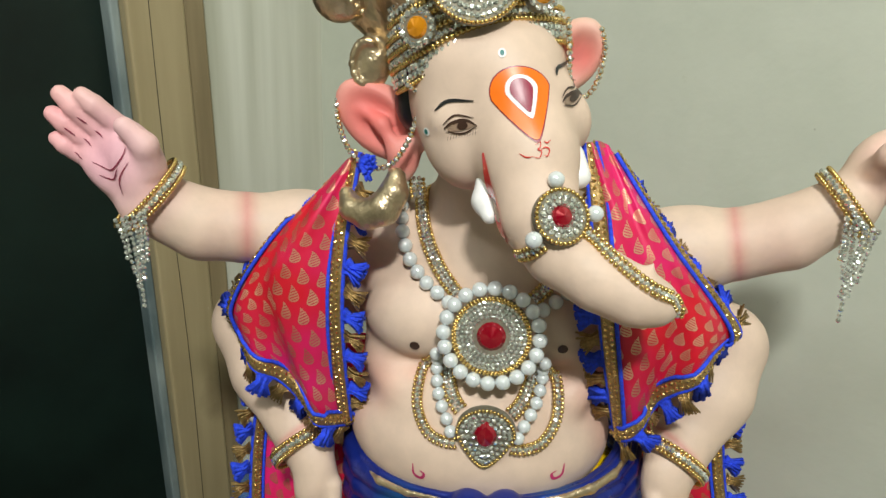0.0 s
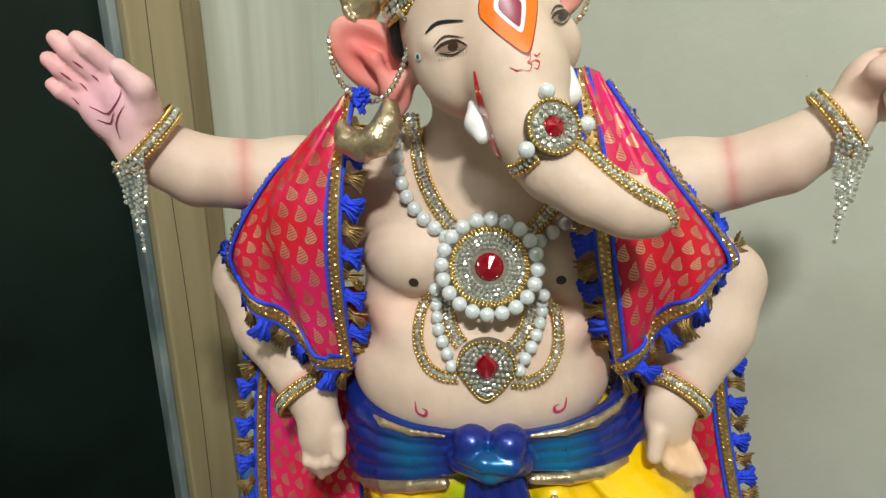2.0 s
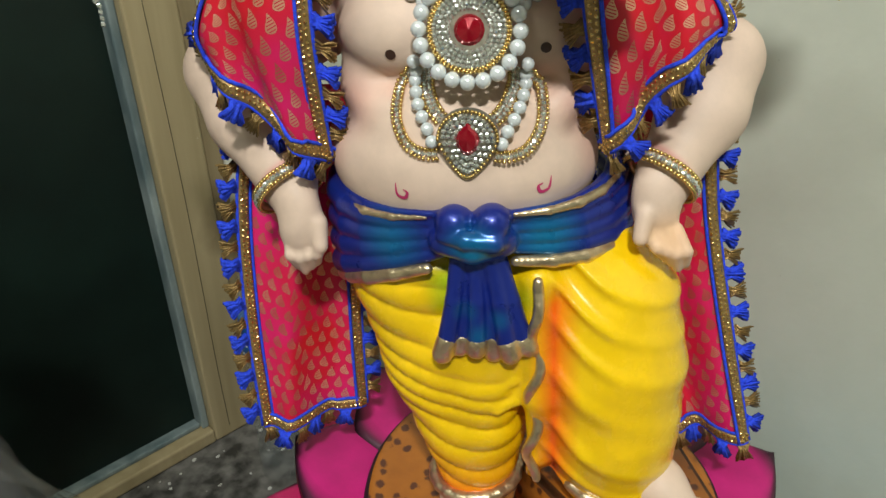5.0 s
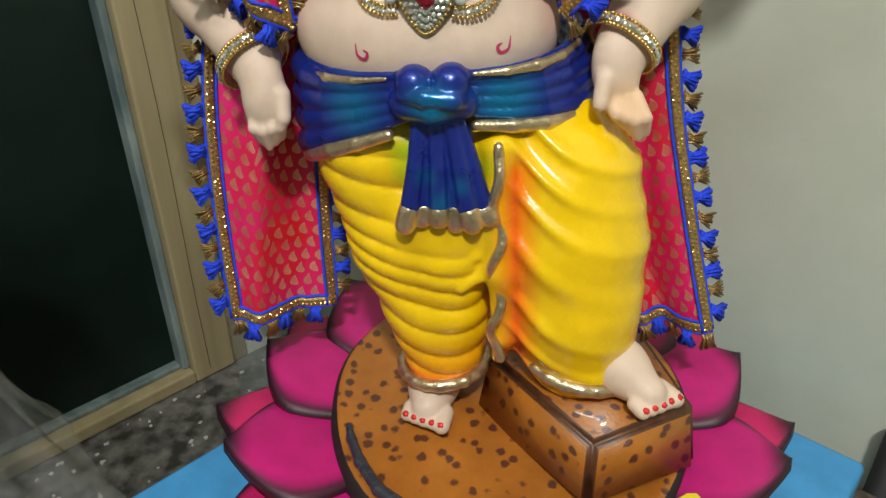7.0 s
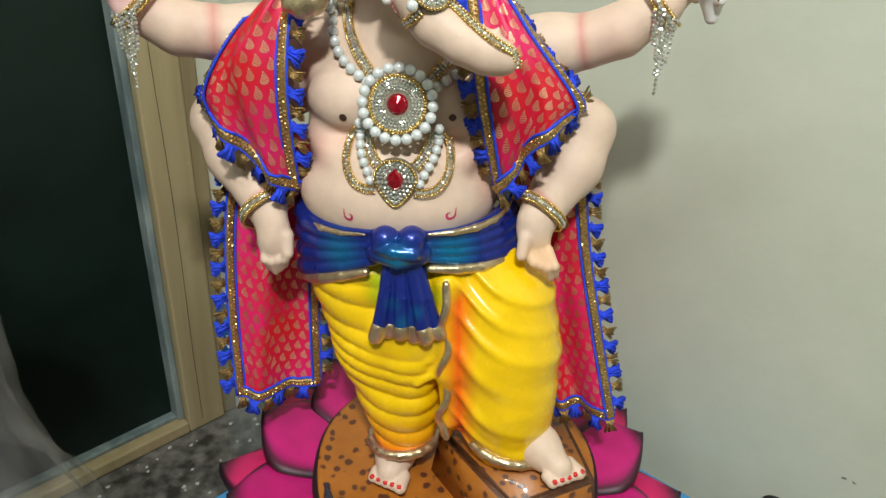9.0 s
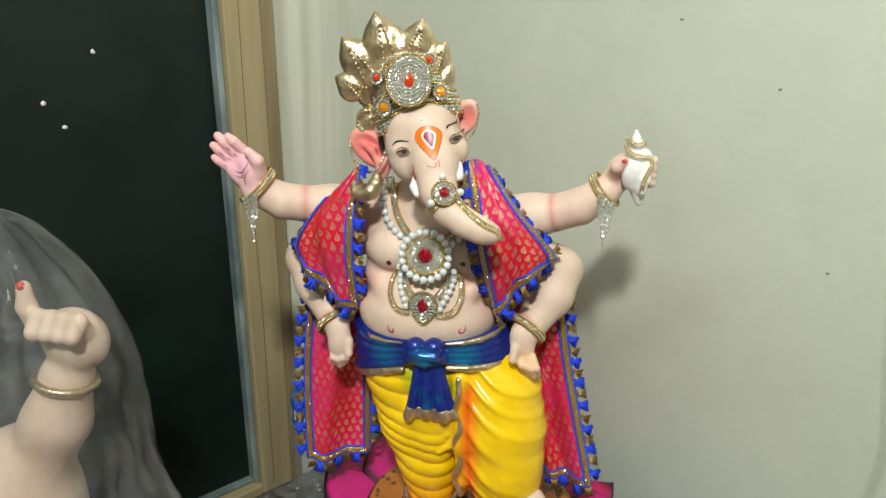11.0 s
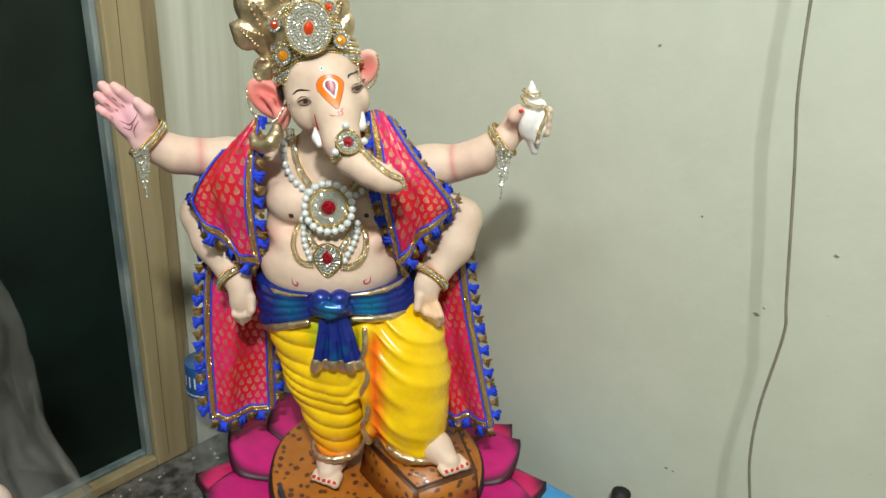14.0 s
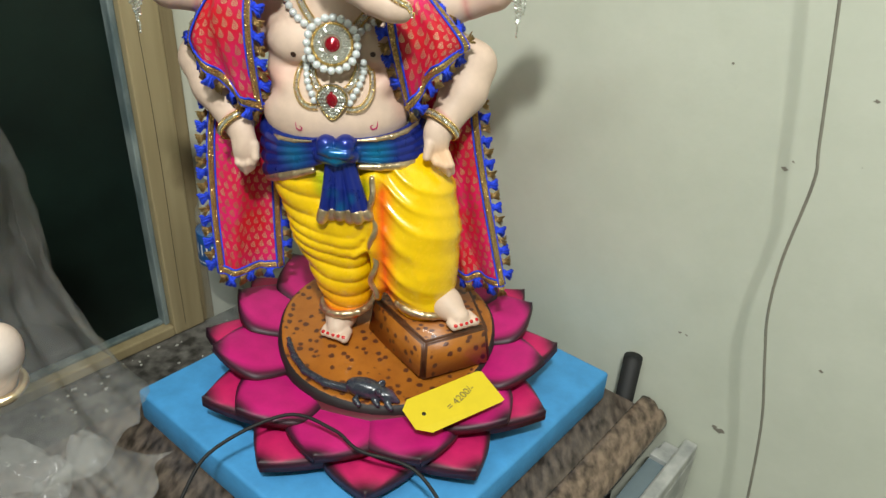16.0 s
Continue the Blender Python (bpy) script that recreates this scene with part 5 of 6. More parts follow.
def rings(parent, c, n, radii, stone=0.0018, drop=None, gold=(), backing=None, rz=1.0, name="setting", label=""):
    c, ri, up, n = frame_at(c, n)
    shape = lambda a, r: (math.cos(a) * r * (1 if not drop or math.sin(a) > 0 else 1 + drop * math.sin(a) * 0.75), math.sin(a) * r * rz * (1 if not drop or math.sin(a) > 0 else 1.35))
    stones, beads = [], []
    for r in radii:
        k = max(6, int(2 * math.pi * r * (0.5 + 0.5 * rz) / (stone * 1.95)))
        for i in range(k):
            x, y = shape(2 * math.pi * i / k, r)
            stones.append((c + ri * x + up * y + n * 0.0012, stone, n))
    for r in gold:
        k = int(2 * math.pi * r * (0.5 + 0.5 * rz) / 0.0024)
        for i in range(k):
            x, y = shape(2 * math.pi * i / k, r)
            beads.append((c + ri * x + up * y + n * 0.001, 0.00125, None))
    if backing:
        bm = bmesh.new()
        lo = [bm.verts.new(c + ri * x + up * y - n * 0.004) for x, y in (shape(2 * math.pi * i / 32, backing) for i in range(32))]
        hi = [bm.verts.new(c + ri * x + up * y + n * 0.0008) for x, y in (shape(2 * math.pi * i / 32, backing) for i in range(32))]
        bm.faces.new(hi), bm.faces.new(lo[::-1])
        for i in range(32):
            bm.faces.new((lo[i], lo[(i + 1) % 32], hi[(i + 1) % 32], hi[i]))
        bmesh.ops.recalc_face_normals(bm, faces=bm.faces)
        parent = part(name, bm, SILVER, parent, label, False)
    if stones:
        scatter("rhinestone_ring", STONE_V, STONE_F, stones, RHINE, parent, "rings of clear rhinestones", False, len(stones) < 140)
    if beads:
        scatter("bead_ring", BEAD_V, BEAD_F, beads, GOLD, parent, "ring of tiny gold beads")
    RING_PARENT[0] = parent
    return c, ri, up, n


neck = thing("pearl_necklace", "white pearl and rhinestone necklace with a round ruby pendant", "necklace", (0, -0.09, 0.55))
n1 = Vector((0, -0.97, 0.24)).normalized()
c1 = Vector((0, -0.1, 0.512))
c, ri, up, n = rings(neck, c1, n1, (0.0212, 0.0184, 0.0156, 0.0128), 0.00152, None, (0.0243, 0.0231), 0.0255, name="pendant", label="round rhinestone pendant ringed with pearls")
pend = RING_PARENT[0]
cut_gem(pend, c, n, 0.0098, 0.0098, 0.006, RUBY)
for i in range(20):
    a = 2 * math.pi * i / 20
    pearl(pend, c + ri * math.cos(a) * 0.0302 + up * math.sin(a) * 0.0302 + n * 0.0005, 0.0049)
for s in (-1, 1):
    line = body_path([(s * 0.031 + 0.001, 0.523), (s * 0.047, 0.535), (s * 0.06, 0.552), (s * 0.067, 0.575), (s * 0.069, 0.597)], 0.0035)
    for q, d in even(line, 0.0098):
        pearl(neck, q, 0.0049)
    braid(body_path([(s * 0.025, 0.531), (s * 0.037, 0.545), (s * 0.047, 0.562), (s * 0.053, 0.58), (s * 0.056, 0.6)], 0.0015), neck, body_normal, rows=2, stone=0.0017)
low = thing("rhinestone_necklace", "looped gold bead and pearl necklace with a drop-shaped red pendant", "necklace", (0, -0.12, 0.45))
c2 = Vector((0.001, on_body(0.001, 0.432, 0.0045)[0].y, 0.449))
c, ri, up, n = rings(low, c2, (0, -1, -0.05), (0.0155, 0.0122, 0.0088), 0.0018, 0.62, (0.0185,), 0.0195, name="pendant", label="drop-shaped rhinestone pendant")
cut_gem(RING_PARENT[0], c + n * 0.0014 + up * 0.001, n, 0.0072, 0.0105, 0.004, RUBY, True)
for s in (-1, 1):
    for q, d in even(body_path([(s * 0.036, 0.492), (s * 0.034, 0.475), (s * 0.0305, 0.462), (s * 0.0235, 0.449), (s * 0.021, 0.443)], 0.004), 0.0085):
        pearl(low, q, 0.0043)
    braid(body_path([(s * 0.029, 0.488), (s * 0.027, 0.474), (s * 0.022, 0.463), (s * 0.015, 0.456)], 0.0015), low, body_normal, rows=2, stone=0.0016)
    braid(body_path([(s * 0.038, 0.486), (s * 0.0445, 0.472), (s * 0.0455, 0.455), (s * 0.038, 0.441), (s * 0.027, 0.4365), (s * 0.017, 0.437)], 0.0015), low, body_normal, stone=0.0019)

# ornament on the trunk
orn = thing("trunk_ornament", "round ruby ornament with pearls and gold braid on the trunk", "ornament", (0.032, -0.14, 0.609))
tc, tn = on_body(0.031, 0.6085, 0.003)
c, ri, up, n = rings(orn, tc, tn, (0.0103, 0.0068 + 0.0005), 0.0018, None, (0.0138,), 0.0146)
cut_gem(RING_PARENT[0], c, n, 0.0062, 0.0062, 0.004, RUBY)
for x, y in ((-0.004, 0.0185), (0.0185, 0.004), (-0.0135, -0.0135)):
    pearl(orn, c + ri * x + up * y - n * 0.001, 0.0044)
trunk_line = body_path([(0.045, 0.6), (0.06, 0.589), (0.073, 0.5805), (0.083, 0.575)], 0.0012) + [Vector((0.0925, -0.156, 0.5705)), Vector((0.0965, -0.153, 0.564)), Vector((0.0965, -0.15, 0.557))]
braid(trunk_line, orn, lambda q: (0.15, -0.75, 0.65), stone=0.0017)
braid(body_path([(0.024, 0.595), (0.018, 0.589), (0.012, 0.585)], 0.0012), orn, body_normal, stone=0.0017)


def bangle(cx, axis, r, tube_r, name, label, fringe=False, drop_from=0.0):
    th = thing(name, label, "bracelet", cx, "bracelets on the wrists")
    ax = Vector(axis).normalized()
    u = ax.cross(Vector((0, 0, 1))).normalized()
    v = ax.cross(u)
    at = lambda a, rr, o=0.0: Vector(cx) + (u * math.cos(a) + v * math.sin(a)) * rr + ax * o
    bm = bmesh.new()
    tube(bm, [at(2 * math.pi * i / 40, r) for i in range(40)], tube_r, 8, True)
    part("ring", bm, GOLD_PAINT, th)
    st, bd = [], []
    k = int(2 * math.pi * r / 0.0036)
    for i in range(k):
        a = 2 * math.pi * i / k
        d = (u * math.cos(a) + v * math.sin(a))
        st.append((at(a, r + tube_r), 0.0022, d))
    k = int(2 * math.pi * r / 0.0026)
    for i in range(k):
        a = 2 * math.pi * i / k
        for o in (-1, 1):
            bd.append((at(a, r + tube_r * 0.75, o * 0.0038), 0.0016, None))
    scatter("rhinestone_ring", STONE_V, STONE_F, st, RHINE, th, "", False, True)
    scatter("bead_ring", BEAD_V, BEAD_F, bd, GOLD, th)
    if fringe:
        side = Vector(fringe).normalized()
        foot = Vector(cx) + side * 0.002 + Vector((0, -r - 0.003, -0.006))
        for i, kk in enumerate((8, 11, 14, 18, 13, 10)):
            q = foot + side * (i - 2.5) * 0.0042
            beads = []
            for b in range(kk):
                sway = Vector((0.0006 * math.sin(i * 2 + b * 0.5) - (i - 2.5) * 0.00018 * b, 0, 0))
                beads.append((q + sway - Vector((0, -0.004 * math.sin(min(1, b / 5)), 0.0037 * b)), 0.0018, (0.2 * math.sin(b * 3 + i), -1, 0.3 * math.cos(b * 2.1))))
            scatter("chain", STONE_V, STONE_F, beads, RHINE, th, "hanging rhinestone chain", False)
    return th


bangle((-0.2315, -0.073, 0.5785), (-0.66, -0.3, 0.72), 0.0265, 0.0026, "wrist_bracelet", "gold beaded bracelet with hanging rhinestone chains", (0.85, 0, 0.3))
bangle((0.213, -0.046, 0.599), (0.75, -0.12, 0.66), 0.022, 0.0026, "wrist_bracelet", "gold beaded bracelet with hanging rhinestone chains", (0.85, 0, -0.3))
bangle((-0.131, -0.067, 0.394), (0.62, -0.5, -0.62), 0.0245, 0.003, "bangle", "gold bangle set with a row of rhinestones")
bangle((0.1305, -0.061, 0.4105), (-0.5, -0.55, -0.7), 0.0245, 0.003, "bangle", "gold bangle set with a row of rhinestones")

# crown work: rows of beads and stones round the brow, set stones
crown = thing("crown_ornament", "gold bead and rhinestone crown band with amber and red stones", "crown", hp(0, -0.04, 0.04))
st, bd = [], []
for row, (z, r) in enumerate(((0.0255, 0.0545), (0.0295, 0.0548), (0.0335, 0.0548), (0.0375, 0.0545), (0.0415, 0.0542), (0.0455, 0.0538), (0.0495, 0.0532), (0.0535, 0.0525), (0.0575, 0.0518), (0.0615, 0.051), (0.0655, 0.0505), (0.0695, 0.0498), (0.0735, 0.049), (0.0775, 0.048), (0.0815, 0.047), (0.0855, 0.0455), (0.0895, 0.044), (0.0935, 0.042), (0.0975, 0.0395))):
    stone_row = row in (1, 2, 4, 6, 8, 10, 11, 13, 15, 16, 18)
    step = 0.0038 if stone_row else 0.003
    span = 230 if row < 8 else 150 - 5 * (row - 8)
    k = int(radians(span) * r / step)
    for i in range(k):
        a = radians(-span / 2) + radians(span) * i / k
        dip = -0.010 * (1 - math.cos(a)) + 0.002 * math.cos(3 * a)
        c = Vector(hp(r * 0.99 * math.sin(a), 0.004 - r * 1.0 * math.cos(a), z + dip))
        nn = HEAD.to_3x3() @ Vector((math.sin(a), -math.cos(a), 0.1))
        (st if stone_row else bd).append((c, 0.0022 if stone_row else 0.0018, nn))
scatter("rhinestone_row", STONE_V, STONE_F, st, RHINE, crown, "rows of rhinestones", False)
scatter("bead_row", BEAD_V, BEAD_F, bd, GOLD, crown, "rows of gold beads")
face = HEAD.to_3x3() @ Vector((0, -1, 0.22))
pc = Vector(hp(0.003, -0.0545, 0.069))
c, ri, up, n = rings(crown, pc, face, (0.0088, 0.0124, 0.016, 0.0196, 0.0232), 0.0017, None, (0.0263,), 0.027, rz=1.14, name="front_plate", label="oval rhinestone plate")
cut_gem(RING_PARENT[0], c, n, 0.0064, 0.0092, 0.004, ORANGE_RED, True)
for x, y, z, r, mt in ((-0.034, -0.044, 0.047, 0.0066, AMBER), (0.034, -0.044, 0.047, 0.0066, AMBER), (-0.033, -0.04, 0.082, 0.005, ORANGE_RED), (0.031, -0.04, 0.085, 0.005, ORANGE_RED)):
    nn = HEAD.to_3x3() @ Vector((x * 12, -1, 0.15))
    c, ri, up, n = rings(crown, Vector(hp(x, y, z)) + nn.normalized() * 0.001, nn, (r + 0.0022,), 0.0019, None, (), r + 0.003)
    cut_gem(RING_PARENT[0], c, n, r, r, 0.004, mt)
for k, ((x, z), (bx2, bz2)) in enumerate((((-0.069, 0.8), (-0.05, 0.745)), ((-0.11, 0.768), (-0.075, 0.725)), ((-0.115, 0.722), (-0.08, 0.705)), ((-0.013, 0.792), (-0.025, 0.75)), ((0.014, 0.766), (-0.002, 0.735)))):
    a, b = Vector((bx2, -0.083, bz2)), Vector((x, -0.077, z))
    pts = []
    for i in range(7):
        for s in (-1, 1):
            q = a.lerp(b, 0.1 + i * 0.11)
            side = Vector((-(b - a).z, 0, (b - a).x)).normalized()
            pts.append((q + side * s * 0.007 * (1 - i * 0.13), 0.0018, None))
    scatter("bead_row", BEAD_V, BEAD_F, pts, GOLD_PAINT, crown, "raised gold dots on a crown leaf")

for name, pts in (("ear_chain", [hp(-0.047, -0.032, 0.02), (-0.0505, -0.094, 0.655), (-0.056, -0.092, 0.632), (-0.068, -0.088, 0.614), (-0.083, -0.085, 0.611), (-0.097, -0.08, 0.622), (-0.106, -0.068, 0.64), (-0.106, -0.062, 0.652)]), ("ear_chain", [hp(0.049, -0.03, 0.03), (0.032, -0.085, 0.683), (0.034, -0.08, 0.668), (0.041, -0.074, 0.658), (0.05, -0.066, 0.665), (0.054, -0.058, 0.685), (0.051, -0.055, 0.696)])):
    th = thing(name, "fine rhinestone chain looped round the ear", "ear chain", pts[0], "ear chains")
    path = smooth_path(pts, 8)
    scatter("chain", STONE_V, STONE_F, [(c, 0.0018, (0.2 * math.sin(i), -1, 0.2 * math.cos(i * 1.7))) for i, (c, d) in enumerate(even(path, 0.0036))], RHINE, th, "", False)
    scatter("setting", BEAD_V, BEAD_F, [(c + Vector((0, 0.0008, 0)), 0.0019, None) for c, d in even(path, 0.0036)], GOLD, th)
drop = thing("ear_drop", "pearl drop hanging below the ear", "earring", (-0.064, -0.09, 0.6))
pearl(drop, Vector((-0.063, -0.0935, 0.592)), 0.0052)
pearl(drop, Vector((-0.063, -0.0935, 0.599)), 0.0022)
tie = thing("conch_braid", "gold braid wound round the white conch shell", "braid", (0.246, -0.07, 0.64))
braid(smooth_path([(0.231, -0.064, 0.66), (0.236, -0.073, 0.653), (0.248, -0.079, 0.65), (0.259, -0.077, 0.65), (0.2615, -0.079, 0.64), (0.256, -0.081, 0.626), (0.254, -0.077, 0.612), (0.255, -0.07, 0.603)], 6), tie, (0, -1, 0.1), 0.0012, 0.001)
braid(smooth_path([(0.232, -0.062, 0.667), (0.243, -0.072, 0.662), (0.254, -0.066, 0.664)], 6), tie, (0, -1, 0.1), 0.0012, 0.001)

# ---------------------------------------------------------------- shawl


def strand_mesh(name, material, n, length, spread, thick, thin, seed):
    rnd = random.Random(seed)
    bm = bmesh.new()
    bmesh.ops.create_icosphere(bm, subdivisions=1, radius=0.0017)
    for k in range(n):
        a = rnd.uniform(-1, 1)
        b = rnd.uniform(-1, 1) * (1 - abs(a) * 0.5)
        L = length * rnd.uniform(0.86, 1.06)
        e = Vector((L, a * spread, b * thick))
        tube(bm, [Vector((0, a * 0.0048, b * 0.0018)), e * 0.4 + Vector((0, 0, rnd.uniform(-1, 1) * thin)), e], thin, 3)
    return mesh_of(name, bm, material)


BLUE_TASSELS = [strand_mesh("blue_tassel", BLUE_CLOTH, 52, 0.0152, 0.0072, 0.0042, 0.0013, k) for k in range(3)]
GOLD_TASSELS = [strand_mesh("gold_tassel", OLD_GOLD, 30, 0.0155, 0.0066, 0.0042, 0.0007, 10 + k) for k in range(3)]
COUNT = [0]


def patch(ctrl, nu, nv):
    """A smooth grid through rows of control places."""
    cols = [smooth_path(row, nv) for row in ctrl]
    out = []
    for j in range(len(cols[0])):
        out.append(smooth_path([c[j] for c in cols], nu))
    return [[out[j][i] for j in range(len(out))] for i in range(len(out[0]))]


def cloth_part(name, grid, parent, flip, origin):
    """Cloth of real thickness over a grid, with its weave laid out in metres."""
    ni, nj = len(grid), len(grid[0])
    bm = bmesh.new()
    uvl = bm.loops.layers.uv.new("cloth")
    vs, uv = [], {}
    lv = [0.0] * nj
    for i in range(ni):
        row = []
        lu = 0.0
        for j in range(nj):
            if i:
                lv[j] += (grid[i][j] - grid[i - 1][j]).length
            if j:
                lu += (grid[i][j] - grid[i][j - 1]).length
            v = bm.verts.new(grid[i][j])
            uv[v] = (lu + origin[0], -lv[nj // 2] + origin[1])
            row.append(v)
        vs.append(row)
    for i in range(ni - 1):
        for j in range(nj - 1):
            q = (vs[i][j], vs[i][j + 1], vs[i + 1][j + 1], vs[i + 1][j])
            fc = bm.faces.new(q[::-1] if flip else q)
            for lp in fc.loops:
                lp[uvl].uv = uv[lp.vert]
    ob = part(name, bm, BROCADE, parent, "red silk panel with gold paisleys")
    md = ob.modifiers.new("thickness", "SOLIDIFY")
    md.thickness, md.offset = 0.0016, -1
    return ob


def trimmed(edge, inner, parent, out_first=True, phase=0, tassels=True, front=(0, -1, 0)):
    """Braid, blue piping and tassels along one edge. inner: places one step inside it."""
    path = edge
    n = len(path)
    outs, ways = [], []
    for i in range(n):
        d = (path[min(i + 1, n - 1)] - path[max(i - 1, 0)]).normalized()
        o = (path[i] - inner[i])
        o = (o - d * o.dot(d)).normalized()
        nn = d.cross(o)
        if nn.dot(Vector(front)) < 0:
            nn = -nn
        outs.append(o), ways.append(nn)
    W = 0.0088
    bm = bmesh.new()
    prev = None
    for i in range(n):
        row = [bm.verts.new(path[i] + outs[i] * (0.0015 - W * t) + ways[i] * (0.0016 + 0.0009 * math.sin(math.pi * t))) for t in (0, 0.25, 0.5, 0.75, 1)]
        if prev:
            for k in range(4):
                bm.faces.new((prev[k], prev[k + 1], row[k + 1], row[k]))
        prev = row
    rib = part("gold_braid", bm, OLD_GOLD, parent, "dull gold braid trim")
    md = rib.modifiers.new("thickness", "SOLIDIFY")
    md.thickness, md.offset = 0.0012, 0
    for t in (0.0016, -W):
        bm = bmesh.new()
        tube(bm, [path[i] + outs[i] * t + ways[i] * 0.0014 for i in range(n)], 0.0014, 6)
        part("piping", bm, BLUE_CLOTH, parent, "royal blue piping")
    sp = []
    for k, (c, d) in enumerate(even([path[i] + outs[i] * (-0.0036) + ways[i] * 0.0028 for i in range(n)], 0.0021)):
        i = min(range(n), key=lambda q: (path[q] - c).length_squared)
        sp.append((c + outs[i] * 0.0018 * (1 if k % 2 else -1), 0.0015, ways[i] + outs[i] * (0.35 if k % 3 else -0.35)))
    scatter("sequin_row", STONE_V, STONE_F, sp, GOLD, parent, "zigzag of gold sequins", False)
    if not tassels:
        return
    for k, (c, d) in enumerate(even([path[i] + outs[i] * 0.0022 + ways[i] * 0.0006 for i in range(n)][1:-1], 0.0165)):
        COUNT[0] += 1
        rnd = random.Random(COUNT[0])
        i = min(range(n), key=lambda q: (path[q] - c).length_squared)
        x = (outs[i] + Vector((0, -0.08, -0.28)) + d * rnd.uniform(-0.25, 0.25)).normalized()
        z = (ways[i] - x * ways[i].dot(x)).normalized()
        y = z.cross(x)
        m = Matrix(((x.x, y.x, z.x, c.x), (x.y, y.y, z.y, c.y), (x.z, y.z, z.z, c.z), (0, 0, 0, 1)))
        kind = (k + phase) % 2
        put("blue_tassel" if kind == 0 else "gold_tassel", (BLUE_TASSELS if kind == 0 else GOLD_TASSELS)[rnd.randrange(3)], parent, m @ Matrix.Diagonal((0.9, 1.15, 1.1, 1)))


shawl = thing("brocade_shawl", "red brocade silk shawl with gold braid and blue tassels", "shawl", (0, 0, 0.6))


def wavy(grid, amp, n, phase=0.0):
    """Soft folds that run down the cloth."""
    ni, nj = len(grid), len(grid[0])
    for i in range(ni):
        for j in range(nj):
            u, v = j / (nj - 1), i / (ni - 1)
            crease = -0.35 * amp * max(0.0, 1 - abs(u - 0.25 - 0.5 * v) / 0.12) - 0.25 * amp * max(0.0, 1 - abs(u - 0.75 + 0.45 * v) / 0.1)
            grid[i][j] = grid[i][j] + Vector((0, crease * (2 if n > 3 else 0) + amp * math.sin(n * math.pi * u + phase + 1.3 * v) * (0.3 + 0.7 * v), 0))
    return grid


LEFT_DRAPE = [[(-0.088, -0.078, 0.618), (-0.097, -0.07, 0.613), (-0.105, -0.066, 0.605), (-0.112, -0.056, 0.596)],
              [(-0.096, -0.092, 0.56), (-0.118, -0.09, 0.566), (-0.138, -0.084, 0.563), (-0.153, -0.073, 0.549)],
              [(-0.098, -0.097, 0.505), (-0.13, -0.094, 0.513), (-0.158, -0.087, 0.517), (-0.181, -0.071, 0.504)],
              [(-0.1, -0.072, 0.415), (-0.119, -0.082, 0.432), (-0.15, -0.085, 0.461), (-0.178, -0.068, 0.482)]]
RIGHT_DRAPE = [[(0.046, -0.078, 0.632), (0.052, -0.07, 0.633), (0.06, -0.064, 0.63), (0.068, -0.054, 0.622)],
               [(0.06, -0.094, 0.57), (0.075, -0.09, 0.578), (0.092, -0.084, 0.581), (0.107, -0.072, 0.573)],
               [(0.07, -0.097, 0.515), (0.095, -0.094, 0.525), (0.125, -0.087, 0.53), (0.155, -0.07, 0.518)],
               [(0.091, -0.074, 0.43), (0.104, -0.082, 0.453), (0.124, -0.085, 0.484), (0.153, -0.068, 0.506)]]
LEFT_FALL = [[(-0.175, -0.02, 0.45), (-0.14, 0.0, 0.45), (-0.09, 0.01, 0.45)], [(-0.187, -0.035, 0.36), (-0.145, -0.02, 0.35), (-0.098, 0.0, 0.34)],
             [(-0.186, -0.055, 0.262), (-0.145, -0.035, 0.252), (-0.1, -0.005, 0.244)], [(-0.178, -0.075, 0.166), (-0.14, -0.045, 0.16), (-0.098, -0.012, 0.158)]]
RIGHT_FALL = [[(0.172, -0.01, 0.45), (0.13, 0.005, 0.45), (0.085, 0.01, 0.44)], [(0.187, -0.012, 0.36), (0.15, 0.0, 0.35), (0.11, 0.005, 0.34)],
              [(0.212, -0.028, 0.26), (0.17, -0.01, 0.25), (0.135, 0.0, 0.25)], [(0.236, -0.045, 0.17), (0.2, -0.028, 0.165), (0.165, -0.012, 0.162)]]
for ctrl, flip, fall, ph in ((LEFT_DRAPE, False, False, 0.4), (RIGHT_DRAPE, True, False, 1.6), (LEFT_FALL, True, True, 0.0), (RIGHT_FALL, False, True, 2.0)):
    g = wavy(patch(ctrl, 10, 9), 0.006 if not fall else 0.008, 3.6 if not fall else 3.2, ph)
    cloth_part("panel", g, shawl, flip, (0.03 * ph, 0.05 * ph))
    first, last = [r[0] for r in g], [r[-1] for r in g]
    trimmed(first, [r[1] for r in g], shawl, phase=0)
    trimmed(last, [r[-2] for r in g], shawl, phase=1, tassels=True)
    trimmed(g[-1], g[-2], shawl, phase=1)

# ---------------------------------------------------------------- small things round the pedestal
mouse = Clay((-0.1, -0.26, 0.06), (0.14, -0.08, 0.14), 0.0018)
mouse.egg((0.055, -0.188, 0.092), (0.027, 0.014, 0.014), (0, 0, -12), 0)
mouse.egg((0.083, -0.196, 0.09), (0.015, 0.01, 0.0095), (0, 5, -18), 0.006)
mouse.limb([(0.092, -0.199, 0.088, 0.007), (0.102, -0.203, 0.086, 0.003)], 0.004)
mouse.egg((0.078, -0.186, 0.1), (0.006, 0.003, 0.006), (0, 0, 20), 0.002)
mouse.egg((0.076, -0.205, 0.099), (0.006, 0.003, 0.006), (0, 0, -30), 0.002)
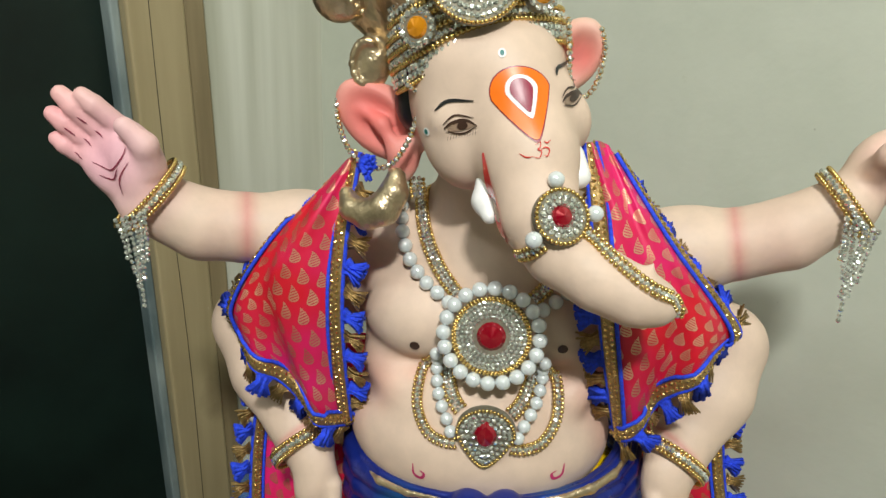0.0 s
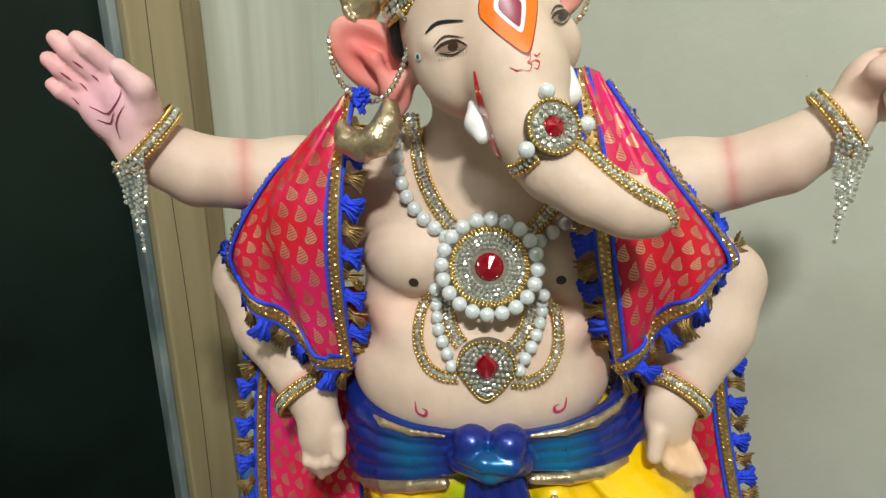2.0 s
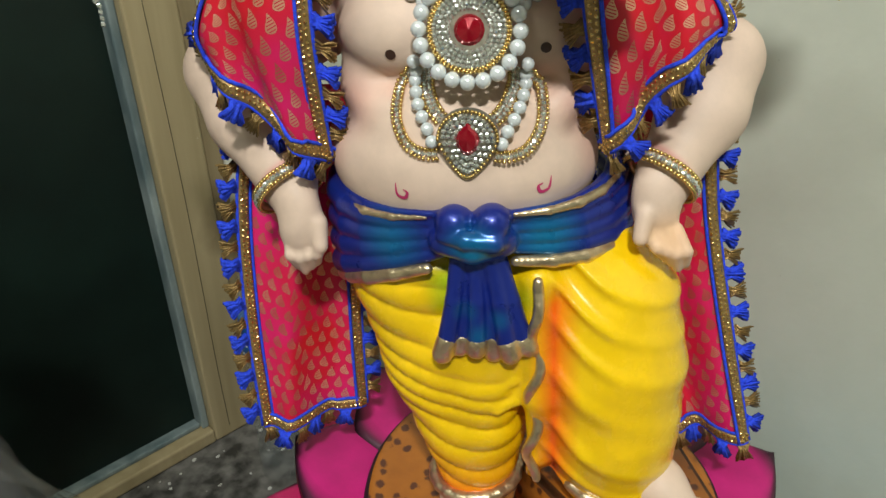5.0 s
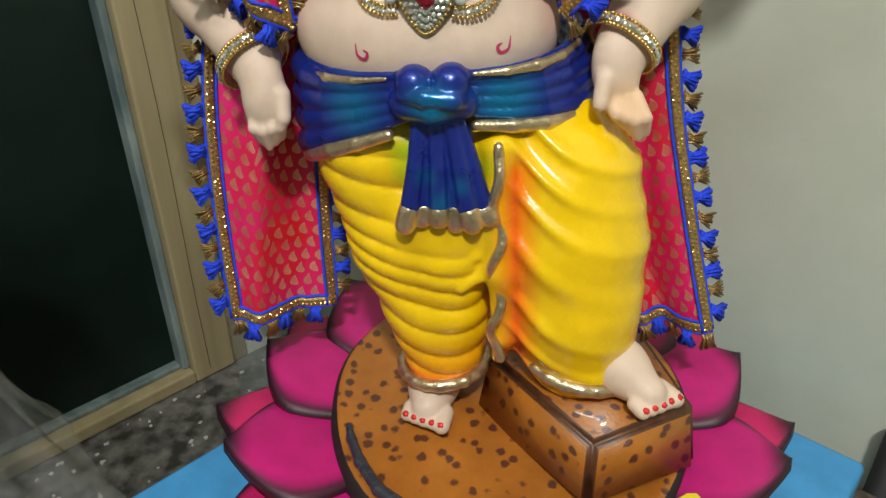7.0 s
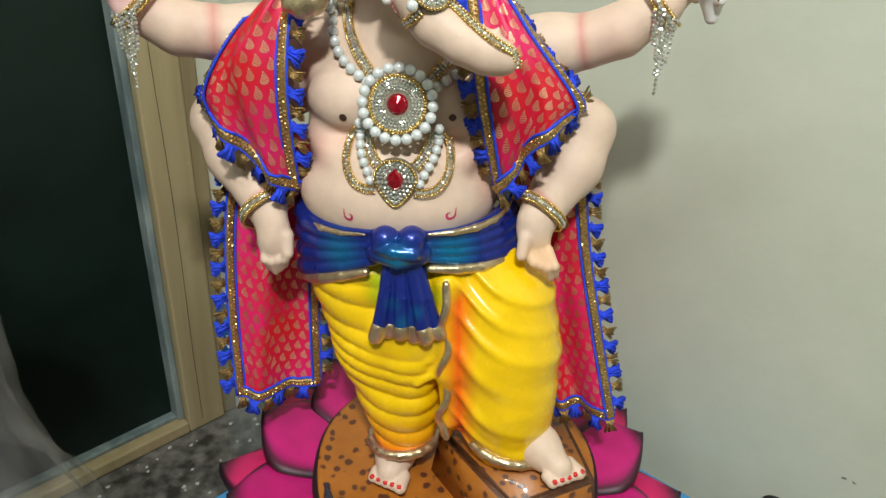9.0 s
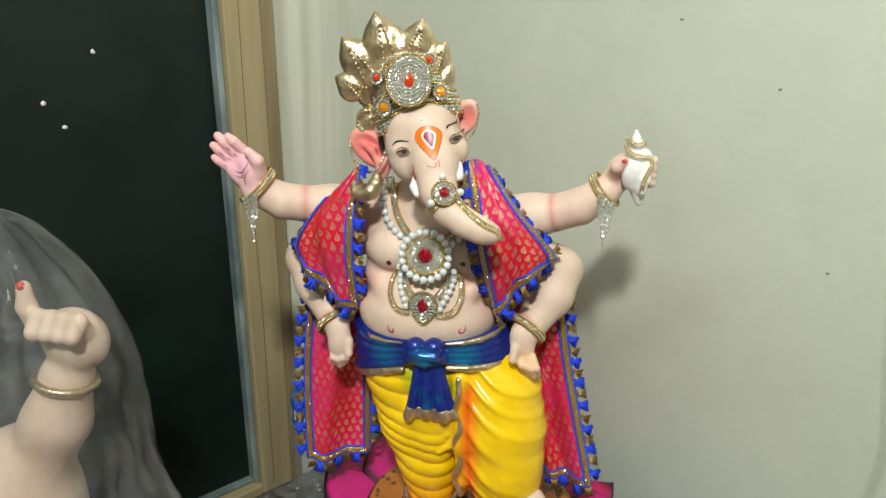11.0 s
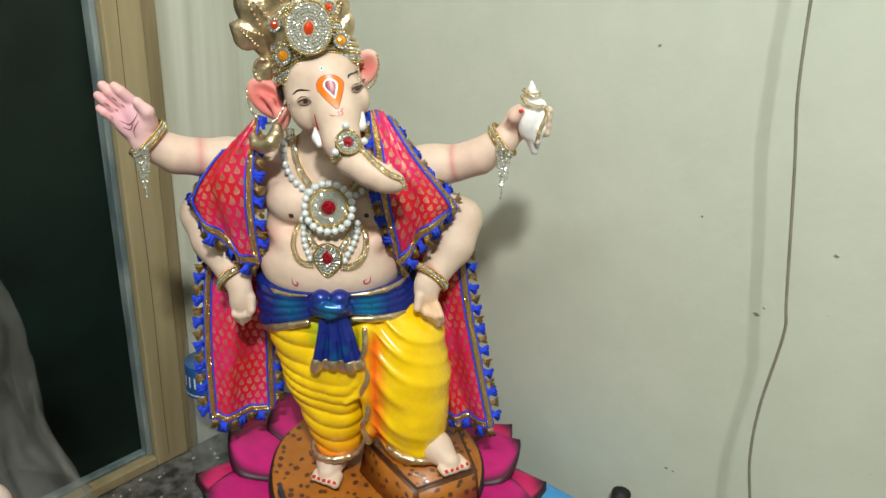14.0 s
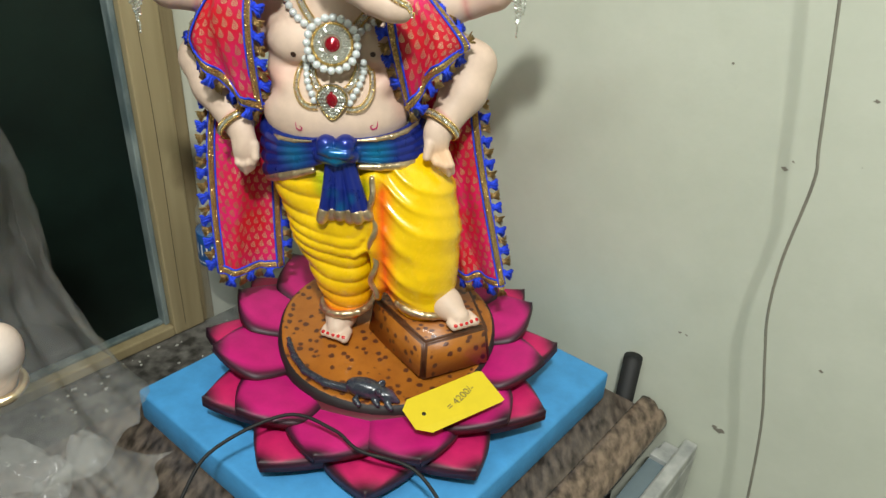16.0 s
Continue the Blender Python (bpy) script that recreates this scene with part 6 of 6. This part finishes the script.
mouse.limb([(0.03, -0.186, 0.087, 0.006), (0.0, -0.18, 0.088, 0.0055), (-0.032, -0.16, 0.09, 0.0052), (-0.052, -0.135, 0.093, 0.0048), (-0.064, -0.112, 0.095, 0.0042), (-0.069, -0.098, 0.0965, 0.003)], 0.003)
for x, y in ((0.07, -0.202), (0.045, -0.204), (0.088, -0.207)):
    mouse.limb([(x, y, 0.084, 0.0045), (x + 0.006, y - 0.006, 0.081, 0.0035)], 0.003)
mv, mq = mouse.skin()
mv = mv + np.array((0.0, -0.012, -0.007))
mc = np.tile(np.array((0.03, 0.035, 0.05)), (len(mv), 1))
mc = blend(mc, mv, (0.1, -0.203, 0.086), 0.02, (0.15, 0.05, 0.12), 0.8)
me = merge_lumps("mouse_statue", [(mv, mq, mc, ENAMEL)])
tagged(new("mouse_statue", me), "small glossy dark grey mouse figure with long tail on the disc", "statue")

tag = thing("price_tag", "yellow card price tag with handwritten price resting on the petals", "price tag", (0.17, -0.22, 0.1))
A, B, D = Vector((0.104, -0.236, 0.0935)), Vector((0.208, -0.168, 0.103)), Vector((0.134, -0.282, 0.0815))
ux, uy = (B - A), (D - A)
bm = bmesh.new()
outline = [(0.0, 0.22), (0.1, 0.0), (0.95, 0.0), (1.0, 0.06), (1.03, 1.0), (0.98, 1.02), (0.16, 1.03), (0.02, 0.8)]
nrm = ux.cross(-uy).normalized()
nrm = nrm if nrm.z > 0 else -nrm
curl = lambda s, t: nrm * (0.004 * (s - 0.4) ** 2 * 2)
lo = [bm.verts.new(A + ux * s + uy * t + curl(s, t)) for s, t in outline]
hi = [bm.verts.new(v.co + nrm * 0.0006) for v in lo]
bm.faces.new(hi), bm.faces.new(lo[::-1])
for i in range(len(lo)):
    j = (i + 1) % len(lo)
    bm.faces.new((lo[i], lo[j], hi[j], hi[i]))
bmesh.ops.recalc_face_normals(bm, faces=bm.faces)
part("card", bm, TAG_PAPER, tag, "", False)
bm = bmesh.new()
hc = A + ux * 0.18 + uy * 0.52 + nrm * 0.0022
tube(bm, [hc - nrm * 0.0006, hc], 0.0028, 14)
part("hole", bm, HAIR, tag, "dark punched hole")
font = bpy.data.curves.new("price", "FONT")
font.body, font.size, font.extrude = "= 4200/-", 0.0145, 0.00005
font.align_x, font.align_y = "CENTER", "CENTER"
font.materials.append(DARK_INK)
price = new("price", font)
xd = Matrix.Rotation(radians(20), 3, nrm) @ ux.normalized()
yd = nrm.cross(xd)
tcn = A + ux * 0.62 + uy * 0.5 + nrm * 0.0037
price.parent = tag
price.matrix_parent_inverse = Matrix.Translation(tag.location).inverted()
price.matrix_basis = Matrix(((xd.x, yd.x, nrm.x, tcn.x), (xd.y, yd.y, nrm.y, tcn.y), (xd.z, yd.z, nrm.z, tcn.z), (0, 0, 0, 1)))

wire = thing("black_wire", "thin black wire arching over the front petals", "wire", (0, -0.3, 0.05))
bm = bmesh.new()
tube(bm, smooth_path([(-0.2, -0.4, 0.003), (-0.15, -0.372, 0.012), (-0.118, -0.315, 0.06), (-0.035, -0.268, 0.088), (0.03, -0.285, 0.086), (0.066, -0.31, 0.08), (0.135, -0.325, 0.07), (0.185, -0.368, 0.03), (0.215, -0.42, 0.002), (0.22, -0.5, -0.053)], 8), 0.0023, 8)
part("cord", bm, BLACK_PLASTIC, wire)

cable = thing("hanging_cable", "grey cable hanging loosely down the wall", "cable", ROOM @ Vector((0.47, 0.28, 1.0)))
bm = bmesh.new()
CABLE_XZ = [(0.488, 1.277), (0.492, 0.943), (0.494, 0.848), (0.496, 0.8), (0.505, 0.696), (0.521, 0.605), (0.545, 0.457), (0.552, 0.41), (0.546, 0.305), (0.55, 0.228), (0.564, 0.162), (0.586, 0.062), (0.605, -0.105), (0.62, -0.248)]
tube(bm, smooth_path([ROOM @ Vector((x, WALL_Y - 0.1, z)) for x, z in CABLE_XZ], 8), 0.0019, 8)
part("cord", bm, CABLE_GREY, cable)
strip = thing("tan_strip", "tan wooden strip hanging on the wall above the cable", "strip", ROOM @ Vector((0.48, 0.29, 0.95)))
bm = bmesh.new()
prof = [(0.455, 0.845), (0.475, 0.825), (0.497, 0.855), (0.53, 0.93), (0.56, 1.1), (0.455, 1.1)]
f0 = [bm.verts.new(ROOM @ Vector((x, WALL_Y - 0.013, z))) for x, z in prof]
f1 = [bm.verts.new(ROOM @ Vector((x, WALL_Y - 0.001, z))) for x, z in prof]
bm.faces.new(f0), bm.faces.new(f1[::-1])
for i in range(len(prof)):
    j = (i + 1) % len(prof)
    bm.faces.new((f0[i], f1[i], f1[j], f0[j]))
bmesh.ops.recalc_face_normals(bm, faces=bm.faces)
part("board", bm, FRAME_WOOD, strip, "", False)

# scuffs on the plain wall
rnd = random.Random(5)
SCUFF = plain("dark_wall_scuff", (0.22, 0.2, 0.16), 0.8)
scuffs = tagged(new("wall_scuffs"), "small dark scuffs and chips on the cream wall", "scuffs", kind="structure")
for x, z, s in ((0.519, -0.055, 0.011), (0.51, -0.05, 0.007), (0.421, 0.086, 0.005), (0.432, 0.086, 0.004), (0.497, 0.383, 0.006), (0.573, 0.491, 0.005), (0.505, 0.395, 0.003), (0.66, 0.42, 0.004), (0.74, 0.3, 0.004), (0.4, 0.5, 0.003), (0.3, 0.72, 0.004), (0.7, 0.66, 0.005), (0.62, 0.12, 0.005), (0.15, 0.8, 0.004)):
    bm = bmesh.new()
    n = 9
    ring_ = [bm.verts.new(ROOM @ Vector((x + s * rnd.uniform(0.4, 1) * math.cos(2 * math.pi * i / n), WALL_Y - 0.0007, z + 0.6 * s * rnd.uniform(0.3, 1) * math.sin(2 * math.pi * i / n)))) for i in range(n)]
    bm.faces.new(ring_)
    bmesh.ops.recalc_face_normals(bm, faces=bm.faces)
    part("scuff", bm, SCUFF, scuffs, "", False)

# ---------------------------------------------------------------- bottle on the ledge
bottle = thing("water_bottle", "clear plastic water bottle with a blue label on the ledge", "bottle", (-0.318, 0.34, SILL))


def glassy(name, colour, rough, alpha):
    m, nt, p = nodes_of(name)
    out = nt.nodes["Material Output"]
    tr, mix = nt.nodes.new("ShaderNodeBsdfTransparent"), nt.nodes.new("ShaderNodeMixShader")
    p.inputs["Base Color"].default_value, p.inputs["Roughness"].default_value = (*colour, 1), rough
    mix.inputs[0].default_value = alpha
    link(nt, tr.outputs[0], mix.inputs[1]), link(nt, p.outputs[0], mix.inputs[2]), link(nt, mix.outputs[0], out.inputs[0])
    return m


def lathe(bm, c, prof, n=28):
    prev = None
    for r, z in prof:
        cur = [bm.verts.new((c[0] + r * math.cos(2 * math.pi * i / n), c[1] + r * math.sin(2 * math.pi * i / n), c[2] + z)) for i in range(n)]
        if prev:
            for i in range(n):
                bm.faces.new((prev[i], prev[(i + 1) % n], cur[(i + 1) % n], cur[i]))
        else:
            bm.faces.new(cur[::-1])
        prev = cur
    bm.faces.new(prev)


BC = (-0.333, 0.34, SILL - 0.0045)
bm = bmesh.new()
lathe(bm, BC, ((0.034, 0), (0.041, 0.006), (0.042, 0.06), (0.039, 0.065), (0.042, 0.07), (0.042, 0.325), (0.039, 0.332), (0.042, 0.34), (0.04, 0.36), (0.026, 0.4), (0.014, 0.417), (0.014, 0.435)))
part("body", bm, glassy("clear_bottle_plastic", (0.5, 0.55, 0.54), 0.1, 0.13), bottle)
bm = bmesh.new()
lathe(bm, BC, ((0.0426, 0.248), (0.0428, 0.249), (0.0428, 0.318), (0.0426, 0.319)))
part("label", bm, plain("blue_bottle_label", (0.02, 0.1, 0.3), 0.35), bottle, "blue label with white bars")
bm = bmesh.new()
for i in range(5):
    a = -2.75 + i * 0.3
    for lo_z, hi_z, wide in ((0.272, 0.297, 0.09), (0.254, 0.257, 0.26)):
        vs = [bm.verts.new((BC[0] + 0.0431 * math.cos(t), BC[1] + 0.0431 * math.sin(t), BC[2] + z)) for t, z in ((a, lo_z), (a + wide, lo_z), (a + wide, hi_z), (a, hi_z))]
        bm.faces.new(vs)
part("label_bars", bm, WHITE_PAINT, bottle, "white bars")
bm = bmesh.new()
lathe(bm, BC, ((0.0155, 0.432), (0.016, 0.434), (0.016, 0.448), (0.0145, 0.451)), 20)
part("cap", bm, WHITE_PAINT, bottle)

# ---------------------------------------------------------------- a second statue wrapped in clear film
wrap = Clay((-0.72, -0.42, -0.06), (-0.2, 0.0, 0.62), 0.004)
wrap.egg((-0.56, -0.2, 0.1), (0.08, 0.09, 0.14), k=0)
wrap.limb([(-0.545, -0.19, 0.17, 0.05), (-0.49, -0.188, 0.26, 0.041), (-0.466, -0.183, 0.33, 0.034)], 0.02)
wrap.egg((-0.446, -0.183, 0.385), (0.045, 0.033, 0.042), (0, 15, 0), 0.015)
for k in range(4):
    x = -0.473 + 0.018 * k
    wrap.limb([(x, -0.2, 0.405, 0.0125), (x + 0.003, -0.212, 0.425, 0.0115), (x + 0.003, -0.225, 0.41, 0.011)], 0.005)
wrap.limb([(-0.483, -0.2, 0.4, 0.013), (-0.491, -0.205, 0.435, 0.012), (-0.489, -0.207, 0.462, 0.009)], 0.006)
wrap.egg((-0.382, -0.275, 0.155), (0.03, 0.03, 0.042), (0, 14, 0), 0.01)
for k in range(3):
    wrap.limb([(-0.43, -0.285, 0.155 + 0.017 * k, 0.01), (-0.41, -0.304, 0.163 + 0.017 * k, 0.0095), (-0.385, -0.308, 0.168 + 0.017 * k, 0.008)], 0.004)
wrap.limb([(-0.5, -0.24, 0.1, 0.05), (-0.43, -0.27, 0.1, 0.033), (-0.392, -0.28, 0.112, 0.024)], 0.015)
v2, q2 = wrap.skin()
c2 = np.tile(PEACH, (len(v2), 1))
c2 = blend(c2, v2, (-0.38, -0.28, 0.16), 0.055, (0.8, 0.77, 0.76), 1.0)
l2 = [(v2, q2, c2, SKIN)]
for c, ax, r, t in (((-0.469, -0.1845, 0.322), (0.2, 0.1, 0.95), 0.037, 0.006), ((-0.386, -0.28, 0.11), (0.1, -0.2, 0.95), 0.027, 0.006)):
    bm = bmesh.new()
    ax = Vector(ax).normalized()
    u = ax.cross(Vector((0, 1, 0))).normalized()
    w = ax.cross(u)
    tube(bm, [Vector(c) + (u * math.cos(a) + w * math.sin(a)) * r for a in [2 * math.pi * i / 32 for i in range(32)]], t, 8, True)
    bm.verts.index_update()
    l2.append((np.array([x.co[:] for x in bm.verts]), [[x.index for x in fq.verts] for fq in bm.faces], np.zeros((len(bm.verts), 3)), GOLD_PAINT))
    bm.free()
for c, r in (((-0.382, -0.3135, 0.169), 0.0055), ((-0.382, -0.3135, 0.186), 0.0055), ((-0.382, -0.313, 0.203), 0.005), ((-0.488, -0.2125, 0.466), 0.006)):
    l2.append((BEAD_V * r + np.array(c), [list(x) for x in BEAD_F], np.zeros((len(BEAD_V), 3)), RED_PAINT))
tagged(new("wrapped_statue", merge_lumps("wrapped_statue", l2)), "larger peach plaster statue with raised fist under clear film", "statue")

film = thing("plastic_film", "crumpled clear plastic film draped over the wrapped statue", "plastic film", (-0.48, -0.25, TABLE_Z))
bm = bmesh.new()
NF, rowsf = 150, []
prof = [(0.192, 0.003), (0.172, 0.04), (0.156, 0.1), (0.147, 0.165), (0.142, 0.2), (0.138, 0.28), (0.133, 0.38), (0.104, 0.46), (0.064, 0.52), (0.035, 0.55), (0.004, 0.565)]
fine = smooth_path([(r, 0, z) for r, z in prof], 10)
for i, q in enumerate(fine):
    row = []
    for k in range(NF):
        a = 2 * math.pi * k / NF
        pl = 1 - i / len(fine)
        ca, sa = math.cos(a), math.sin(a)
        ridge = lambda f, g, o: 1 - 2 * abs(noise.noise(Vector((f * ca + o, f * sa, q.z * g + o))))
        w = 0.03 * (0.35 + pl) * noise.noise(Vector((2.4 * ca, 2.4 * sa, q.z * 2.5))) + 0.016 * (0.4 + pl) * ridge(3.6, 3.0, 5) + 0.007 * (0.5 + pl) * ridge(8, 9, 9) + 0.0022 * ridge(20, 26, 2)
        r = max(0.003, (q.x + 0.7 * w - 0.004) * (1 + 0.28 * max(0.0, math.cos(a + 0.15)) ** 3 * min(1.0, max(0.0, (0.2 - q.z) / 0.16))))
        row.append(bm.verts.new((-0.523 + r * ca, -0.215 + r * sa, max(q.z, 0.003 if r * ca > 0.1 else -0.05))))
    rowsf.append(row)
for a, b in zip(rowsf, rowsf[1:]):
    for k in range(NF):
        bm.faces.new((a[k], a[(k + 1) % NF], b[(k + 1) % NF], b[k]))
sheet = part("sheet", bm, FILM, film, "", True)
# a crumpled end of the film lies on the board's corner
bm = bmesh.new()
NX, NY = 90, 60
heap = []
for i in range(NX + 1):
    row = []
    for j in range(NY + 1):
        u, v = i / NX, j / NY
        x, y = -0.5 + 0.31 * u + 0.02 * noise.noise(Vector((v * 4, 1, 2))), -0.46 + 0.2 * v + 0.03 * noise.noise(Vector((u * 4, 5, 2)))
        fall = min(1.0, 5 * (1 - u)) * min(1.0, 6 * v, 6 * (1 - v))
        h = 0.03 + 0.026 * (1 - 2 * abs(noise.noise(Vector((x * 13, y * 13, 1))))) + 0.012 * (1 - 2 * abs(noise.noise(Vector((x * 31, y * 31, 4))))) + 0.004 * noise.noise(Vector((x * 80, y * 80, 7)))
        base = 0.002 if x > -0.29 else -0.05
        row.append(bm.verts.new((x, y, base + max(0.001, h + 0.03 * (1 - u)) * fall)))
    heap.append(row)
for ra, rb in zip(heap, heap[1:]):
    for j in range(NY):
        bm.faces.new((ra[j], rb[j], rb[j + 1], ra[j + 1]))
part("crumpled_end", bm, FILM, film, "crumpled end of the clear film")
